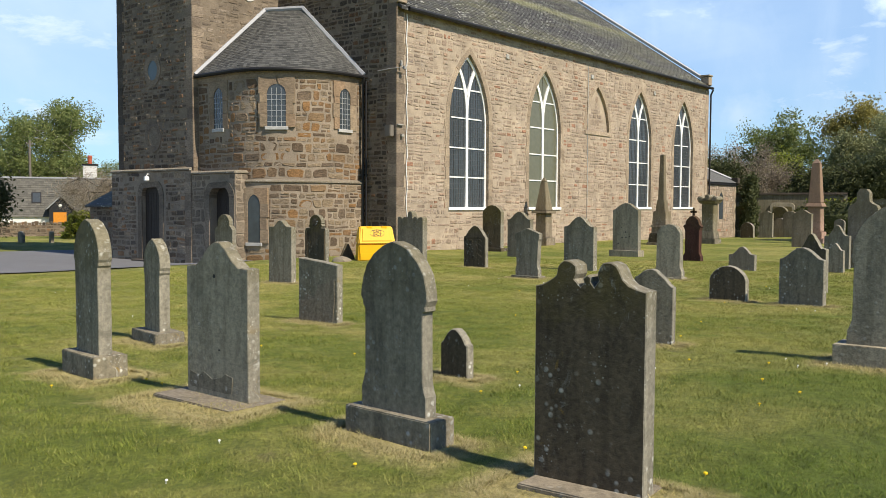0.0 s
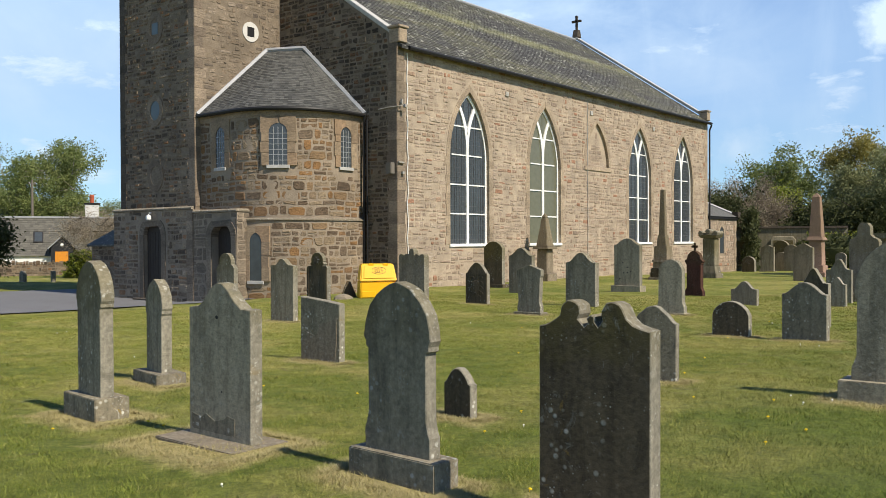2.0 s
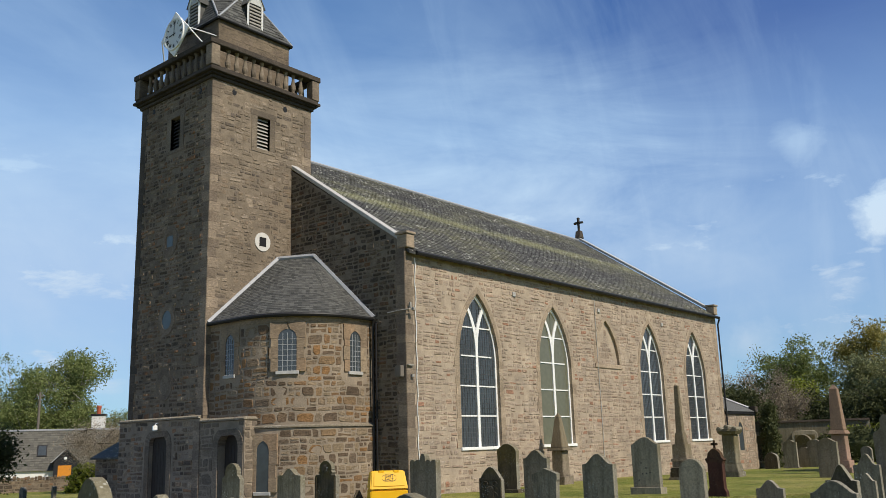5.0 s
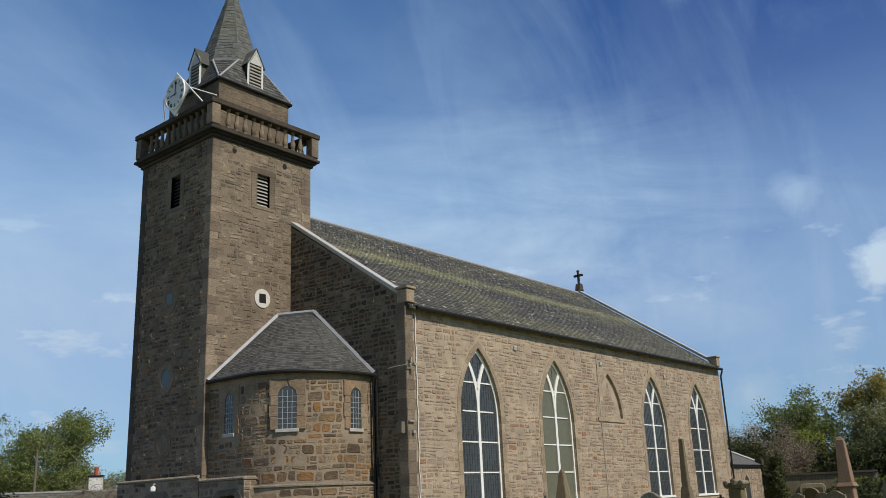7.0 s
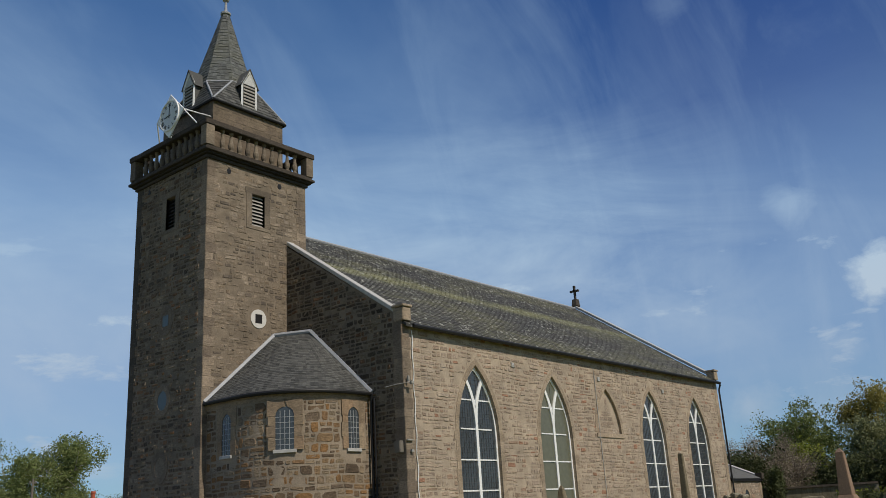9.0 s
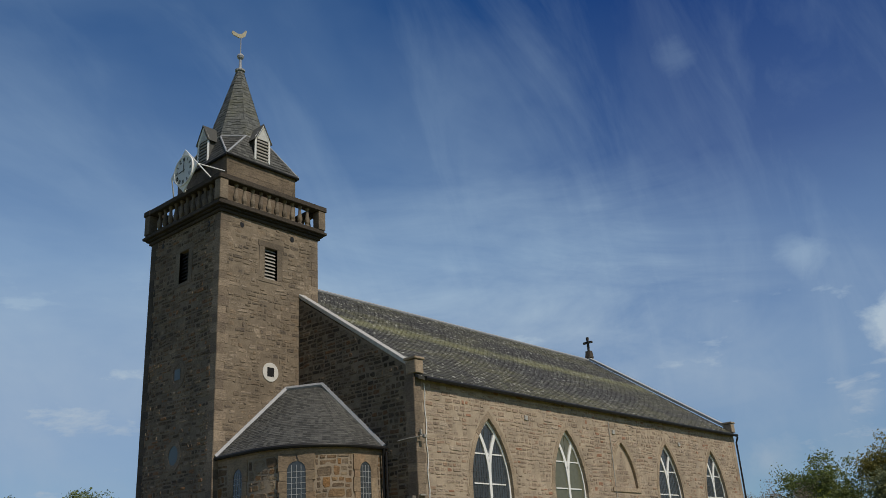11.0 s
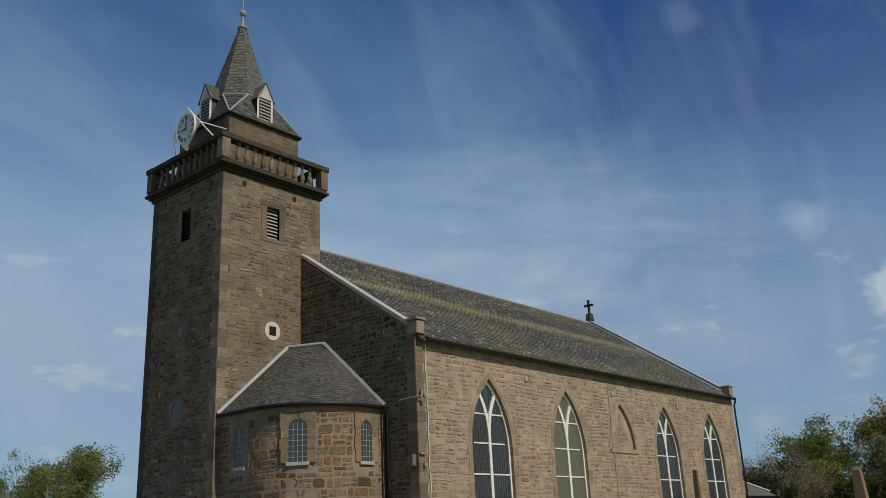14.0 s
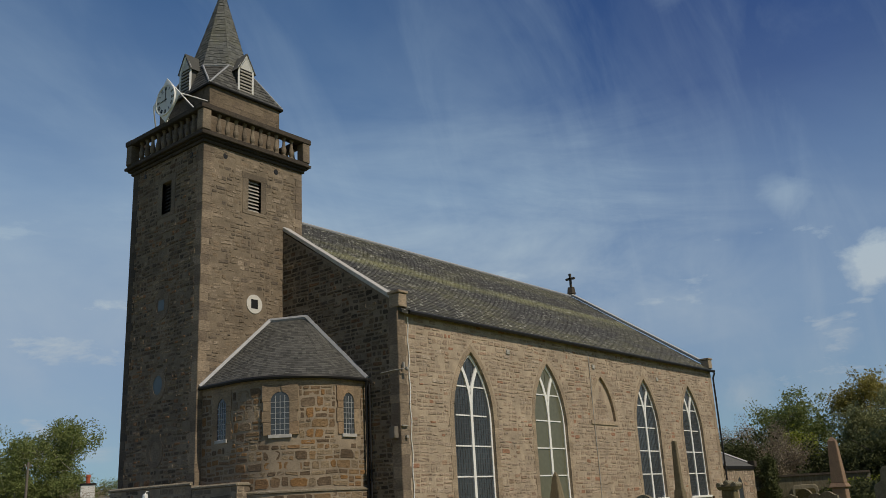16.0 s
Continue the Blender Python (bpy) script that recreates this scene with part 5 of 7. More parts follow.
def small_window(put, c, h, sill, spring, rise, pane, bars=True, top=5.99):
    w = thing("window")
    w.parent = church
    tagged(w, "small arched leaded window in stone surround")
    rg = random.Random(int(c * 100))
    blocks, v, flip = [], sill - 0.02, False
    while v < spring - 0.05:
        k = min(rg.uniform(0.38, 0.55), spring - v)
        if spring - v - k < 0.15:
            k = spring - v
        blocks += [(sd, v, v + k, 0.31 if flip != (sd > 0) else 0.26) for sd in (-1, 1)]
        v, flip = v + k, not flip
    for sd, a, b, wide in blocks:
        part("jamb_block", prism(bmesh.new(), [(c + sd * h, a + 0.006), (c + sd * (h + wide), a + 0.006), (c + sd * (h + wide), b - 0.006), (c + sd * h, b - 0.006)], -0.12, 0.026 + rg.uniform(-0.004, 0.004), put), M_APSE_DRESSED, w)
    head = arch_points(c, h, spring, rise, 6)
    for sd in (-1, 1):
        half = [p for p in head if (p[0] - c) * sd >= -0.001]
        half = half if sd < 0 else half[::-1]
        part("lintel", prism(bmesh.new(), [(c + sd * (h + 0.3), spring + 0.006), half[0]] + half[1:] + [(c, top), (c + sd * (h + 0.3), top)], -0.12, 0.028, put), M_APSE_DRESSED, w)
    part("pane", prism(bmesh.new(), arch_outline(c, h, sill, spring, rise, 6), -0.02, 0.006, put), pane, w)
    part("window_sill", prism(bmesh.new(), [(c - h - 0.08, sill - 0.12), (c + h + 0.08, sill - 0.12), (c + h + 0.08, sill), (c - h - 0.08, sill)], 0.0, 0.07, put, 0.01), M_COPING, w)
    if bars:
        bm = bmesh.new()
        for k in range(1, 4):
            x = c - h + 2 * h * k / 4
            prism(bm, [(x - 0.009, sill), (x + 0.009, sill), (x + 0.009, spring + rise * 0.6), (x - 0.009, spring + rise * 0.6)], 0.006, 0.022, put)
        z = sill + 0.17
        while z < spring + 0.1:
            prism(bm, [(c - h, z - 0.008), (c + h, z - 0.008), (c + h, z + 0.008), (c - h, z + 0.008)], 0.006, 0.020, put)
            z += 0.19
        part("lead_lattice", bm, plain("pale lead bars", (0.35, 0.36, 0.37), 0.6), w)
    return w


def flat_on_apse(c, out):
    """A flat frame that touches the curved wall at c."""
    o = Vector(on_apse(c, 0, out))
    e = (Vector(on_apse(c + 0.02, 0, out)) - Vector(on_apse(c - 0.02, 0, out))).normalized()
    n = (Vector(on_apse(c, 0, out + 1)) - o).normalized()

    def put(u, v, d):
        p = o + e * (u - c) + n * d
        return (p.x, p.y, v)
    return put


for c, h in A_WIN:
    small_window(flat_on_apse(c, 0.005), c, h, A_SILL, A_SPR, A_RISE, M_GLASS)
small_window(flat_on_apse(LANCET[0], 0.112), *LANCET, M_GLASS, False, 2.12)

# apse roof
TOP_A, TOP_B = Vector((-0.70, TY - 0.02, 9.22)), Vector((0.0, 4.98, 9.22))


def apse_roof(u, v):
    e = Vector(on_apse(min(max(u, 0.0), A_LEN), A_TOP, 0.14))
    f = min(max((u - S1 * 0.4) / (A_LEN - S1 * 0.4 - S2 * 0.5), 0.0), 1.0)
    t = TOP_A.lerp(TOP_B, f)
    return e.lerp(t, v)


bm = bmesh.new()
us = [A_LEN * k / 40 for k in range(41)]
for a, b in zip(us, us[1:]):
    quad(bm, apse_roof(a, 0), apse_roof(b, 0), apse_roof(b, 1), apse_roof(a, 1))
aroof = part("apse_roof", bm, M_SLATE_BLUE, church, "blue grey slate half cone roof")


def apse_rows():
    rows, vs, fs = 34, [], []
    for r in range(rows):
        v0, v1 = r / rows, min(1.0, (r + 1.1) / rows)
        n = max(8, int(54 * (1 - 0.72 * v0)))
        for k in range(n):
            off = 0.5 * (r % 2)
            a, b = (k + off) / n * A_LEN, min(A_LEN, (k + off + 0.97) / n * A_LEN)
            if b - a < 0.02:
                continue
            p = [apse_roof(a, v0), apse_roof(b, v0), apse_roof(b, v1), apse_roof(a, v1)]
            nn = (p[1] - p[0]).cross(p[3] - p[0])
            if nn.length < 1e-6:
                continue
            nn.normalize()
            if nn.z < 0:
                nn = -nn
            h = rng.uniform(0.007, 0.016)
            i = len(vs)
            vs.extend([p[0], p[1], p[0] + nn * h, p[1] + nn * h, p[2] + nn * 0.003, p[3] + nn * 0.003])
            fs.extend([(i, i + 1, i + 3, i + 2), (i + 2, i + 3, i + 4, i + 5)])
    return mesh_from("slate_covering", vs, fs, M_SLATE_BLUE)


tagged(share("slate_covering", apse_rows(), aroof), kind="stuff")
bm = bmesh.new()
tube(bm, [TOP_A + Vector((0, 0, 0.04)), TOP_B + Vector((0, 0, 0.04))], 0.10, 8)
part("ridge_flashing", bm, M_LEAD, aroof)
for u, t in ((0.0, TOP_A), (A_LEN, TOP_B)):
    bm = bmesh.new()
    tube(bm, [apse_roof(u, 0) + Vector((0, 0, 0.03)), t + Vector((0, 0, 0.04))], 0.105, 6)
    part("edge_flashing", bm, M_LEAD, aroof)
bm = bmesh.new()
tube(bm, [Vector(on_apse(A_LEN * k / 40, A_TOP - 0.03, 0.15)) for k in range(41)], 0.075, 8)
part("gutter", bm, M_BLACK, aroof, "black half round gutter")
bm = bmesh.new()
tube(bm, [(-0.12, A_Y - 0.24, A_TOP - 0.04), (-0.10, A_Y - 0.16, A_TOP - 0.3), (-0.10, A_Y - 0.16, -0.6)], 0.05, 8)
tube(bm, [(-0.10, A_Y - 0.32, 6.1), (-0.10, A_Y - 0.32, -0.6)], 0.035, 8)
part("downpipe", bm, M_BLACK, church, "black iron downpipes beside the apse")

# lean-to behind the tower
part("lean_to", prism(bmesh.new(), [(0, BASE), (0, 1.5), (1.6, 2.3), (3.0, 2.3), (3.0, BASE)], 0, 3.4, lambda u, v, d: (-3.4 + u, TY + TS + 0.26 + d, v)), M_MORTAR_DARK, church, "low rubble lean-to with slate roof")
rects = courses(TY + TS + 0.3, TY + TS + 3.6, -0.7, 1.45, (0.16, 0.3), (0.25, 0.6), rng, no_skip, 0.03)
masonry(church, rects, lambda u, v, d: (-3.4 - d, u, v), rng, M_BROWN, (12, 1), 0)
part("lean_to_roof", prism(bmesh.new(), [(-0.2, 1.46), (1.65, 2.42), (1.65, 2.34), (-0.2, 1.38)], -0.02, 3.5, lambda u, v, d: (-3.4 + u, TY + TS + 0.26 + d, v)), M_SLATE, church)

# ---- fittings on the walls ----
def fitting(name, bm, material, label):
    f = thing(name, label=label, category=name.replace("_", " "))
    part(name + "_body", bm, material, f)
    return f


bm = bmesh.new()
tube(bm, [(0.52 + 0.03 * math.sin(k * 1.7), -0.045, 8.45 - k * 0.32) for k in range(28)], 0.018, 6)
fitting("cable", bm, M_WHITE, "white cable running down the sunlit wall")
bm = boxed(-0.24, -0.03, 0.08, 0.36, 4.0, 4.42, bevel=0.02)
fitting("alarm_box", bm, plain("dull brown grey metal", (0.17, 0.15, 0.125), 0.7, 0, 0.25, 10), "grey metal alarm box on the shaded gable")
bm = boxed(0.0, 0.30, -0.10, -0.03, 4.40, 4.46, bevel=0.01)
box(bm, 0.18, 0.30, -0.12, -0.03, 4.0, 4.1, 0.01)
fitting("cable_bracket", bm, M_LOUVRE, "small grey bracket holding a wall cable")
bm = bmesh.new()
tube(bm, [(-0.02, 0.9, 6.42), (-0.06, 0.3, 6.44), (0.02, -0.18, 6.45), (0.2, -0.22, 6.52)], 0.02, 6)
box(bm, 0.12, 0.26, -0.30, -0.18, 6.40, 6.52, 0.015)
box(bm, 0.10, 0.18, -0.16, -0.08, 6.52, 6.72, 0.01)
fitting("floodlight", bm, M_LOUVRE, "small grey floodlight bracket on the corner")
for x, z in ((6.85, 7.75), (13.9, 7.72), (20.6, 7.6)):
    bm = boxed(x - 0.11, x + 0.11, -0.05, -0.01, z - 0.10, z + 0.10, bevel=0.01)
    for k in range(3):
        box(bm, x - 0.10, x + 0.10, -0.06, -0.045, z - 0.08 + k * 0.065, z - 0.05 + k * 0.065)
    fitting("wall_vent", bm, M_COPING, "pale louvred vent high in the wall")
bm = bmesh.new()
tube(bm, [(13.52, -0.04, 8.2), (13.5, -0.04, 5.2), (13.53, -0.04, 2.6), (13.5, -0.04, 0.1)], 0.016, 5)
fitting("thin_cable", bm, M_COPING, "thin pale cable beside the blind niche")
lampm = boxed(-4.55, -4.36, 8.98, 9.12, 2.42, 2.62, bevel=0.03)
tube(lampm, [(-4.45, 9.05, 2.62), (-4.42, 9.05, 2.70), (-4.32, 9.05, 2.70)], 0.02, 6)
fitting("door_lamp", lampm, M_WHITE, "small white lamp over the tower door")

# ---- ground ----
STONE_FEET = ((-19.0, -13.55, 0.26, 0.46), (-17.45, -12.25, 0.22, 0.40), (-19.1, -15.55, 0.42, 0.62), (-19.0, -17.46, 0.18, 0.46), (-19.15, -19.0, 0.30, 0.48), (-16.98, -16.40, 0.10, 0.22), (-15.08, -12.43, 0.08, 0.42), (-14.0, -16.9, 0.10, 0.30), (-14.1, -19.58, 0.25, 0.66), (-9.0, -17.03, 0.10, 0.38), (-8.9, -15.8, 0.10, 0.34), (-11.14, -6.94, 0.10, 0.38), (-6.76, -10.3, 0.18, 0.40), (-4.74, -7.26, 0.10, 0.38), (-5.42, -13.1, 0.16, 0.36))


def dry_ring(m):
    """How dry the turf is close round the foot of each stone."""
    sep = m.n.new("ShaderNodeSeparateXYZ")
    m.l.new(m.n.new("ShaderNodeNewGeometry").outputs["Position"], sep.inputs[0])
    best = 9.0
    for cx, cy, wx, wy in STONE_FEET:
        ax = m.math("SUBTRACT", m.math("ABSOLUTE", m.math("SUBTRACT", sep.outputs["X"], cx - 0.06)), wx)
        ay = m.math("SUBTRACT", m.math("ABSOLUTE", m.math("SUBTRACT", sep.outputs["Y"], cy)), wy)
        best = m.math("MINIMUM", best, m.math("MAXIMUM", ax, ay))
    torn = m.math("MULTIPLY", m.math("SUBTRACT", m.noise(3.0, 6, 0.7, 0.5, world_space=True), 0.5), 0.55)
    return m.ramp(m.math("ADD", best, torn), ((0.04, 1.0), (0.26, 0.0)))


def lush(m):
    """The south strip of the lawn keeps greener than the trodden rows."""
    sep = m.n.new("ShaderNodeSeparateXYZ")
    m.l.new(m.n.new("ShaderNodeNewGeometry").outputs["Position"], sep.inputs[0])
    y = m.math("ADD", m.math("MULTIPLY", m.math("ADD", sep.outputs["Y"], 20.4), 0.25), m.math("MULTIPLY", m.math("SUBTRACT", m.noise(0.5, 5, 0.6, 0.4, world_space=True), 0.5), 1.1))
    return m.ramp(y, ((0.2, 1.0), (0.85, 0.0)))


gm = Mat("mown churchyard grass", 0.95)
patch = gm.noise(0.35, 6, 0.65, 0.6, world_space=True)
mid = gm.noise(1.8, 6, 0.65, 0.3, world_space=True)
fine = gm.noise(26, 6, 0.7, world_space=True)
wide = gm.noise(0.16, 5, 0.6, 0.8, world_space=True)
clump = gm.noise(5.5, 6, 0.7, 0.4, world_space=True)
thatch = gm.noise(0.9, 7, 0.75, 0.8, (1.0, 1.6, 1.0), world_space=True)
gcol = gm.mix(gm.ramp(mid, ((0.35, 0.0), (0.68, 1.0))), (0.135, 0.155, 0.028), (0.245, 0.235, 0.060))
gcol = gm.mix(gm.ramp(wide, ((0.46, 0.0), (0.62, 0.6))), gcol, (0.105, 0.14, 0.024))
gcol = gm.mix(gm.ramp(patch, ((0.47, 0.0), (0.66, 0.7))), gcol, (0.36, 0.30, 0.115))
gcol = gm.mix(gm.ramp(thatch, ((0.60, 0.0), (0.68, 0.8))), gcol, (0.17, 0.135, 0.075))
gcol = gm.mix(gm.math("MULTIPLY", lush(gm), 0.7), gcol, (0.085, 0.125, 0.020))
gcol = gm.mix(gm.math("MULTIPLY", dry_ring(gm), 0.85), gcol, (0.40, 0.32, 0.16))
gcol = gm.mix(0.75, gcol, gm.ramp(clump, ((0.3, (0.55, 0.6, 0.5)), (0.7, (1.35, 1.35, 1.3)))), "MULTIPLY")
gcol = gm.mix(0.8, gcol, gm.ramp(fine, ((0.25, (0.45, 0.48, 0.4)), (0.75, (1.45, 1.45, 1.35)))), "MULTIPLY")
M_GRASS = gm.done(gcol, gm.math("ADD", fine, mid), 0.9, 0.05)
xs = sorted(set([-700, -350, -150, -80, -50] + [-36 + 0.5 * k for k in range(100)] + [14 + 2 * k for k in range(20)] + [60, 80, 110, 160, 260, 450, 900]))
ys = sorted(set([-700, -350, -150, -80, -50] + [-36 + 0.5 * k for k in range(72)] + [0 + 1 * k for k in range(30)] + [35, 45, 60, 80, 110, 160, 260, 450, 900]))
gv = [(x, y, ground_z(x, y) + (0.05 * (noise.noise(Vector((x * 0.35, y * 0.35, 0)))) if -30 < x < 30 and -30 < y < 30 else 0)) for y in ys for x in xs]
gf = [(j * len(xs) + i, j * len(xs) + i + 1, (j + 1) * len(xs) + i + 1, (j + 1) * len(xs) + i) for j in range(len(ys) - 1) for i in range(len(xs) - 1)]
gme = mesh_from("ground", gv, gf, M_GRASS)
for p in gme.polygons:
    p.use_smooth = True
tagged(new("ground", gme), "mown green churchyard lawn with dry patches", "lawn", kind="structure")
# tarmac drive before the tower
am = Mat("worn grey tarmac", 0.9)
an = am.noise(60, 5, 0.7, world_space=True)
M_TAR = am.done(am.mix(am.noise(0.8, 5, world_space=True), (0.12, 0.12, 0.125), (0.175, 0.175, 0.18)), an, 0.6, 0.01)
edge_a = [(-60, 12.0), (-30, 10.2), (-14, 8.2), (-10.6, 5.0), (-9.6, 1.2), (-7.5, -0.4), (-5.6, 1.0), (-4.6, 3.0)]
edge_b = [(-60, 24.0), (-30, 23.2), (-14, 22.0), (-9.0, 21.0), (-5.0, 20.0), (-2.0, 19.2), (2.0, 18.6), (6.0, 18.2)]
rows = []
for (xa, ya), (xb, yb) in zip(edge_a, edge_b):
    rows.append([(xa + (xb - xa) * k / 16, ya + (yb - ya) * k / 16) for k in range(17)])
tv = [(x, y, ground_z(x, y) + 0.03) for r in rows for x, y in r]
tf = [(j * 17 + i, j * 17 + i + 1, (j + 1) * 17 + i + 1, (j + 1) * 17 + i) for j in range(len(rows) - 1) for i in range(16)]
tagged(new("drive", mesh_from("drive", tv, tf, M_TAR)), "grey tarmac drive leading round the tower", "drive", kind="structure")

# ---- gravestones ----
M_GREY = headstone("grey sandstone headstone", (0.29, 0.258, 0.192), (0.185, 0.165, 0.122), 0.7, 0.6)
M_PALE = headstone("pale grey headstone", (0.36, 0.322, 0.238), (0.28, 0.25, 0.184), 0.3, 0.55, moss=0.1)
M_BLACKENED = headstone("blackened sandstone headstone", (0.125, 0.10, 0.064), (0.060, 0.048, 0.033), 0.9, 0.5, (0.36, 0.37, 0.33), 0.8)
M_LICHEN = headstone("lichened headstone", (0.28, 0.25, 0.18), (0.155, 0.137, 0.10), 1.0, 0.5, (0.56, 0.55, 0.48), 0.6)
M_BROWNSTONE = headstone("brown headstone", (0.29, 0.24, 0.178), (0.20, 0.165, 0.122), 0.5, 0.4)
M_RUST = headstone("rust brown iron monument", (0.10, 0.042, 0.028), (0.055, 0.025, 0.019), 0.12, 0.4)
M_GRANITE = headstone("red granite", (0.38, 0.25, 0.20), (0.31, 0.205, 0.16), 0.05, 0.12)
M_EDGE = headstone("pale lichened stone edge", (0.30, 0.278, 0.225), (0.20, 0.185, 0.145), 1.0, 0.3, (0.55, 0.54, 0.48), 0.5)
M_SLAB = headstone("mossy ground slab", (0.26, 0.22, 0.165), (0.19, 0.165, 0.125), 0.3, 0.2)


def top_round(w, h, s=0.0, n=14):
    r = w / 2
    k = min(1.0, (h - s) / r) if s else 1.0
    base = s or h - r
    return [(-r * math.cos(math.pi * j / n), base + (h - base) * math.sin(math.pi * j / n)) for j in range(n + 1)]


def top_point(w, h, s, n=9):
    return arch_points(0, w / 2, s, h - s, n)


def top_shoulder(w, h, s, shelf=0.1, n=8, bow=1.0):
    """Flat shoulders, then a hollow curve up into a rounded head."""
    r = w / 2
    left = [(-r, s), (-r + shelf * w, s + 0.01)]
    for j in range(1, n + 1):
        f = j / n
        u = -r + shelf * w + (r - shelf * w) * f
        left.append((u, s + (h - s) * (0.5 - 0.5 * math.cos(math.pi * f)) ** bow))
    return left + [(-u, v) for u, v in left[-2::-1]]


def top_segment(w, h, s, n=12):
    r = w / 2
    R = (r * r + (h - s) ** 2) / (2 * (h - s))
    a = math.asin(r / R)
    return [(R * math.sin(-a + 2 * a * j / n), h - R + R * math.cos(-a + 2 * a * j / n)) for j in range(n + 1)]


def top_lobes(w, h, s, lobes=3):
    out, r = [(-w / 2, s)], w / 2
    for k in range(lobes):
        c = -r + w * (k + 0.5) / lobes
        lift = (h - s) * (1.0 if k == lobes // 2 else 0.45)
        for j in range(7):
            a = math.pi * j / 6
            out.append((c - w / lobes / 2 * math.cos(a) * 0.98, s + lift * 0.55 + lift * 0.45 * math.sin(a)))
    return out + [(r, s)]


def top_ledge(w, h, s):
    r = w / 2
    return [(-r * 0.92, s - 0.16), (-r, s - 0.12), (-r, s), (-r * 0.9, s + 0.02), (0, h), (r * 0.9, s + 0.02), (r, s), (r, s - 0.12), (r * 0.92, s - 0.16)]


def worn(outline, rg, amp=0.004):
    return [(u + rg.uniform(-amp, amp), v + rg.uniform(-amp, amp)) for u, v in outline]


def grave(at, turn, w, h, t, top, material, label, low=-0.12, feet=0.0, waist=None, plinth=None, slab=None, lean=0.0, seed=1, bevel=0.006, tip=0.0, group="headstones"):
    """A headstone whose broad face looks along its own -x; top is the line of its head, left to right."""
    rg = random.Random(seed)
    x, y = at
    g = thing("gravestone", (x, y, ground_z(x, y)), turn, label, "gravestone", group)
    z0 = 0.0
    if slab:
        sw, sd, sh = slab
        part("base_slab", boxed(-t / 2 - sd * 0.6, t / 2 + sd * 0.4, -sw / 2, sw / 2, -0.1, sh, bevel=0.008), M_SLAB, g)
        z0 = sh
    if plinth:
        pw, pd, ph = plinth
        part("plinth", boxed(-pd / 2, pd / 2, -pw / 2, pw / 2, -0.12, z0 + ph, bevel=0.007), material, g)
        z0 += ph
    head = [(u, v) for u, v in top]
    bottom = low if z0 == 0 else z0 - 0.02
    line = [(-w / 2, bottom)]
    if feet:
        line = [(-w / 2 - feet, bottom), (-w / 2 - feet, z0 + 0.13), (-w / 2 - feet * 0.5, z0 + 0.17), (-w / 2, z0 + 0.24)]
    if waist:
        zs, out = waist
        line += [(-w / 2, zs - 0.10), (-w / 2 - out * 0.5, zs - 0.08), (-w / 2 - out * 0.5, zs - 0.05), (-w / 2 - out, zs - 0.02)]
    outline = line + head + [(-u, v) for u, v in line[::-1]]
    outline = worn(outline, rg)
    bm = bmesh.new()
    prism(bm, outline, -t / 2, t / 2, lambda u, v, d: (d, -u, v), bevel)
    bm.normal_update()
    for f in bm.faces:
        f.material_index = 0 if abs(f.normal.x) > 0.85 else 1
    ob = part("headstone", bm, material, g)
    ob.data.materials.append(material if material is M_RUST else M_EDGE)
    ob.rotation_euler = (radians(tip), radians(lean), 0)
    return g


def place(B, w, t):
    """The middle of a stone from its front corner on the sunny side."""
    return (B[0] + t / 2, B[1] + w / 2)


# nearest row
g = grave((-19.0, -13.51), -6, 0.52, 1.48, 0.13, top_point(0.58, 1.48, 1.12), M_LICHEN, "grey lichened pointed headstone on a stepped plinth", waist=(1.12, 0.03), plinth=(0.74, 0.33, 0.20), seed=2)
grave((-17.47, -12.18), -10, 0.44, 1.22, 0.13, top_point(0.50, 1.22, 0.90), M_GREY, "grey pointed headstone on a low plinth", waist=(0.90, 0.03), plinth=(0.72, 0.36, 0.13), seed=3)
g = grave((-18.97, -15.50), 0, 0.81, 1.30, 0.12, top_shoulder(0.81, 1.30, 1.09, 0.09), M_PALE, "smooth grey headstone with shoulders on a flat slab", slab=(1.04, 0.44, 0.035), seed=4)
# Thin black discs stand for the dark inside drilled holes.
for u, z, r in ((0.02, 1.02, 0.016), (-0.04, 0.42, 0.008)):
    part("fixing_hole", prism(bmesh.new(), [(u + r * math.cos(a), z + r * math.sin(a)) for a in [k * math.pi / 6 for k in range(12)]], -0.0605, -0.0655, lambda p, q, d: (d, p, q)), M_BLACK, g)
part("flaked_patch", prism(bmesh.new(), worn([(-0.20, 0.07), (0.36, 0.07), (0.36, 0.20), (0.25, 0.185), (0.16, 0.215), (0.05, 0.18), (-0.06, 0.20), (-0.12, 0.23), (-0.20, 0.22)], random.Random(5), 0.01), -0.0605, -0.0645, lambda p, q, d: (d, p, q)), M_LICHEN, g)
grave((-18.99, -17.465), -2, 0.54, 1.34, 0.105, top_point(0.62, 1.34, 0.98, 10), M_GREY, "grey granite headstone with rounded pointed head on a heavy plinth", waist=(0.98, 0.045), feet=0.035, plinth=(0.80, 0.24, 0.20), seed=6)
# the dark scrolled stone
SC_W, SC_T = 0.675, 0.135
sc_head = [(-0.3375, 1.12), (-0.30, 1.125), (-0.26, 1.14), (-0.22, 1.165), (-0.20, 1.185)]
scroll_a = [(-0.135 + 0.062 * math.cos(a), 1.205 + 0.062 * math.sin(a)) for a in [radians(160 - 200 * k / 8) for k in range(9)]]
scroll_b = [(0.115 + 0.066 * math.cos(a), 1.200 + 0.066 * math.sin(a)) for a in [radians(215 - 190 * k / 8) for k in range(9)]]
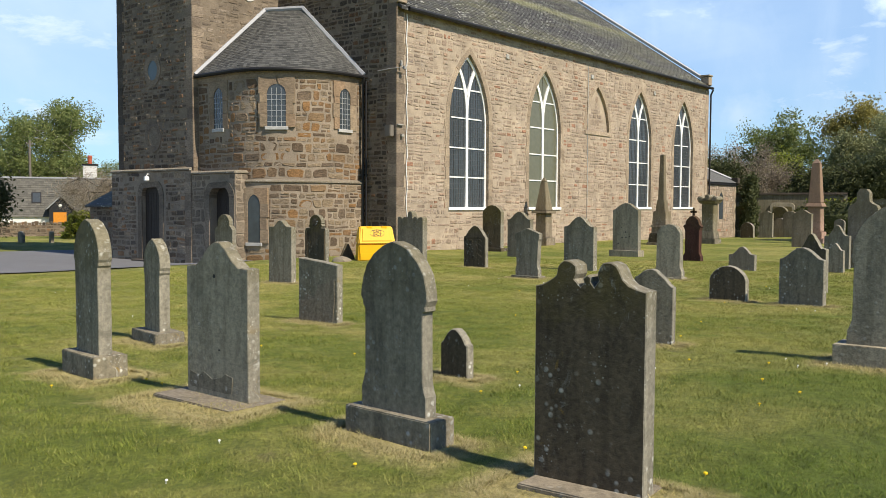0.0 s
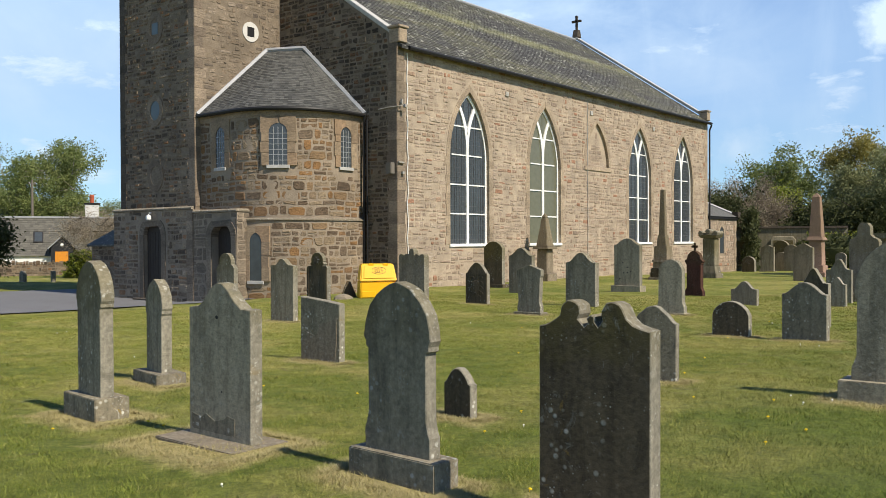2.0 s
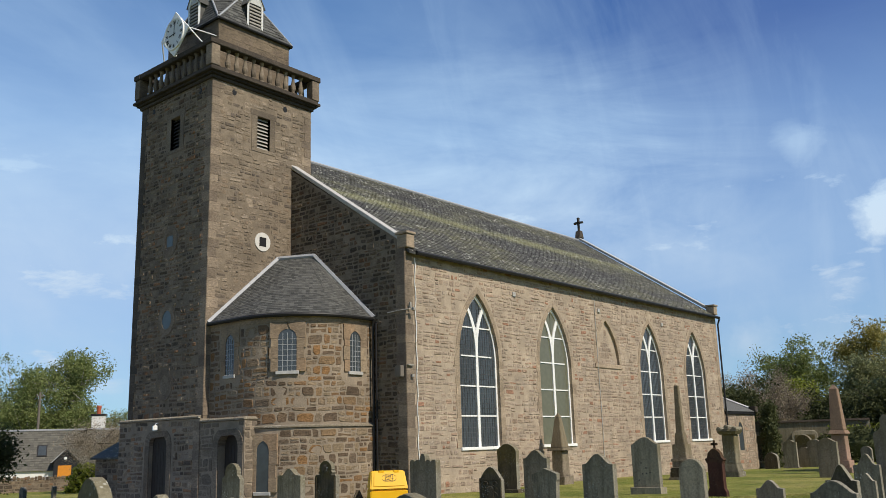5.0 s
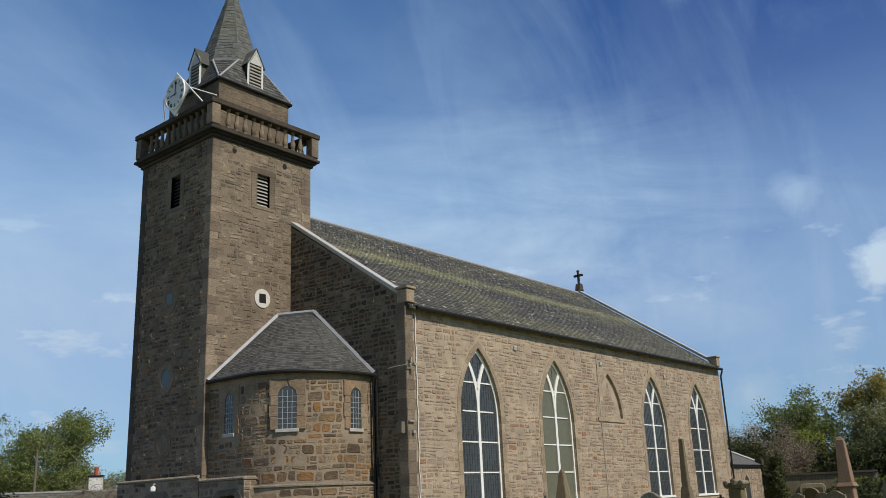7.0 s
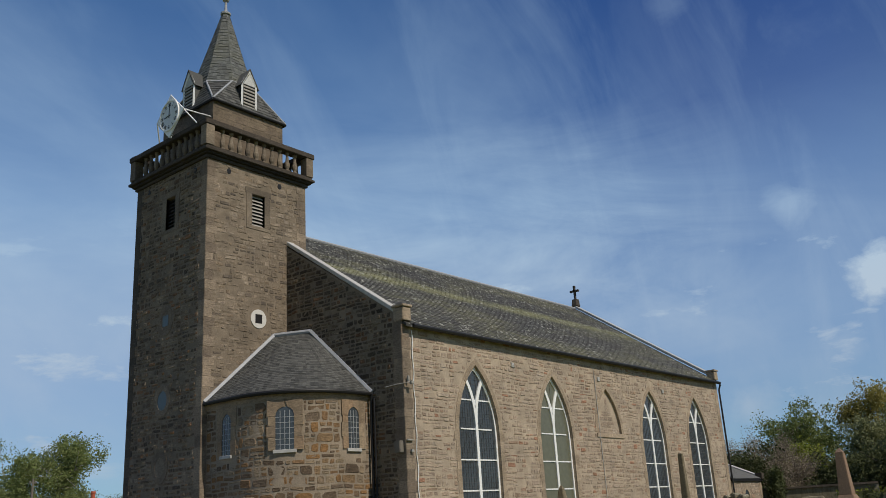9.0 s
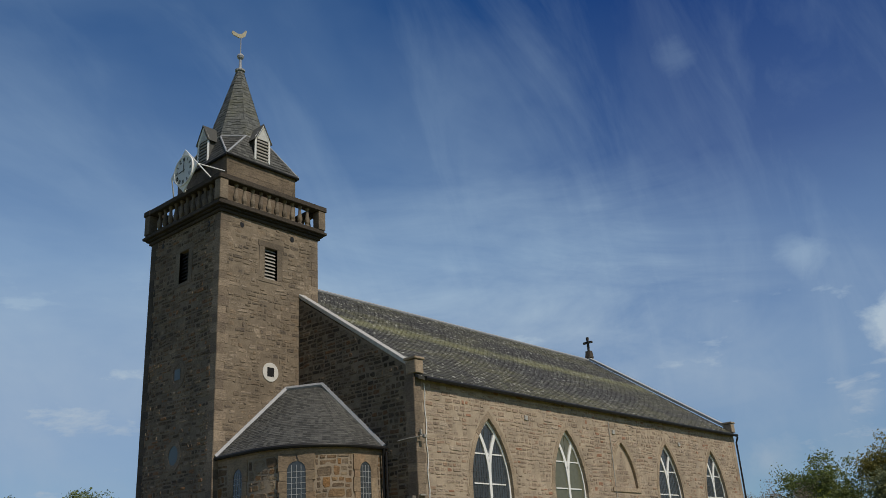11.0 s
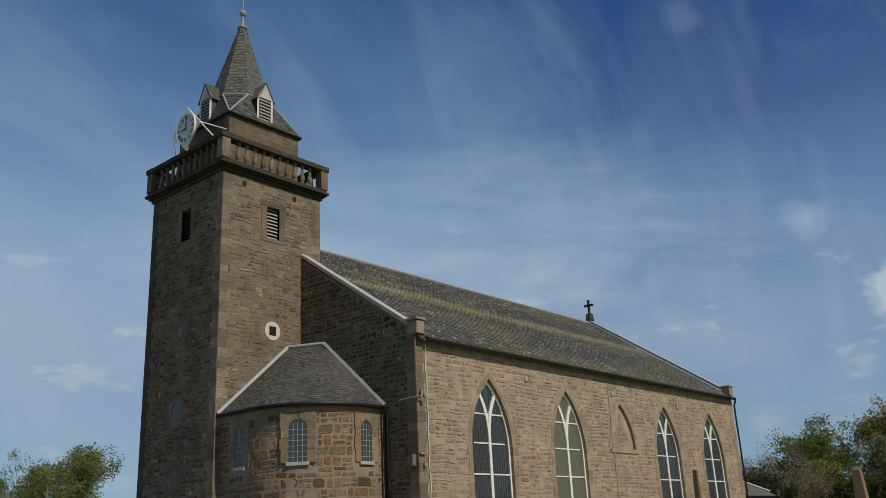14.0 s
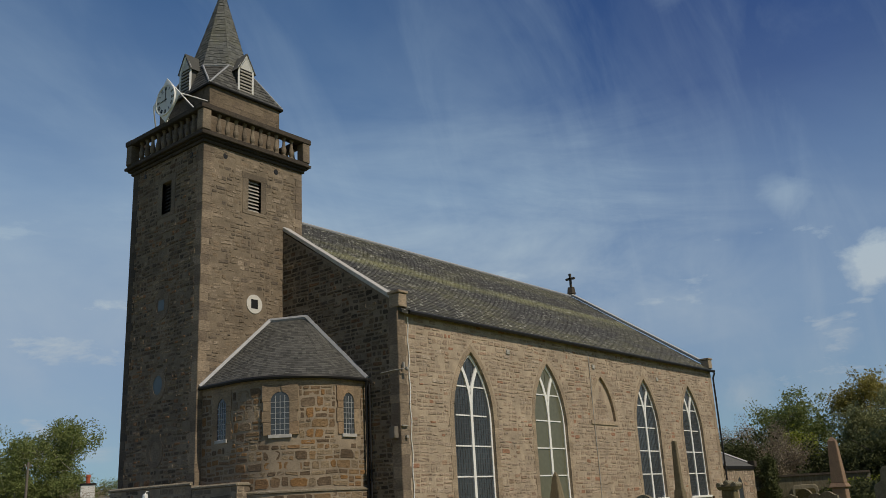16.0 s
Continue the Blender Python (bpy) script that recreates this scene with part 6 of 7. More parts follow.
knop = [(-0.052, 1.125), (-0.03, 1.15), (-0.035, 1.172), (-0.012, 1.192), (0.012, 1.18), (0.012, 1.155), (0.03, 1.125)]
tail = [(0.20, 1.175), (0.235, 1.145), (0.28, 1.125), (0.3375, 1.115)]
grave((-19.05, -18.99), 3, SC_W, 1.27, SC_T, sc_head + scroll_a + knop + scroll_b + tail, M_BLACKENED, "blackened headstone with scrolled head and pale lichen", slab=(0.67, 0.32, 0.02), seed=7, bevel=0.006)
grave((-17.0, -16.39), -8, 0.36, 0.45, 0.09, top_shoulder(0.36, 0.45, 0.30, 0.02, bow=0.5), M_BLACKENED, "small rough weathered stone sunk in dry grass", seed=8, bevel=0.010)
# leaning slab with a flaked lower face
g = grave((-15.08, -12.43), 0, 0.79, 0.86, 0.11, [(-0.395, 0.885), (-0.1, 0.865), (0.1, 0.85), (0.395, 0.81)], M_LICHEN, "broken grey slab with flaked brown face", seed=9, bevel=0.012)
part("flaked_face", prism(bmesh.new(), worn([(-0.30, 0.02), (0.05, -0.0), (0.38, 0.03), (0.37, 0.28), (0.25, 0.30), (0.26, 0.40), (0.10, 0.36), (0.02, 0.42), (-0.02, 0.52), (-0.20, 0.56), (-0.33, 0.62), (-0.345, 0.3)], random.Random(4), 0.012), -0.056, -0.062, lambda p, q, d: (d, p, q)), M_BROWNSTONE, g)
grave((-14.0, -16.87), 4, 0.56, 0.84, 0.10, top_shoulder(0.56, 0.86, 0.66, 0.03, bow=0.55), M_LICHEN, "grey lichen-spotted round headed headstone", seed=10, bevel=0.008)
# the big stone at the lawn's sunny side
grave((-14.10, -19.58), 2, 0.96, 1.62, 0.2, top_point(1.0, 1.62, 1.10, 12), M_PALE, "large streaked headstone with pointed head on a plinth", waist=(1.10, 0.03), feet=0.05, plinth=(1.26, 0.42, 0.22), seed=11)
# behind them
grave((-8.90, -15.80), 0, 0.63, 0.59, 0.14, top_segment(0.63, 0.59, 0.36), M_BLACKENED, "low dark rounded stone in the lawn", seed=12, bevel=0.010)
grave((-9.00, -17.03), -8, 0.72, 0.93, 0.12, top_shoulder(0.72, 0.93, 0.74, 0.03, bow=0.7), M_LICHEN, "broad grey headstone with a gently curved head", seed=13, bevel=0.008)
grave((-6.34, -16.38), -4, 0.56, 1.08, 0.14, top_shoulder(0.56, 1.08, 0.80, 0.12), M_BLACKENED, "dark headstone with scrolled shoulders", seed=14)
grave((-0.76, -15.28), 0, 0.40, 0.70, 0.14, top_shoulder(0.40, 0.70, 0.52, 0.1), M_GREY, "small grey shouldered headstone", seed=15)
grave((-1.60, -13.30), 0, 0.66, 0.60, 0.15, top_shoulder(0.66, 0.60, 0.40, 0.12, bow=0.8), M_BROWNSTONE, "low brown headstone with a curved head", seed=16)
grave((-11.14, -6.94), 3, 0.70, 1.34, 0.14, top_shoulder(0.70, 1.34, 1.20, 0.16), M_GREY, "dark grey shouldered headstone standing alone", seed=17)
grave((0.60, -14.95), 0, 0.62, 1.12, 0.16, top_shoulder(0.62, 1.12, 0.84, 0.14, bow=0.9), M_LICHEN, "grey scrolled headstone with a worn lichened edge", seed=44)
tomb = thing("table_tomb", (4.9, -15.45, ground_z(4.9, -15.45)), 0, "brown stone table tomb with a moulded top slab", "tomb")
part("tomb_chest", boxed(-0.45, 0.45, -0.75, 0.75, -0.1, 1.62, bevel=0.015), M_BROWNSTONE, tomb)
part("tomb_top", boxed(-0.58, 0.58, -0.9, 0.9, 1.62, 1.80, bevel=0.03), M_LICHEN, tomb)
chest = thing("carved_stone", (11.9, -4.6, ground_z(11.9, -4.6)), 0, "low dark carved stone beside the tall pillar", "gravestone")
part("carved_body", boxed(-0.2, 0.2, -0.42, 0.42, -0.1, 0.5, bevel=0.04), M_BLACKENED, chest)
part("carved_foot", boxed(-0.26, 0.26, -0.5, 0.5, -0.1, 0.1, bevel=0.02), M_BROWNSTONE, chest)
# framed stone with round knob
g = grave((-6.78, -3.24), 2, 0.80, 1.42, 0.14, [(-0.40, 1.02), (-0.36, 1.06), (-0.22, 1.06), (-0.27, 1.12), (-0.22, 1.17)] + [(0.24 * -math.cos(a), 1.20 + 0.23 * math.sin(a)) for a in [math.pi * k / 10 for k in range(11)]] + [(0.22, 1.17), (0.27, 1.12), (0.22, 1.06), (0.36, 1.06), (0.40, 1.02)], M_BLACKENED, "dark carved headstone with rounded knob head", seed=18)
for a, b in ((-0.39, -0.31), (0.31, 0.39)):
    part("side_border", boxed(-0.10, -0.068, a, b, 0.0, 1.0, bevel=0.01), M_BLACKENED, g)
part("rosette", lathe(bmesh.new(), [(0.02, 0), (0.10, 0.01), (0.12, 0.025), (0.05, 0.035)], 12), M_BLACKENED, g).matrix_basis = pose(-0.068, 0, 1.22, 0, -90, 0)
g = grave((-7.69, -0.30), 2, 0.80, 1.44, 0.15, [(-0.40, 1.0), (-0.34, 1.06), (-0.26, 1.12)] + [(0.27 * -math.cos(a), 1.18 + 0.26 * math.sin(a)) for a in [math.pi * k / 10 for k in range(11)]] + [(0.26, 1.12), (0.34, 1.06), (0.40, 1.0)], M_LICHEN, "grey lichened headstone with round head by the porch", seed=19)
grave((-4.79, -5.02), 0, 0.96, 1.52, 0.2, top_lobes(0.96, 1.52, 1.22, 5), M_BROWNSTONE, "tall fluted dark headstone with scalloped head", seed=20)
# carved stone with ornament
g = grave((-4.74, -7.26), 2, 0.70, 1.12, 0.13, top_shoulder(0.70, 1.12, 0.80, 0.02, bow=0.5), M_BLACKENED, "dark old headstone carved with scrollwork", seed=21)
for s in (-1, 1):
    for z in (0.28, 0.42, 0.56, 0.70):
        bm = bmesh.new()
        tube(bm, [(-0.07, s * (0.14 + 0.075 * math.cos(a)), z + 0.06 * math.sin(a)) for a in [k * math.pi / 4 for k in range(7)]], 0.018, 5)
        part("carved_scroll", bm, M_BLACKENED, g)
    part("raised_edge", boxed(-0.082, -0.06, s * 0.32 - 0.025, s * 0.32 + 0.025, 0.02, 0.8, bevel=0.006), M_BLACKENED, g)
part("raised_band", boxed(-0.084, -0.06, -0.34, 0.34, 0.79, 0.84, bevel=0.006), M_BLACKENED, g)
part("carved_shield", prism(bmesh.new(), [(-0.1, 0.36), (0.0, 0.28), (0.1, 0.36), (0.1, 0.58), (0.04, 0.64), (-0.04, 0.64), (-0.1, 0.58)], -0.06, -0.09, lambda u, v, d: (d, u, v), 0.008), M_BLACKENED, g)
grave((3.20, -2.01), 0, 0.84, 1.72, 0.2, top_segment(0.84, 1.72, 1.46), M_BLACKENED, "tall dark speckled headstone near the church wall", plinth=(1.1, 0.5, 0.12), seed=22)
grave((0.58, -5.04), 0, 0.92, 1.48, 0.18, top_shoulder(0.92, 1.48, 1.22, 0.06, bow=0.8), M_BROWNSTONE, "brown headstone with curved head", seed=23)
grave((-6.76, -10.30), 0, 0.56, 1.12, 0.14, top_ledge(0.66, 1.12, 1.00), M_GREY, "grey headstone with a pedimented cap", feet=0.03, plinth=(0.74, 0.30, 0.05), seed=24)
grave((-3.60, -9.79), 0, 0.88, 1.36, 0.19, top_shoulder(0.88, 1.36, 1.10, 0.06, bow=0.9), M_GREY, "broad grey headstone streaked with soot", seed=25)
g = grave((2.66, -7.84), 0, 0.92, 1.75, 0.2, top_shoulder(0.92, 1.75, 1.52, 0.03, bow=0.6), M_PALE, "tall smooth grey headstone with fixing holes", plinth=(1.06, 0.42, 0.2), seed=26)
# Black squares on the face paint the dark of the holes.
for u, z in ((0.14, 0.95), (-0.02, 0.80), (0.11, 0.62), (-0.15, 0.66), (0.25, 0.42), (-0.03, 0.63)):
    part("fixing_hole", boxed(-0.105, -0.1, u - 0.02, u + 0.02, z - 0.02, z + 0.02), M_BLACK, g)
grave((-5.42, -13.11), 2, 0.54, 1.22, 0.18, top_round(0.54, 1.22), M_PALE, "pale round headed headstone with flared foot", feet=0.04, plinth=(0.7, 0.3, 0.06), seed=27)
# rust-brown monument with cross finial
g = grave((1.74, -10.54), 0, 0.44, 1.30, 0.2, [(-0.29, 1.02), (-0.26, 1.06), (-0.22, 1.08), (-0.18, 1.22), (-0.09, 1.31), (0, 1.35), (0.09, 1.31), (0.18, 1.22), (0.22, 1.08), (0.26, 1.06), (0.29, 1.02)], M_RUST, "rust brown pinnacled monument with small cross", waist=(1.02, 0.05), feet=0.06, seed=28)
bm = boxed(-0.03, 0.03, -0.03, 0.03, 1.32, 1.58, bevel=0.008)
box(bm, -0.03, 0.03, -0.10, 0.10, 1.43, 1.50, 0.008)
part("cross_finial", bm, M_RUST, g)


def column_monument(name, at, tiers, material, label, category="monument", pyramid=None):
    """Square tiers (half width, bottom, top, half width at top) one over another."""
    x, y = at
    g = thing(name, (x, y, ground_z(x, y)), 0, label, category)
    for nm, h0, z0, z1, h1 in tiers:
        h0, h1 = h0 * 0.74, h1 * 0.74
        bm = bmesh.new()
        a = [bm.verts.new((sx * h0, sy * h0, z0)) for sx, sy in ((-1, -1), (1, -1), (1, 1), (-1, 1))]
        b = [bm.verts.new((sx * h1, sy * h1, z1)) for sx, sy in ((-1, -1), (1, -1), (1, 1), (-1, 1))]
        bm.faces.new(a[::-1])
        bm.faces.new(b)
        for k in range(4):
            bm.faces.new((a[k], a[(k + 1) % 4], b[(k + 1) % 4], b[k]))
        bmesh.ops.bevel(bm, geom=bm.edges[:], offset=min(0.02, h1 * 0.3), segments=2, affect="EDGES")
        part(nm, bm, material, g)
    return g


column_monument("obelisk", (8.32, -0.95), [("plinth", 0.50, -0.2, 0.35, 0.50), ("pedestal", 0.36, 0.35, 1.38, 0.33), ("cap", 0.54, 1.38, 1.50, 0.50), ("shaft", 0.38, 1.50, 2.75, 0.14), ("tip", 0.14, 2.75, 2.92, 0.03)], M_BROWNSTONE, "weathered brown obelisk against the church wall", "obelisk")
column_monument("pillar_monument", (13.15, -4.10), [("plinth", 0.62, -0.2, 0.28, 0.60), ("step", 0.48, 0.28, 0.72, 0.46), ("pedestal", 0.44, 0.85, 1.45, 0.40), ("neck", 0.30, 1.45, 1.95, 0.24), ("shaft", 0.20, 1.95, 3.98, 0.125), ("step_cap", 0.52, 0.72, 0.85, 0.50)], M_BROWNSTONE, "tall slender stone pillar on a stepped pedestal")
g = column_monument("pedestal_monument", (14.40, -5.80), [("plinth", 0.54, -0.2, 0.22, 0.54), ("base", 0.46, 0.22, 0.55, 0.40), ("die", 0.36, 0.55, 1.78, 0.36), ("cornice", 0.46, 1.78, 1.92, 0.58), ("top", 0.50, 1.92, 2.02, 0.40)], M_LICHEN, "lichened stone pedestal with scrolled cornice")
for s in (-1, 0, 1):
    part("cap_scroll", lathe(bmesh.new(), [(0.05, -0.36), (0.11, -0.35), (0.11, 0.35), (0.05, 0.36)], 10), M_LICHEN, g).matrix_basis = pose(0, s * 0.34, 2.08 if s == 0 else 2.0, 0, 90, 0)
column_monument("granite_obelisk", (17.10, -9.55), [("kerb", 0.66, -0.2, 0.22, 0.66), ("plinth", 0.50, 0.22, 0.52, 0.50), ("die", 0.40, 0.52, 1.62, 0.36), ("cornice", 0.50, 1.62, 1.80, 0.40), ("shaft", 0.36, 1.80, 3.55, 0.22), ("tip", 0.22, 3.55, 3.74, 0.02)], M_GRANITE, "polished red granite obelisk on a pedestal", "obelisk")
grave((13.0, -10.25), 0, 0.76, 1.5, 0.22, top_shoulder(0.76, 1.5, 1.34, 0.05, bow=0.7), M_BROWNSTONE, "brown lichened headstone by the obelisk", seed=30)
grave((25.4, -5.8), 0, 0.72, 1.42, 0.2, top_segment(0.72, 1.42, 1.22), M_BROWNSTONE, "brown curved headstone far along the lawn", seed=31)
grave((26.5, -4.9), 0, 0.66, 1.05, 0.2, top_segment(0.66, 1.05, 0.85), M_BROWNSTONE, "low brown headstone far along the lawn", seed=32)
grave((24.3, -4.9), 0, 0.70, 1.46, 0.18, top_shoulder(0.70, 1.46, 1.34, 0.06), M_GREY, "grey slate headstone far along the lawn", plinth=(0.85, 0.4, 0.06), seed=33)
grave((26.0, -3.25), 0, 0.72, 0.86, 0.3, top_segment(0.72, 0.86, 0.6), M_BLACKENED, "low dark carved stone near the vestry", seed=34)
grave((28.6, -4.2), 0, 0.9, 1.75, 0.3, top_point(0.9, 1.75, 1.3), M_BLACKENED, "dark gabled headstone before the boundary wall", seed=35)
grave((22.2, -9.2), 0, 0.5, 1.02, 0.2, top_segment(0.5, 1.02, 0.85), M_GREY, "small grey rounded headstone", seed=36)
grave((23.2, -10.0), 0, 0.5, 1.08, 0.2, top_segment(0.5, 1.08, 0.9), M_GREY, "small grey rounded headstone", seed=37)
g = grave((1.30, -15.40), 0, 0.72, 1.90, 0.3, [(-0.36, 1.55), (-0.33, 1.62), (-0.22, 1.68), (-0.16, 1.74), (-0.15, 1.95), (-0.08, 2.05), (0.08, 2.05), (0.15, 1.95), (0.16, 1.74), (0.22, 1.68), (0.33, 1.62), (0.36, 1.55)], M_BROWNSTONE, "tall brown gabled headstone with block finial", plinth=(0.9, 0.6, 0.2), seed=38)
grave((-0.01, 29.3), 0, 0.5, 0.66, 0.2, top_point(0.5, 0.66, 0.4), M_GREY, "small stone on the far grass beyond the drive", seed=39)
grave((1.12, 28.0), 0, 0.22, 0.66, 0.2, top_segment(0.22, 0.66, 0.6), M_GREY, "narrow marker stone on the far grass", seed=40)
grave((-19.75, -10.30), -4, 0.62, 0.95, 0.15, top_round(0.62, 0.95), M_PALE, "pale headstone at the lawn's edge", seed=41)
grave((-16.4, -11.75), 30, 0.26, 0.55, 0.12, top_segment(0.26, 0.55, 0.4), M_BROWNSTONE, "broken orange brown fragment behind a headstone", seed=42, lean=12)

# ---- grit bin ----
bin_ = thing("grit_bin", (-3.95, -2.75, ground_z(-3.95, -2.75) - 0.01), -36, "bright yellow plastic grit bin with hinged lid", "grit bin")


def hull(bm, lower, upper, bevel):
    a = [bm.verts.new(p) for p in lower]
    b = [bm.verts.new(p) for p in upper]
    fs = [bm.faces.new(a[::-1]), bm.faces.new(b)]
    for k in range(4):
        fs.append(bm.faces.new((a[k], a[(k + 1) % 4], b[(k + 1) % 4], b[k])))
    bmesh.ops.recalc_face_normals(bm, faces=fs)
    bmesh.ops.bevel(bm, geom=list({e for f in fs for e in f.edges}), offset=bevel, segments=3, affect="EDGES")
    return bm


part("bin_body", hull(bmesh.new(), [(-0.58, -0.38, 0), (0.58, -0.38, 0), (0.56, 0.38, 0), (-0.56, 0.38, 0)], [(-0.56, -0.36, 0.52), (0.56, -0.36, 0.52), (0.54, 0.36, 0.56), (-0.54, 0.36, 0.56)], 0.035), M_YELLOW, bin_)
lid = part("bin_lid", hull(bmesh.new(), [(-0.57, -0.39, 0.53), (0.57, -0.39, 0.53), (0.55, 0.39, 0.56), (-0.55, 0.39, 0.56)], [(-0.50, -0.16, 1.06), (0.50, -0.16, 1.06), (0.48, 0.30, 1.06), (-0.48, 0.30, 1.06)], 0.03), M_YELLOW, bin_)
nrm = Vector((0, -0.53, 0.23)).normalized()


def on_lid(u, v, d):
    base = Vector((0, -0.39 + 0.23 * (v - 0.53) / 0.53, v))
    p = base + nrm * d
    return (u, p.y, p.z)


part("lid_panel", prism(bmesh.new(), [(-0.46, 0.62), (0.46, 0.62), (0.42, 1.0), (-0.42, 1.0)], 0.0, 0.022, on_lid, 0.01), M_YELLOW, bin_)
part("lower_panel", prism(bmesh.new(), [(-0.52, 0.05), (-0.1, 0.05), (-0.1, 0.24), (-0.52, 0.24)], 0.0, 0.02, lambda u, v, d: (u, -0.375 - d, v), 0.008), M_YELLOW, bin_)
for s in (-0.2, 0.25):
    part("hinge", boxed(s - 0.08, s + 0.08, -0.19, -0.13, 1.0, 1.075, bevel=0.01), M_YELLOW, bin_)


def lettering(txt, size, parent, m):
    cu = bpy.data.curves.new("lettering", "FONT")
    cu.body, cu.size, cu.align_x, cu.align_y, cu.extrude = txt, size, "CENTER", "CENTER", 0.003
    tmp = bpy.data.objects.new("lettering", cu)
    scene.collection.objects.link(tmp)
    me = bpy.data.meshes.new_from_object(tmp.evaluated_get(bpy.context.evaluated_depsgraph_get()))
    bpy.data.objects.remove(tmp)
    me.materials.clear()
    me.materials.append(M_BLACK)
    return share("lettering", me, parent, m)


tilt = math.degrees(math.atan2(0.53, 0.23))
p1, p2 = on_lid(0.02, 0.895, 0.026), on_lid(0.02, 0.805, 0.026)
lettering("GRIT", 0.12, bin_, pose(*p1, tilt, 0, 0))
lettering("SALT", 0.12, bin_, pose(*p2, tilt, 0, 0))
bm = bmesh.new()
for k in range(24):
    a, b = 2 * math.pi * k / 24, 2 * math.pi * (k + 1) / 24
    if 0.15 < abs(math.sin((a + b) / 2)):
        prism(bm, [(0.02 + r * 1.0 * math.cos(t), 0.85 + r * 0.5 * math.sin(t)) for r, t in ((0.21, a), (0.21, b), (0.225, b), (0.225, a))], 0.022, 0.027, on_lid)
part("oval_mark", bm, M_BLACK, bin_)
rock = thing("rock", (-5.0, -2.4, ground_z(-5, -2.4)), 20, "tan broken stone lying by the wall", "stone")
bm = bmesh.new()
bmesh.ops.create_icosphere(bm, subdivisions=2, radius=0.3)
for v in bm.verts:
    v.co = Vector((v.co.x * 1.3, v.co.y, max(-0.05, v.co.z * 0.6))) * (1 + 0.3 * noise.noise(v.co * 3))
part("rock_body", bm, M_SLAB, rock)
sl = thing("leaning_slate", (-4.25, -1.85, ground_z(-4.25, -1.85)), -30, "dark pointed slate leaning beside the bin", "stone")
part("slate_body", prism(bmesh.new(), [(-0.28, 0), (0.25, 0), (0.05, 0.5), (-0.05, 0.52)], -0.03, 0.03, lambda u, v, d: (u, d + v * 0.1, v), 0.01), M_BLACKENED, sl)

# ---- vestry at the east end ----
vestry = thing("vestry", label="small sandstone vestry with hipped slate roof", category="vestry")
VX0, VX1, VY0, VY1, VZ = 28.02, 32.6, 0.0, 7.0, 2.95
part("vestry_wall", boxed(VX0, VX1, VY0, VY1, -1.0, VZ), M_MORTAR_LIGHT, vestry)
vw = vestry.children[0]
rects = courses(VX0, VX1, -0.7, VZ - 0.15, (0.18, 0.36), (0.3, 0.7), rng, clear_of([arch_gap(30.1, 0.35, 0.7, 1.9, 0.5, 0.25), rect_gap(VX1 - 0.35, 99, -9, 9)]), 0.03)
masonry(vw, rects, lambda u, v, d: (u, VY0 - d, v), rng, M_PINK, (30, 1), 120)
quoins("quoin", vw, lambda u, v, d: (VX1 - u, VY0 - d, v), lambda u, v, d: (VX1 + d, VY0 + u, v), -0.7, VZ - 0.1, M_DRESSED, rng, 0.35, 0.3)
w = thing("window")
w.parent = vestry
margin("surround", w, 30.1, 0.35, 0.7, 1.9, 0.5, lambda u, v, d: (u, VY0 - d, v), M_DRESSED, rng, 0.2, 0.03, 0.4)
part("pane", prism(bmesh.new(), arch_outline(30.1, 0.35, 0.7, 1.9, 0.5, 6), -0.02, 0.006, lambda u, v, d: (u, VY0 - d, v)), M_GLASS, w)
part("eaves_band", boxed(VX0, VX1 + 0.1, VY0 - 0.1, VY1, VZ - 0.12, VZ + 0.06, bevel=0.02), M_BLACK, vestry)
bm = bmesh.new()
vr = [(VX0, VY0 - 0.15, VZ + 0.06), (VX1 + 0.15, VY0 - 0.15, VZ + 0.06), (VX1 + 0.15, VY1, VZ + 0.06), (VX0, VY1, VZ + 0.06)]
rp = [(VX0, 3.0, VZ + 1.75), (VX1 - 2.2, 3.0, VZ + 1.75)]
quad(bm, vr[0], vr[1], rp[1], rp[0])
bm.faces.new([bm.verts.new(p) for p in (vr[1], vr[2], rp[1])])
quad(bm, vr[2], vr[3], rp[0], rp[1])
part("vestry_roof", bm, M_SLATE_BLUE, vestry)
for a, b in ((vr[1], rp[1]), (rp[0], rp[1]), (vr[0], rp[0])):
    bm = bmesh.new()
    tube(bm, [Vector(a) + Vector((0, 0, 0.04)), Vector(b) + Vector((0, 0, 0.04))], 0.09, 6)
    part("hip_flashing", bm, M_LEAD, vestry)
part("corner_block", boxed(VX1 - 0.25, VX1 + 0.2, VY0 - 0.2, VY0 + 0.25, VZ + 0.02, VZ + 0.4, bevel=0.03), M_DRESSED_DARK, vestry)

# boundary wall with old mural tombs, east side
ew = tagged(thing("wall_east", (33.6, -1.6, -0.35), -72), "old grey rubble boundary wall with mural tombs", "wall", kind="structure")
part("wall_body", boxed(-30, 4.6, 0, 0.6, -0.8, 2.6), M_GREY, ew)
part("wall_cope", boxed(-30, 4.8, -0.1, 0.7, 2.6, 2.75, bevel=0.03), M_DRESSED_DARK, ew)
for c in (-1.6, 1.0, 3.6):
    part("tomb_frame", prism(bmesh.new(), [(c - 0.75, 0.2), (c + 0.75, 0.2), (c + 0.75, 1.9), (c + 0.6, 2.1), (c - 0.6, 2.1), (c - 0.75, 1.9)], 0.0, -0.16, lambda u, v, d: (u, d, v), 0.03), M_PALE, ew)
    part("tomb_panel", prism(bmesh.new(), [(c - 0.58, 0.3), (c + 0.58, 0.3), (c + 0.58, 1.85), (c - 0.58, 1.85)], -0.15, -0.18, lambda u, v, d: (u, d, v)), M_BLACKENED, ew)
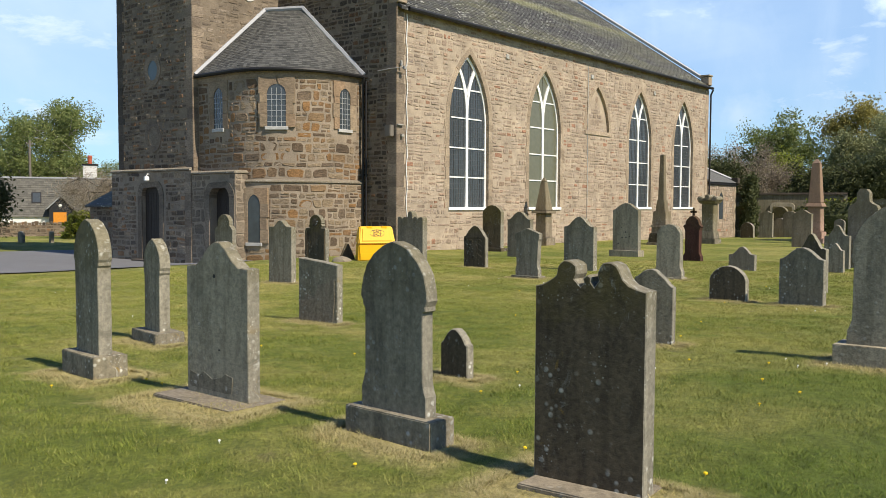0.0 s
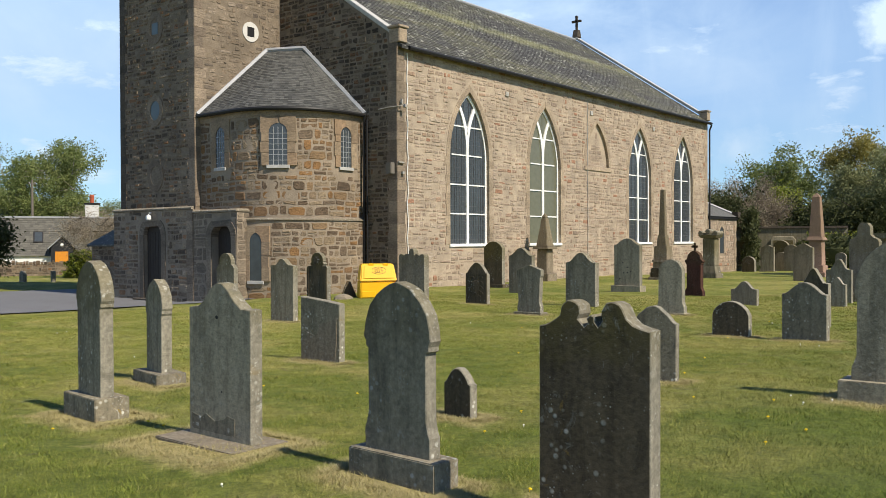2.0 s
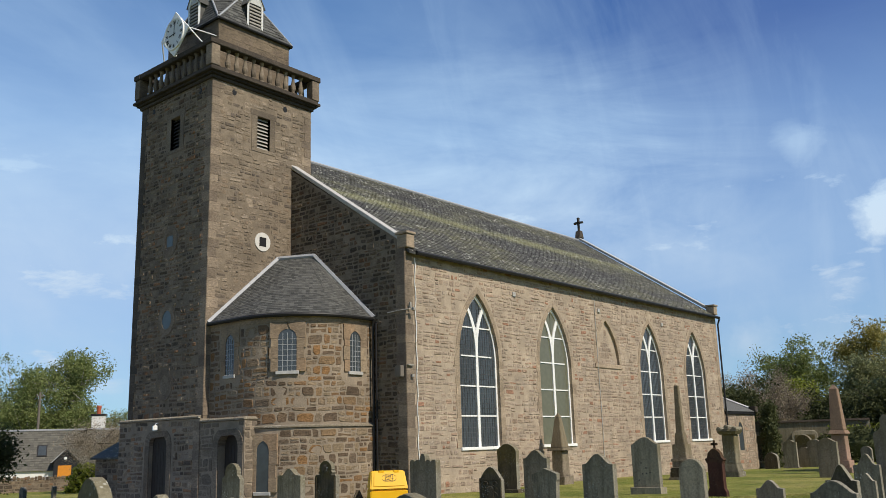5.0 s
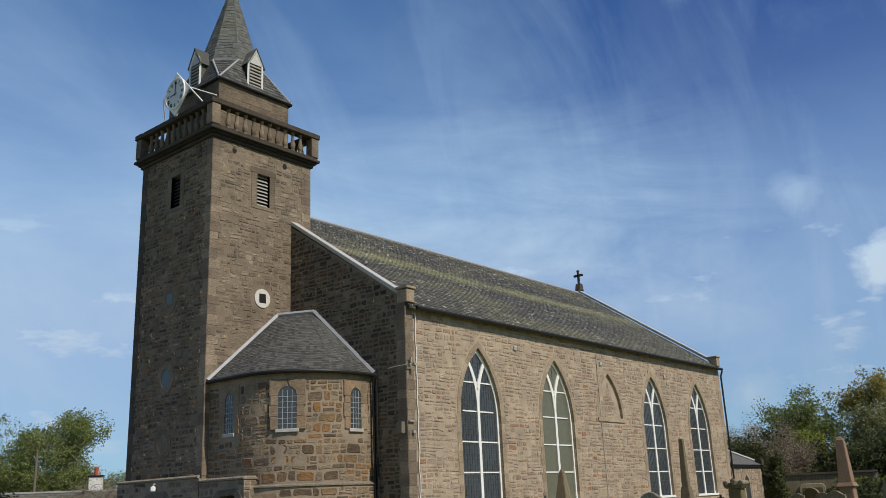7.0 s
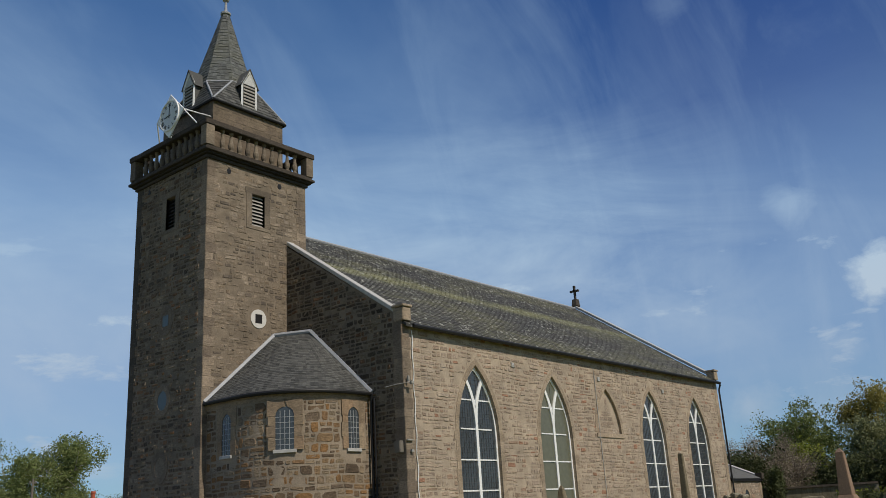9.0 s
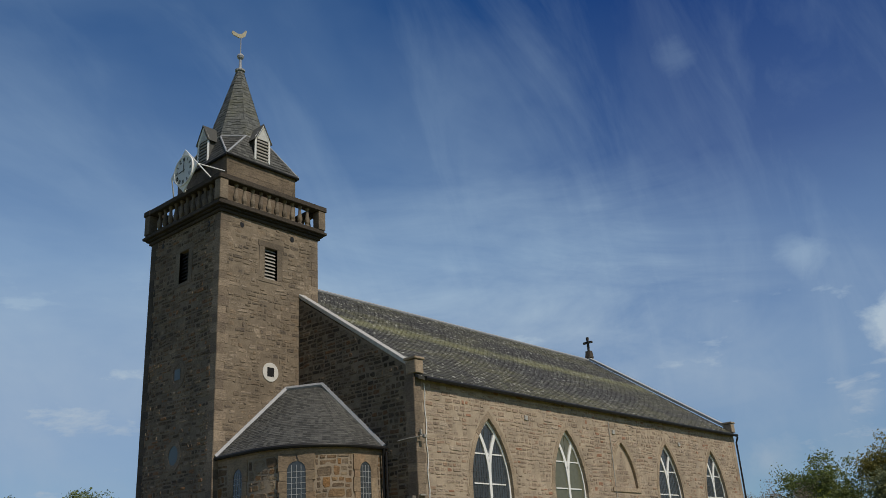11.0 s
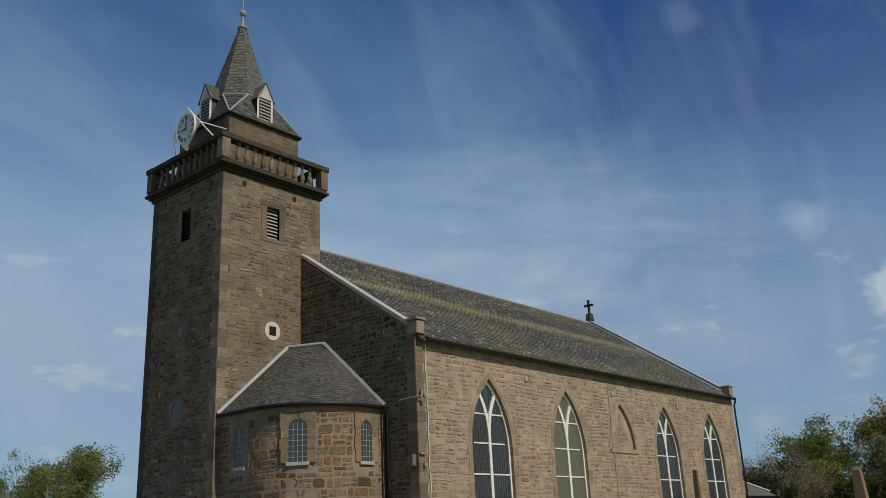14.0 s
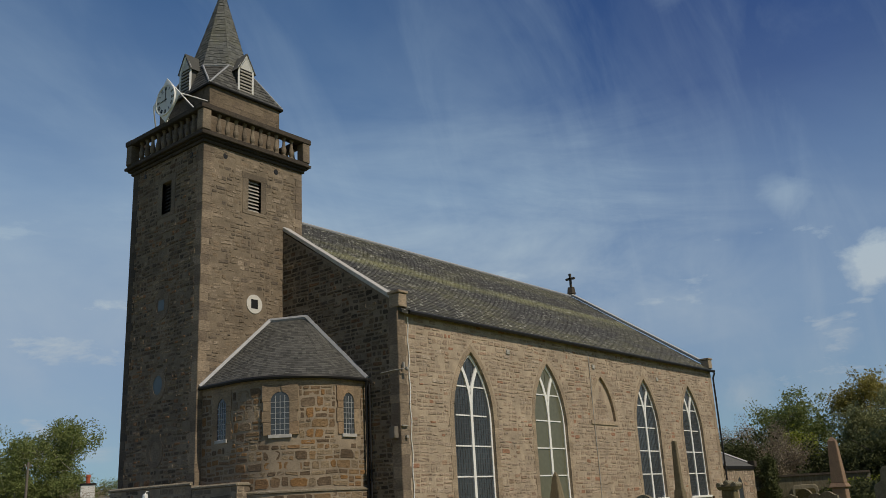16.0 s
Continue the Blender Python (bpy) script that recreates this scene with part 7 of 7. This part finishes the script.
part("wall_return", boxed(4.4, 4.8, 0.0, 5.0, -0.8, 2.6), M_PALE, ew)

# ---- cottage, wall and pole beyond the drive ----
az = math.degrees(math.atan2(48.57 - 51.82, 15.48 - 8.93))
cot = thing("cottage", (8.93, 51.82, -0.75), az, "low white cottage with slate roof and small dormer porch", "cottage")
CL = 9.2
part("cottage_wall", boxed(-1.0, CL, -0.25, 5.0, 0, 1.22), plain("white harled wall", (0.72, 0.72, 0.70), 0.9, 0, 0.12, 3), cot)
bm = bmesh.new()
prism(bm, [(-0.4, 1.16), (2.5, 4.45), (5.4, 1.16)], -1.2, CL + 0.2, lambda u, v, d: (d, u, v))
croof = part("cottage_roof", bm, M_SLATE_OLIVE, cot, "weathered slate roof")
sl_len = math.hypot(2.9, 3.29)
slate_field("slate_covering", croof, lambda u, v: Vector((u, -0.4 + v * 2.9 / sl_len, 1.17 + v * 3.29 / sl_len)), 0, sl_len, 0.25, lambda v: (-1.2, CL + 0.2), 0.35, slates("brown grey cottage slate", (0.085, 0.082, 0.070), (0.135, 0.128, 0.108)), rng)
part("ridge_cap", boxed(-1.2, CL + 0.2, 2.38, 2.62, 4.38, 4.55, bevel=0.04), M_LEAD, cot)
sk = Matrix.Translation((2.45, 0.98, 2.72)) @ pose(0, 0, 0, math.degrees(math.atan2(3.45, 2.9)), 0, 0)
a = part("skylight", boxed(-0.38, 0.38, -0.6, 0.6, 0, 0.09, bevel=0.02), M_BLACK, cot)
a.matrix_basis = sk
b = part("skylight_pane", boxed(-0.29, 0.29, -0.5, 0.5, 0.09, 0.10), M_GLASS, cot)
b.matrix_basis = sk
M_CHAR = plain("charcoal boarding", (0.02, 0.021, 0.024), 0.7, 0, 0.3, 10)
part("dormer", prism(bmesh.new(), [(-0.85, 0.6), (0.85, 0.6), (0.85, 1.9), (0, 2.75), (-0.85, 1.9)], -1.0, 1.5, lambda u, v, d: (4.25 + u, d, v)), M_CHAR, cot)
part("dormer_door", boxed(3.72, 4.72, -1.03, -0.99, 0.55, 1.55), plain("orange timber door", (0.62, 0.24, 0.03), 0.5, 0, 0.2, 6), cot)
part("dormer_slope", prism(bmesh.new(), [(-1.0, 1.80), (0.0, 2.80), (0.0, 2.90), (-1.12, 1.78)], -1.15, 1.6, lambda u, v, d: (4.25 + u, d, v)), M_LEAD, cot)
part("dormer_slope", prism(bmesh.new(), [(1.0, 1.80), (0.0, 2.80), (0.0, 2.90), (1.12, 1.78)], -1.15, 1.6, lambda u, v, d: (4.25 + u, d, v)), M_CHAR, cot)
part("wall_lamp", lathe(bmesh.new(), [(0.12, 0), (0.13, 0.03), (0.05, 0.06)], 10), M_WHITE, cot).matrix_basis = pose(4.25, -1.0, 2.1, 90, 0, 0)
bw_az = math.degrees(math.atan2(36.27 - 39.11, 8.81 - 3.06))
bw = tagged(thing("wall_north", (3.06, 39.11, -0.72), bw_az), "low rubble boundary wall with upright coping stones", "wall", kind="structure")
part("wall_body", boxed(-14, 9, 0, 0.45, -0.3, 0.78), M_MORTAR_DARK, bw)
rects = courses(-6, 9, -0.1, 0.76, (0.12, 0.24), (0.2, 0.6), rng, no_skip, 0.02)
masonry(bw, rects, lambda u, v, d: (u, -d, v), rng, M_BROWN, (2, 0.4), 150)
x = -6.0
while x < 9:
    wd = rng.uniform(0.16, 0.34)
    part("cope_stone", boxed(x, x + wd - 0.02, -0.04, 0.5, 0.77, 0.92 + rng.uniform(0, 0.14), bevel=0.03), M_BROWN, bw)
    x += wd
M_BARK_POLE = plain("tarred pole timber", (0.16, 0.14, 0.115), 0.9, 0, 0.3, 9)
pole = thing("utility_pole", (13.33, 56.42, -0.95), 0, "wooden utility pole with insulators behind the cottage", "pole")
part("pole_shaft", lathe(bmesh.new(), [(0.14, 0), (0.12, 4), (0.10, 8.1)], 10), M_BARK_POLE, pole)
part("cross_bar", boxed(-0.32, 0.32, -0.05, 0.05, 7.7, 7.79), M_BARK_POLE, pole)
for s in (-0.26, 0.26):
    part("insulator", lathe(bmesh.new(), [(0.04, 0), (0.06, 0.04), (0.03, 0.12)], 8, (s, 0, 7.79)), M_LOUVRE, pole)
chim = thing("chimney_stack", (18.7, 55.94, -1.35), az, "white chimney with red clay pot beyond trees", "chimney")
part("stack", boxed(-0.6, 0.6, -0.4, 0.4, 0, 6.4), plain("white limewash", (0.66, 0.65, 0.62), 0.9, 0, 0.2, 3), chim)
part("stack_cap", boxed(-0.7, 0.7, -0.48, 0.48, 6.4, 6.58, bevel=0.04), M_BLACK, chim)
part("chimney_pot", lathe(bmesh.new(), [(0.20, 6.55), (0.18, 7.1), (0.23, 7.16), (0.20, 7.35)], 12), plain("red clay pot", (0.42, 0.10, 0.05), 0.8), chim)


# ---- trees and hedges ----
def leaf_material(name, a, b, c):
    m = Mat(name, 0.7)
    col = m.ramp(m.piece(), ((0.0, a), (0.5, b), (1.0, c)))
    big = m.noise(0.35, 3, world_space=True)
    col = m.mix(0.6, col, m.ramp(big, ((0.3, (0.7, 0.72, 0.7)), (0.7, (1.3, 1.28, 1.2)))), "MULTIPLY")
    m.put(col, m.b.inputs["Base Color"])
    tr = m.n.new("ShaderNodeBsdfTranslucent")
    m.put(col, tr.inputs["Color"])
    mx = m.n.new("ShaderNodeMixShader")
    mx.inputs[0].default_value = 0.35
    m.l.new(m.b.outputs[0], mx.inputs[1])
    m.l.new(tr.outputs[0], mx.inputs[2])
    m.l.new(mx.outputs[0], m.n["Material Output"].inputs["Surface"])
    return m.m


M_BARK = plain("grey brown bark", (0.12, 0.10, 0.08), 0.95, 0, 0.4, 6, 0.5)
M_BARK_PALE = plain("pale bark", (0.30, 0.28, 0.25), 0.9, 0, 0.4, 6, 0.5)
M_LEAF_FRESH = leaf_material("fresh spring leaves", (0.13, 0.17, 0.055), (0.18, 0.22, 0.078), (0.24, 0.265, 0.10))
M_LEAF_LIME = leaf_material("lime spring leaves", (0.19, 0.23, 0.03), (0.26, 0.28, 0.045), (0.15, 0.19, 0.03))
M_LEAF_OLIVE = leaf_material("olive catkin leaves", (0.25, 0.215, 0.065), (0.31, 0.26, 0.08), (0.21, 0.20, 0.06))
M_LEAF_SILVER = leaf_material("silvery willow leaves", (0.20, 0.215, 0.10), (0.27, 0.285, 0.15), (0.16, 0.18, 0.075))
M_LEAF_DARK = leaf_material("dark evergreen leaves", (0.055, 0.066, 0.027), (0.088, 0.10, 0.04), (0.068, 0.08, 0.034))
M_LEAF_BUD = leaf_material("brown bud twigs", (0.25, 0.205, 0.15), (0.32, 0.265, 0.20), (0.19, 0.16, 0.115))
M_LEAF_RED = leaf_material("dark red leaves", (0.10, 0.02, 0.02), (0.14, 0.03, 0.025), (0.07, 0.015, 0.015))


def leaf_cloud(name, centres, spread, per, size, material, parent, seed, slim=0.5):
    """Many small leaves scattered round centres, as one mesh."""
    rs = np.random.RandomState(seed)
    c = np.repeat(np.array(centres, dtype=float), per, axis=0)
    sp = np.repeat(np.array(spread, dtype=float), per)[:, None] if np.ndim(spread) else spread
    c = c + np.clip(rs.normal(0, 1, c.shape), -1.7, 1.7) * sp
    n = len(c)
    d = rs.normal(0, 1, (n, 3))
    d /= np.linalg.norm(d, axis=1)[:, None]
    e = np.cross(d, rs.normal(0, 1, (n, 3)))
    e /= np.linalg.norm(e, axis=1)[:, None]
    s = size * rs.uniform(0.6, 1.4, (n, 1))
    vs = np.stack([c - d * s, c + e * s * slim, c + d * s, c - e * s * slim], axis=1).reshape(-1, 3)
    me = bpy.data.meshes.new(name)
    me.vertices.add(4 * n)
    me.vertices.foreach_set("co", vs.ravel())
    me.loops.add(4 * n)
    me.loops.foreach_set("vertex_index", np.arange(4 * n, dtype=np.int32))
    me.polygons.add(n)
    me.polygons.foreach_set("loop_start", np.arange(0, 4 * n, 4, dtype=np.int32))
    me.update()
    me.validate()
    me.materials.append(material)
    return share(name, me, parent)


def tree(at, height, radius, trunk, bark, leaf, label, seed, per=26, size=0.16, low=0.25, tips=170, spread=0.55, lean=0.0, name="tree", fill=1.0, droop=0.0):
    rg = random.Random(seed)
    x, y = at
    t = thing(name, (x, y, ground_z(x, y) - 0.05), 0, label, "tree", "trees")
    bm = bmesh.new()
    top = Vector((lean, 0, height * 0.72))
    spine = [Vector((rg.uniform(-0.1, 0.1) * k, rg.uniform(-0.1, 0.1) * k, 0)) + top * (k / 7) for k in range(8)]
    tube(bm, spine, [trunk * (1 - 0.12 * k) for k in range(8)], 8)
    part("trunk", bm, bark, t)
    cents = []
    limbs = bmesh.new()
    n = 16
    ends = []
    for k in range(n):
        f = rg.uniform(low, 0.98)
        base = spine[0].lerp(spine[-1], f)
        a = rg.uniform(0, 2 * math.pi)
        reach = radius * rg.uniform(0.55, 1.0) * math.sqrt(max(0.1, 1 - ((f - 0.42) / 0.75) ** 2))
        end = base + Vector((math.cos(a) * reach, math.sin(a) * reach, rg.uniform(0.12, 0.42) * height * (1.1 - f) + 0.3))
        mid = base.lerp(end, 0.5) + Vector((0, 0, reach * 0.12))
        tube(limbs, [base, mid, end], [trunk * 0.4 * (1.1 - f), trunk * 0.22 * (1.1 - f), 0.02], 5)
        ends.append((base, mid, end))
        for j in range(4):
            s = mid.lerp(end, rg.random())
            q = s + Vector((rg.gauss(0, 1), rg.gauss(0, 1), rg.gauss(0.5, 0.7) - droop)) * radius * 0.24
            tube(limbs, [s, q], [0.035, 0.012], 4)
            ends.append((s, s.lerp(q, 0.5), q))
    part("branchwork", limbs, bark, t, kind="stuff")
    for _ in range(tips):
        b, m, e = rg.choice(ends)
        p = m.lerp(e, rg.random() ** 0.6)
        cents.append(p + Vector((rg.gauss(0, 0.5), rg.gauss(0, 0.5), rg.gauss(0, 0.5) - droop * rg.random())) * radius * 0.16 * fill)
    sp = [spread * rg.uniform(0.5, 1.3) for _ in cents]
    leaf_cloud("crown", cents, sp, per, size, leaf, t, seed)
    return t


def hedge(name, at, size, turn, leaf, label, n, seed, leafsize=0.09, category="hedge"):
    rg = random.Random(seed)
    x, y = at
    h = thing(name, (x, y, ground_z(x, y)), turn, label, category)
    cents = []
    for _ in range(n):
        u, v, w = rg.uniform(-1, 1), rg.uniform(-1, 1), rg.random()
        k = (1 - 0.3 * w * w)
        cents.append((u * size[0] / 2 * k, v * size[1] / 2 * k, w * size[2]))
    bm = bmesh.new()
    bmesh.ops.create_icosphere(bm, subdivisions=3, radius=0.5)
    for v in bm.verts:
        v.co = Vector((v.co.x * size[0] * 0.9, v.co.y * size[1] * 0.9, (v.co.z + 0.45) * size[2] * 0.95)) * (1 + 0.2 * noise.noise(v.co * 5))
    part("inner_growth", bm, M_LEAF_DARK, h)
    leaf_cloud("foliage", cents, 0.12, 14, leafsize, leaf, h, seed)
    return h


def away(px_az, dist):
    a = radians(px_az)
    return (-23.29 + dist * math.cos(a), -21.40 + dist * math.sin(a))


tree(away(64.6, 96), 13.2, 5.6, 0.30, M_BARK_PALE, M_LEAF_FRESH, "tall birch in fresh spring leaf behind the cottage", 11, per=65, size=0.11, tips=520, spread=0.46)
tree(away(66.6, 104), 12.5, 5.0, 0.30, M_BARK_PALE, M_LEAF_FRESH, "leafy spring birch behind the cottage", 12, per=62, size=0.11, tips=480, spread=0.46)
tree(away(63.3, 92), 8.4, 3.0, 0.22, M_BARK, M_LEAF_FRESH, "fresh green tree behind the cottage", 13, per=58, size=0.11, tips=380, spread=0.42)
tree(away(61.2, 118), 8.8, 3.2, 0.22, M_BARK, M_LEAF_FRESH, "small green tree beyond the tower", 14, per=50, size=0.10, tips=240, spread=0.5)
tree(away(60.7, 60), 4.9, 2.8, 0.16, M_BARK, M_LEAF_BUD, "bare budding tree with drooping twigs behind the tower", 15, per=60, size=0.034, tips=420, spread=0.40, low=0.5, droop=0.8)
tree(away(68.4, 50), 4.4, 1.6, 0.3, M_BARK, M_LEAF_DARK, "dark clipped evergreen at the drive's edge", 16, per=80, size=0.09, tips=240, spread=0.42, low=0.05, fill=1.6)
for k, (a, d, h, r, mat, lab) in enumerate([
    (20.7, 72, 9.0, 3.6, M_LEAF_BUD, "grey budding tree behind the vestry"),
    (21.4, 66, 6.0, 2.6, M_LEAF_DARK, "dark shrubby evergreen behind the vestry"),
    (19.0, 84, 12.2, 4.3, M_LEAF_FRESH, "tall green tree beyond the boundary wall"),
    (17.9, 74, 7.6, 1.7, M_LEAF_LIME, "lime green spring tree beyond the boundary wall"),
    (19.6, 66, 5.2, 2.6, M_LEAF_BUD, "bare thicket above the boundary wall"),
    (14.0, 84, 13.0, 3.2, M_LEAF_OLIVE, "tall olive brown tree beyond the boundary wall"),
    (12.7, 72, 8.4, 3.6, M_LEAF_SILVER, "broad silvery willow beyond the headstones"),
    (11.4, 70, 9.4, 3.8, M_LEAF_SILVER, "grey green willow at the churchyard's edge"),
    (15.6, 66, 4.6, 2.6, M_LEAF_DARK, "dark shrub above the boundary wall"),
    (12.6, 64, 4.6, 3.2, M_LEAF_DARK, "dark shrub beyond the lawn"),
    (9.0, 44, 10.0, 1.7, M_LEAF_DARK, "tall dark conifer at the lawn's edge"),
]):
    tree(away(a, d), h, r, 0.28, M_BARK, mat, lab, 30 + k, per=58, size=0.105 if mat is not M_LEAF_BUD else 0.06, tips=400, spread=0.36, low=0.12, fill=1.1)
hedge("laurel_bush", away(61.9, 62), (2.6, 1.6, 1.6), 30, M_LEAF_LIME, "yellow green laurel bush before the boundary wall", 260, 51, 0.12, "bush")
hedge("box_hedge", away(15.0, 60), (5.0, 1.4, 2.1), -70, M_LEAF_LIME, "bright clipped hedge behind the obelisk", 300, 52, 0.09)
hedge("dark_hedge", away(13.6, 57), (9.0, 1.6, 1.9), -75, M_LEAF_DARK, "dark clipped hedge beyond the headstones", 500, 53, 0.09)
hedge("copper_shrub", away(17.0, 67), (3.0, 2.0, 3.0), -70, M_LEAF_RED, "dark red shrub by the boundary wall", 160, 54, 0.1, "shrub")
hedge("yew_column", away(20.1, 60), (0.9, 0.9, 3.9), 0, M_LEAF_DARK, "narrow dark yew beside the vestry", 260, 55, 0.1, "shrub")

# ---- dry grass round the stones ----
M_STRAW = Mat("dry straw grass", 0.9)
M_STRAW = M_STRAW.done(M_STRAW.ramp(M_STRAW.piece(), ((0.0, (0.30, 0.25, 0.12)), (0.5, (0.42, 0.36, 0.19)), (1.0, (0.24, 0.23, 0.08)))))
rs = np.random.RandomState(9)
spots = []
for cx, cy, wx, wy in STONE_FEET:
    m = 9000
    side = rs.randint(0, 4, m)
    e = np.abs(rs.normal(0, 0.06, m)) + 0.005
    along = rs.uniform(-1, 1, m)
    px = np.where(side == 0, -wx - e * 1.3, np.where(side == 1, wx + e * 0.6, along * wx))
    py = np.where(side == 2, -wy - e, np.where(side == 3, wy + e, along * wy))
    px = np.where(side < 2, px, along * (wx + 0.05))
    spots.append(np.stack([cx + px, cy + py], 1))
sp = np.concatenate(spots)
n = len(sp)
z0 = -0.2 * np.clip((sp[:, 1] + 21) / 21, 0, 1) + np.array([0.05 * noise.noise(Vector((x * 0.35, y * 0.35, 0))) for x, y in sp]) - 0.003
ang = rs.uniform(0, 2 * np.pi, n)
ln = rs.uniform(0.02, 0.06, n)
rise = rs.uniform(0.006, 0.045, n)
wd = 0.0016
v = np.empty((n, 3, 3))
v[:, 0] = np.stack([sp[:, 0] - np.sin(ang) * wd, sp[:, 1] + np.cos(ang) * wd, z0], 1)
v[:, 1] = np.stack([sp[:, 0] + np.sin(ang) * wd, sp[:, 1] - np.cos(ang) * wd, z0], 1)
v[:, 2] = np.stack([sp[:, 0] + np.cos(ang) * ln, sp[:, 1] + np.sin(ang) * ln, z0 + rise], 1)
me = bpy.data.meshes.new("dry_grass")
me.vertices.add(3 * n)
me.vertices.foreach_set("co", v.ravel())
me.loops.add(3 * n)
me.loops.foreach_set("vertex_index", np.arange(3 * n, dtype=np.int32))
me.polygons.add(n)
me.polygons.foreach_set("loop_start", np.arange(0, 3 * n, 3, dtype=np.int32))
me.update()
me.validate()
me.materials.append(M_STRAW)
tagged(new("dry_grass", me), "dry straw coloured grass round the stones", "grass", kind="stuff")

# ---- grass blades and daisies ----
rs = np.random.RandomState(5)
N = 900000
d = 3.2 + 24 * rs.power(1.25, N)
a = np.radians(rs.uniform(5, 74, N))
gx, gy = -23.29 + d * np.cos(a), -21.40 + d * np.sin(a)
keep = (gy < -1.0) | (gx < -12)
gx, gy, d = gx[keep], gy[keep], d[keep]
n = len(gx)
z0 = -0.2 * np.clip((gy + 21) / 21, 0, 1) - 0.075 * np.clip(gy, 0, 7)
z0 = z0 + np.array([0.05 * noise.noise(Vector((x * 0.35, y * 0.35, 0))) for x, y in zip(gx, gy)]) - 0.006
tuft = np.array([noise.noise(Vector((x * 2.3, y * 2.3, 5.0))) + 0.7 * noise.noise(Vector((x * 7.0, y * 7.0, 2.0))) for x, y in zip(gx, gy)])
hgt = rs.uniform(0.012, 0.034, n) * np.clip(1.0 + 0.9 * tuft, 0.4, 2.0)
wid = (0.0011 + 0.00026 * d) * rs.uniform(0.7, 1.3, n)
ang = rs.uniform(0, 2 * np.pi, n)
bx, by = rs.normal(0, 0.75, n) * hgt, rs.normal(0, 0.75, n) * hgt
v = np.empty((n, 3, 3))
v[:, 0] = np.stack([gx - np.cos(ang) * wid, gy - np.sin(ang) * wid, z0], 1)
v[:, 1] = np.stack([gx + np.cos(ang) * wid, gy + np.sin(ang) * wid, z0], 1)
v[:, 2] = np.stack([gx + bx, gy + by, z0 + hgt], 1)
bl = Mat("grass blades", 0.75)
pat = bl.noise(0.35, 6, 0.65, 0.6, world_space=True)
md = bl.noise(1.8, 6, 0.65, 0.3, world_space=True)
wide = bl.noise(0.16, 5, 0.6, 0.8, world_space=True)
clump = bl.noise(5.5, 6, 0.7, 0.4, world_space=True)
thatch = bl.noise(0.9, 7, 0.75, 0.8, (1.0, 1.6, 1.0), world_space=True)
bc = bl.ramp(bl.piece(), ((0.0, (0.145, 0.185, 0.026)), (0.5, (0.215, 0.23, 0.042)), (0.85, (0.29, 0.275, 0.072)), (1.0, (0.42, 0.36, 0.165))))
bc = bl.mix(bl.ramp(md, ((0.4, 0.0), (0.7, 0.6))), bc, (0.29, 0.27, 0.08))
bc = bl.mix(bl.ramp(wide, ((0.46, 0.0), (0.62, 0.5))), bc, (0.13, 0.17, 0.028))
bc = bl.mix(bl.ramp(pat, ((0.47, 0.0), (0.66, 0.7))), bc, (0.42, 0.35, 0.14))
bc = bl.mix(bl.ramp(thatch, ((0.60, 0.0), (0.68, 0.7))), bc, (0.20, 0.16, 0.085))
bc = bl.mix(bl.math("MULTIPLY", lush(bl), 0.7), bc, bl.ramp(bl.piece(), ((0.0, (0.075, 0.125, 0.016)), (0.7, (0.13, 0.185, 0.028)), (1.0, (0.25, 0.25, 0.07)))))
bc = bl.mix(bl.math("MULTIPLY", dry_ring(bl), 0.85), bc, bl.ramp(bl.piece(), ((0.0, (0.34, 0.27, 0.13)), (0.7, (0.52, 0.43, 0.23)), (1.0, (0.24, 0.24, 0.07)))))
bc = bl.mix(0.75, bc, bl.ramp(clump, ((0.3, (0.55, 0.6, 0.5)), (0.7, (1.35, 1.35, 1.3)))), "MULTIPLY")
M_BLADE = bl.done(bc)
me = bpy.data.meshes.new("grass")
me.vertices.add(3 * n)
me.vertices.foreach_set("co", v.ravel())
me.loops.add(3 * n)
me.loops.foreach_set("vertex_index", np.arange(3 * n, dtype=np.int32))
me.polygons.add(n)
me.polygons.foreach_set("loop_start", np.arange(0, 3 * n, 3, dtype=np.int32))
me.update()
me.validate()
me.materials.append(M_BLADE)
tagged(new("grass", me), "short mown grass blades over the lawn", "grass", kind="stuff")
M_PETAL = plain("white daisy petals", (0.8, 0.8, 0.78), 0.7)
M_DANDY = plain("yellow dandelion petals", (0.75, 0.52, 0.02), 0.7)
for nm, mat, cnt, rad, sd in (("daisy", M_PETAL, 26, 0.009, 3), ("dandelion", M_DANDY, 34, 0.014, 4)):
    rg = random.Random(sd)
    bm = lathe(bmesh.new(), [(0.002, 0), (0.002, 0.014), (rad, 0.018), (rad * 0.9, 0.025), (rad * 0.3, 0.029)], 9)
    fme = bpy.data.meshes.new(nm)
    bm.to_mesh(fme)
    bm.free()
    fme.materials.append(mat)
    for _ in range(cnt):
        dd, aa = rg.uniform(4.5, 20), radians(rg.uniform(14, 64))
        x, y = -23.29 + dd * math.cos(aa), -21.4 + dd * math.sin(aa)
        f = new(nm, fme)
        f.matrix_basis = Matrix.Translation((x, y, ground_z(x, y) + 0.05 * noise.noise(Vector((x * 0.35, y * 0.35, 0))))) @ pose(0, 0, 0, rg.uniform(-15, 15), rg.uniform(-15, 15), 0)
        tagged(f, "small white daisy in the lawn" if nm == "daisy" else "yellow dandelion flower in the lawn", "flower", "lawn flowers")
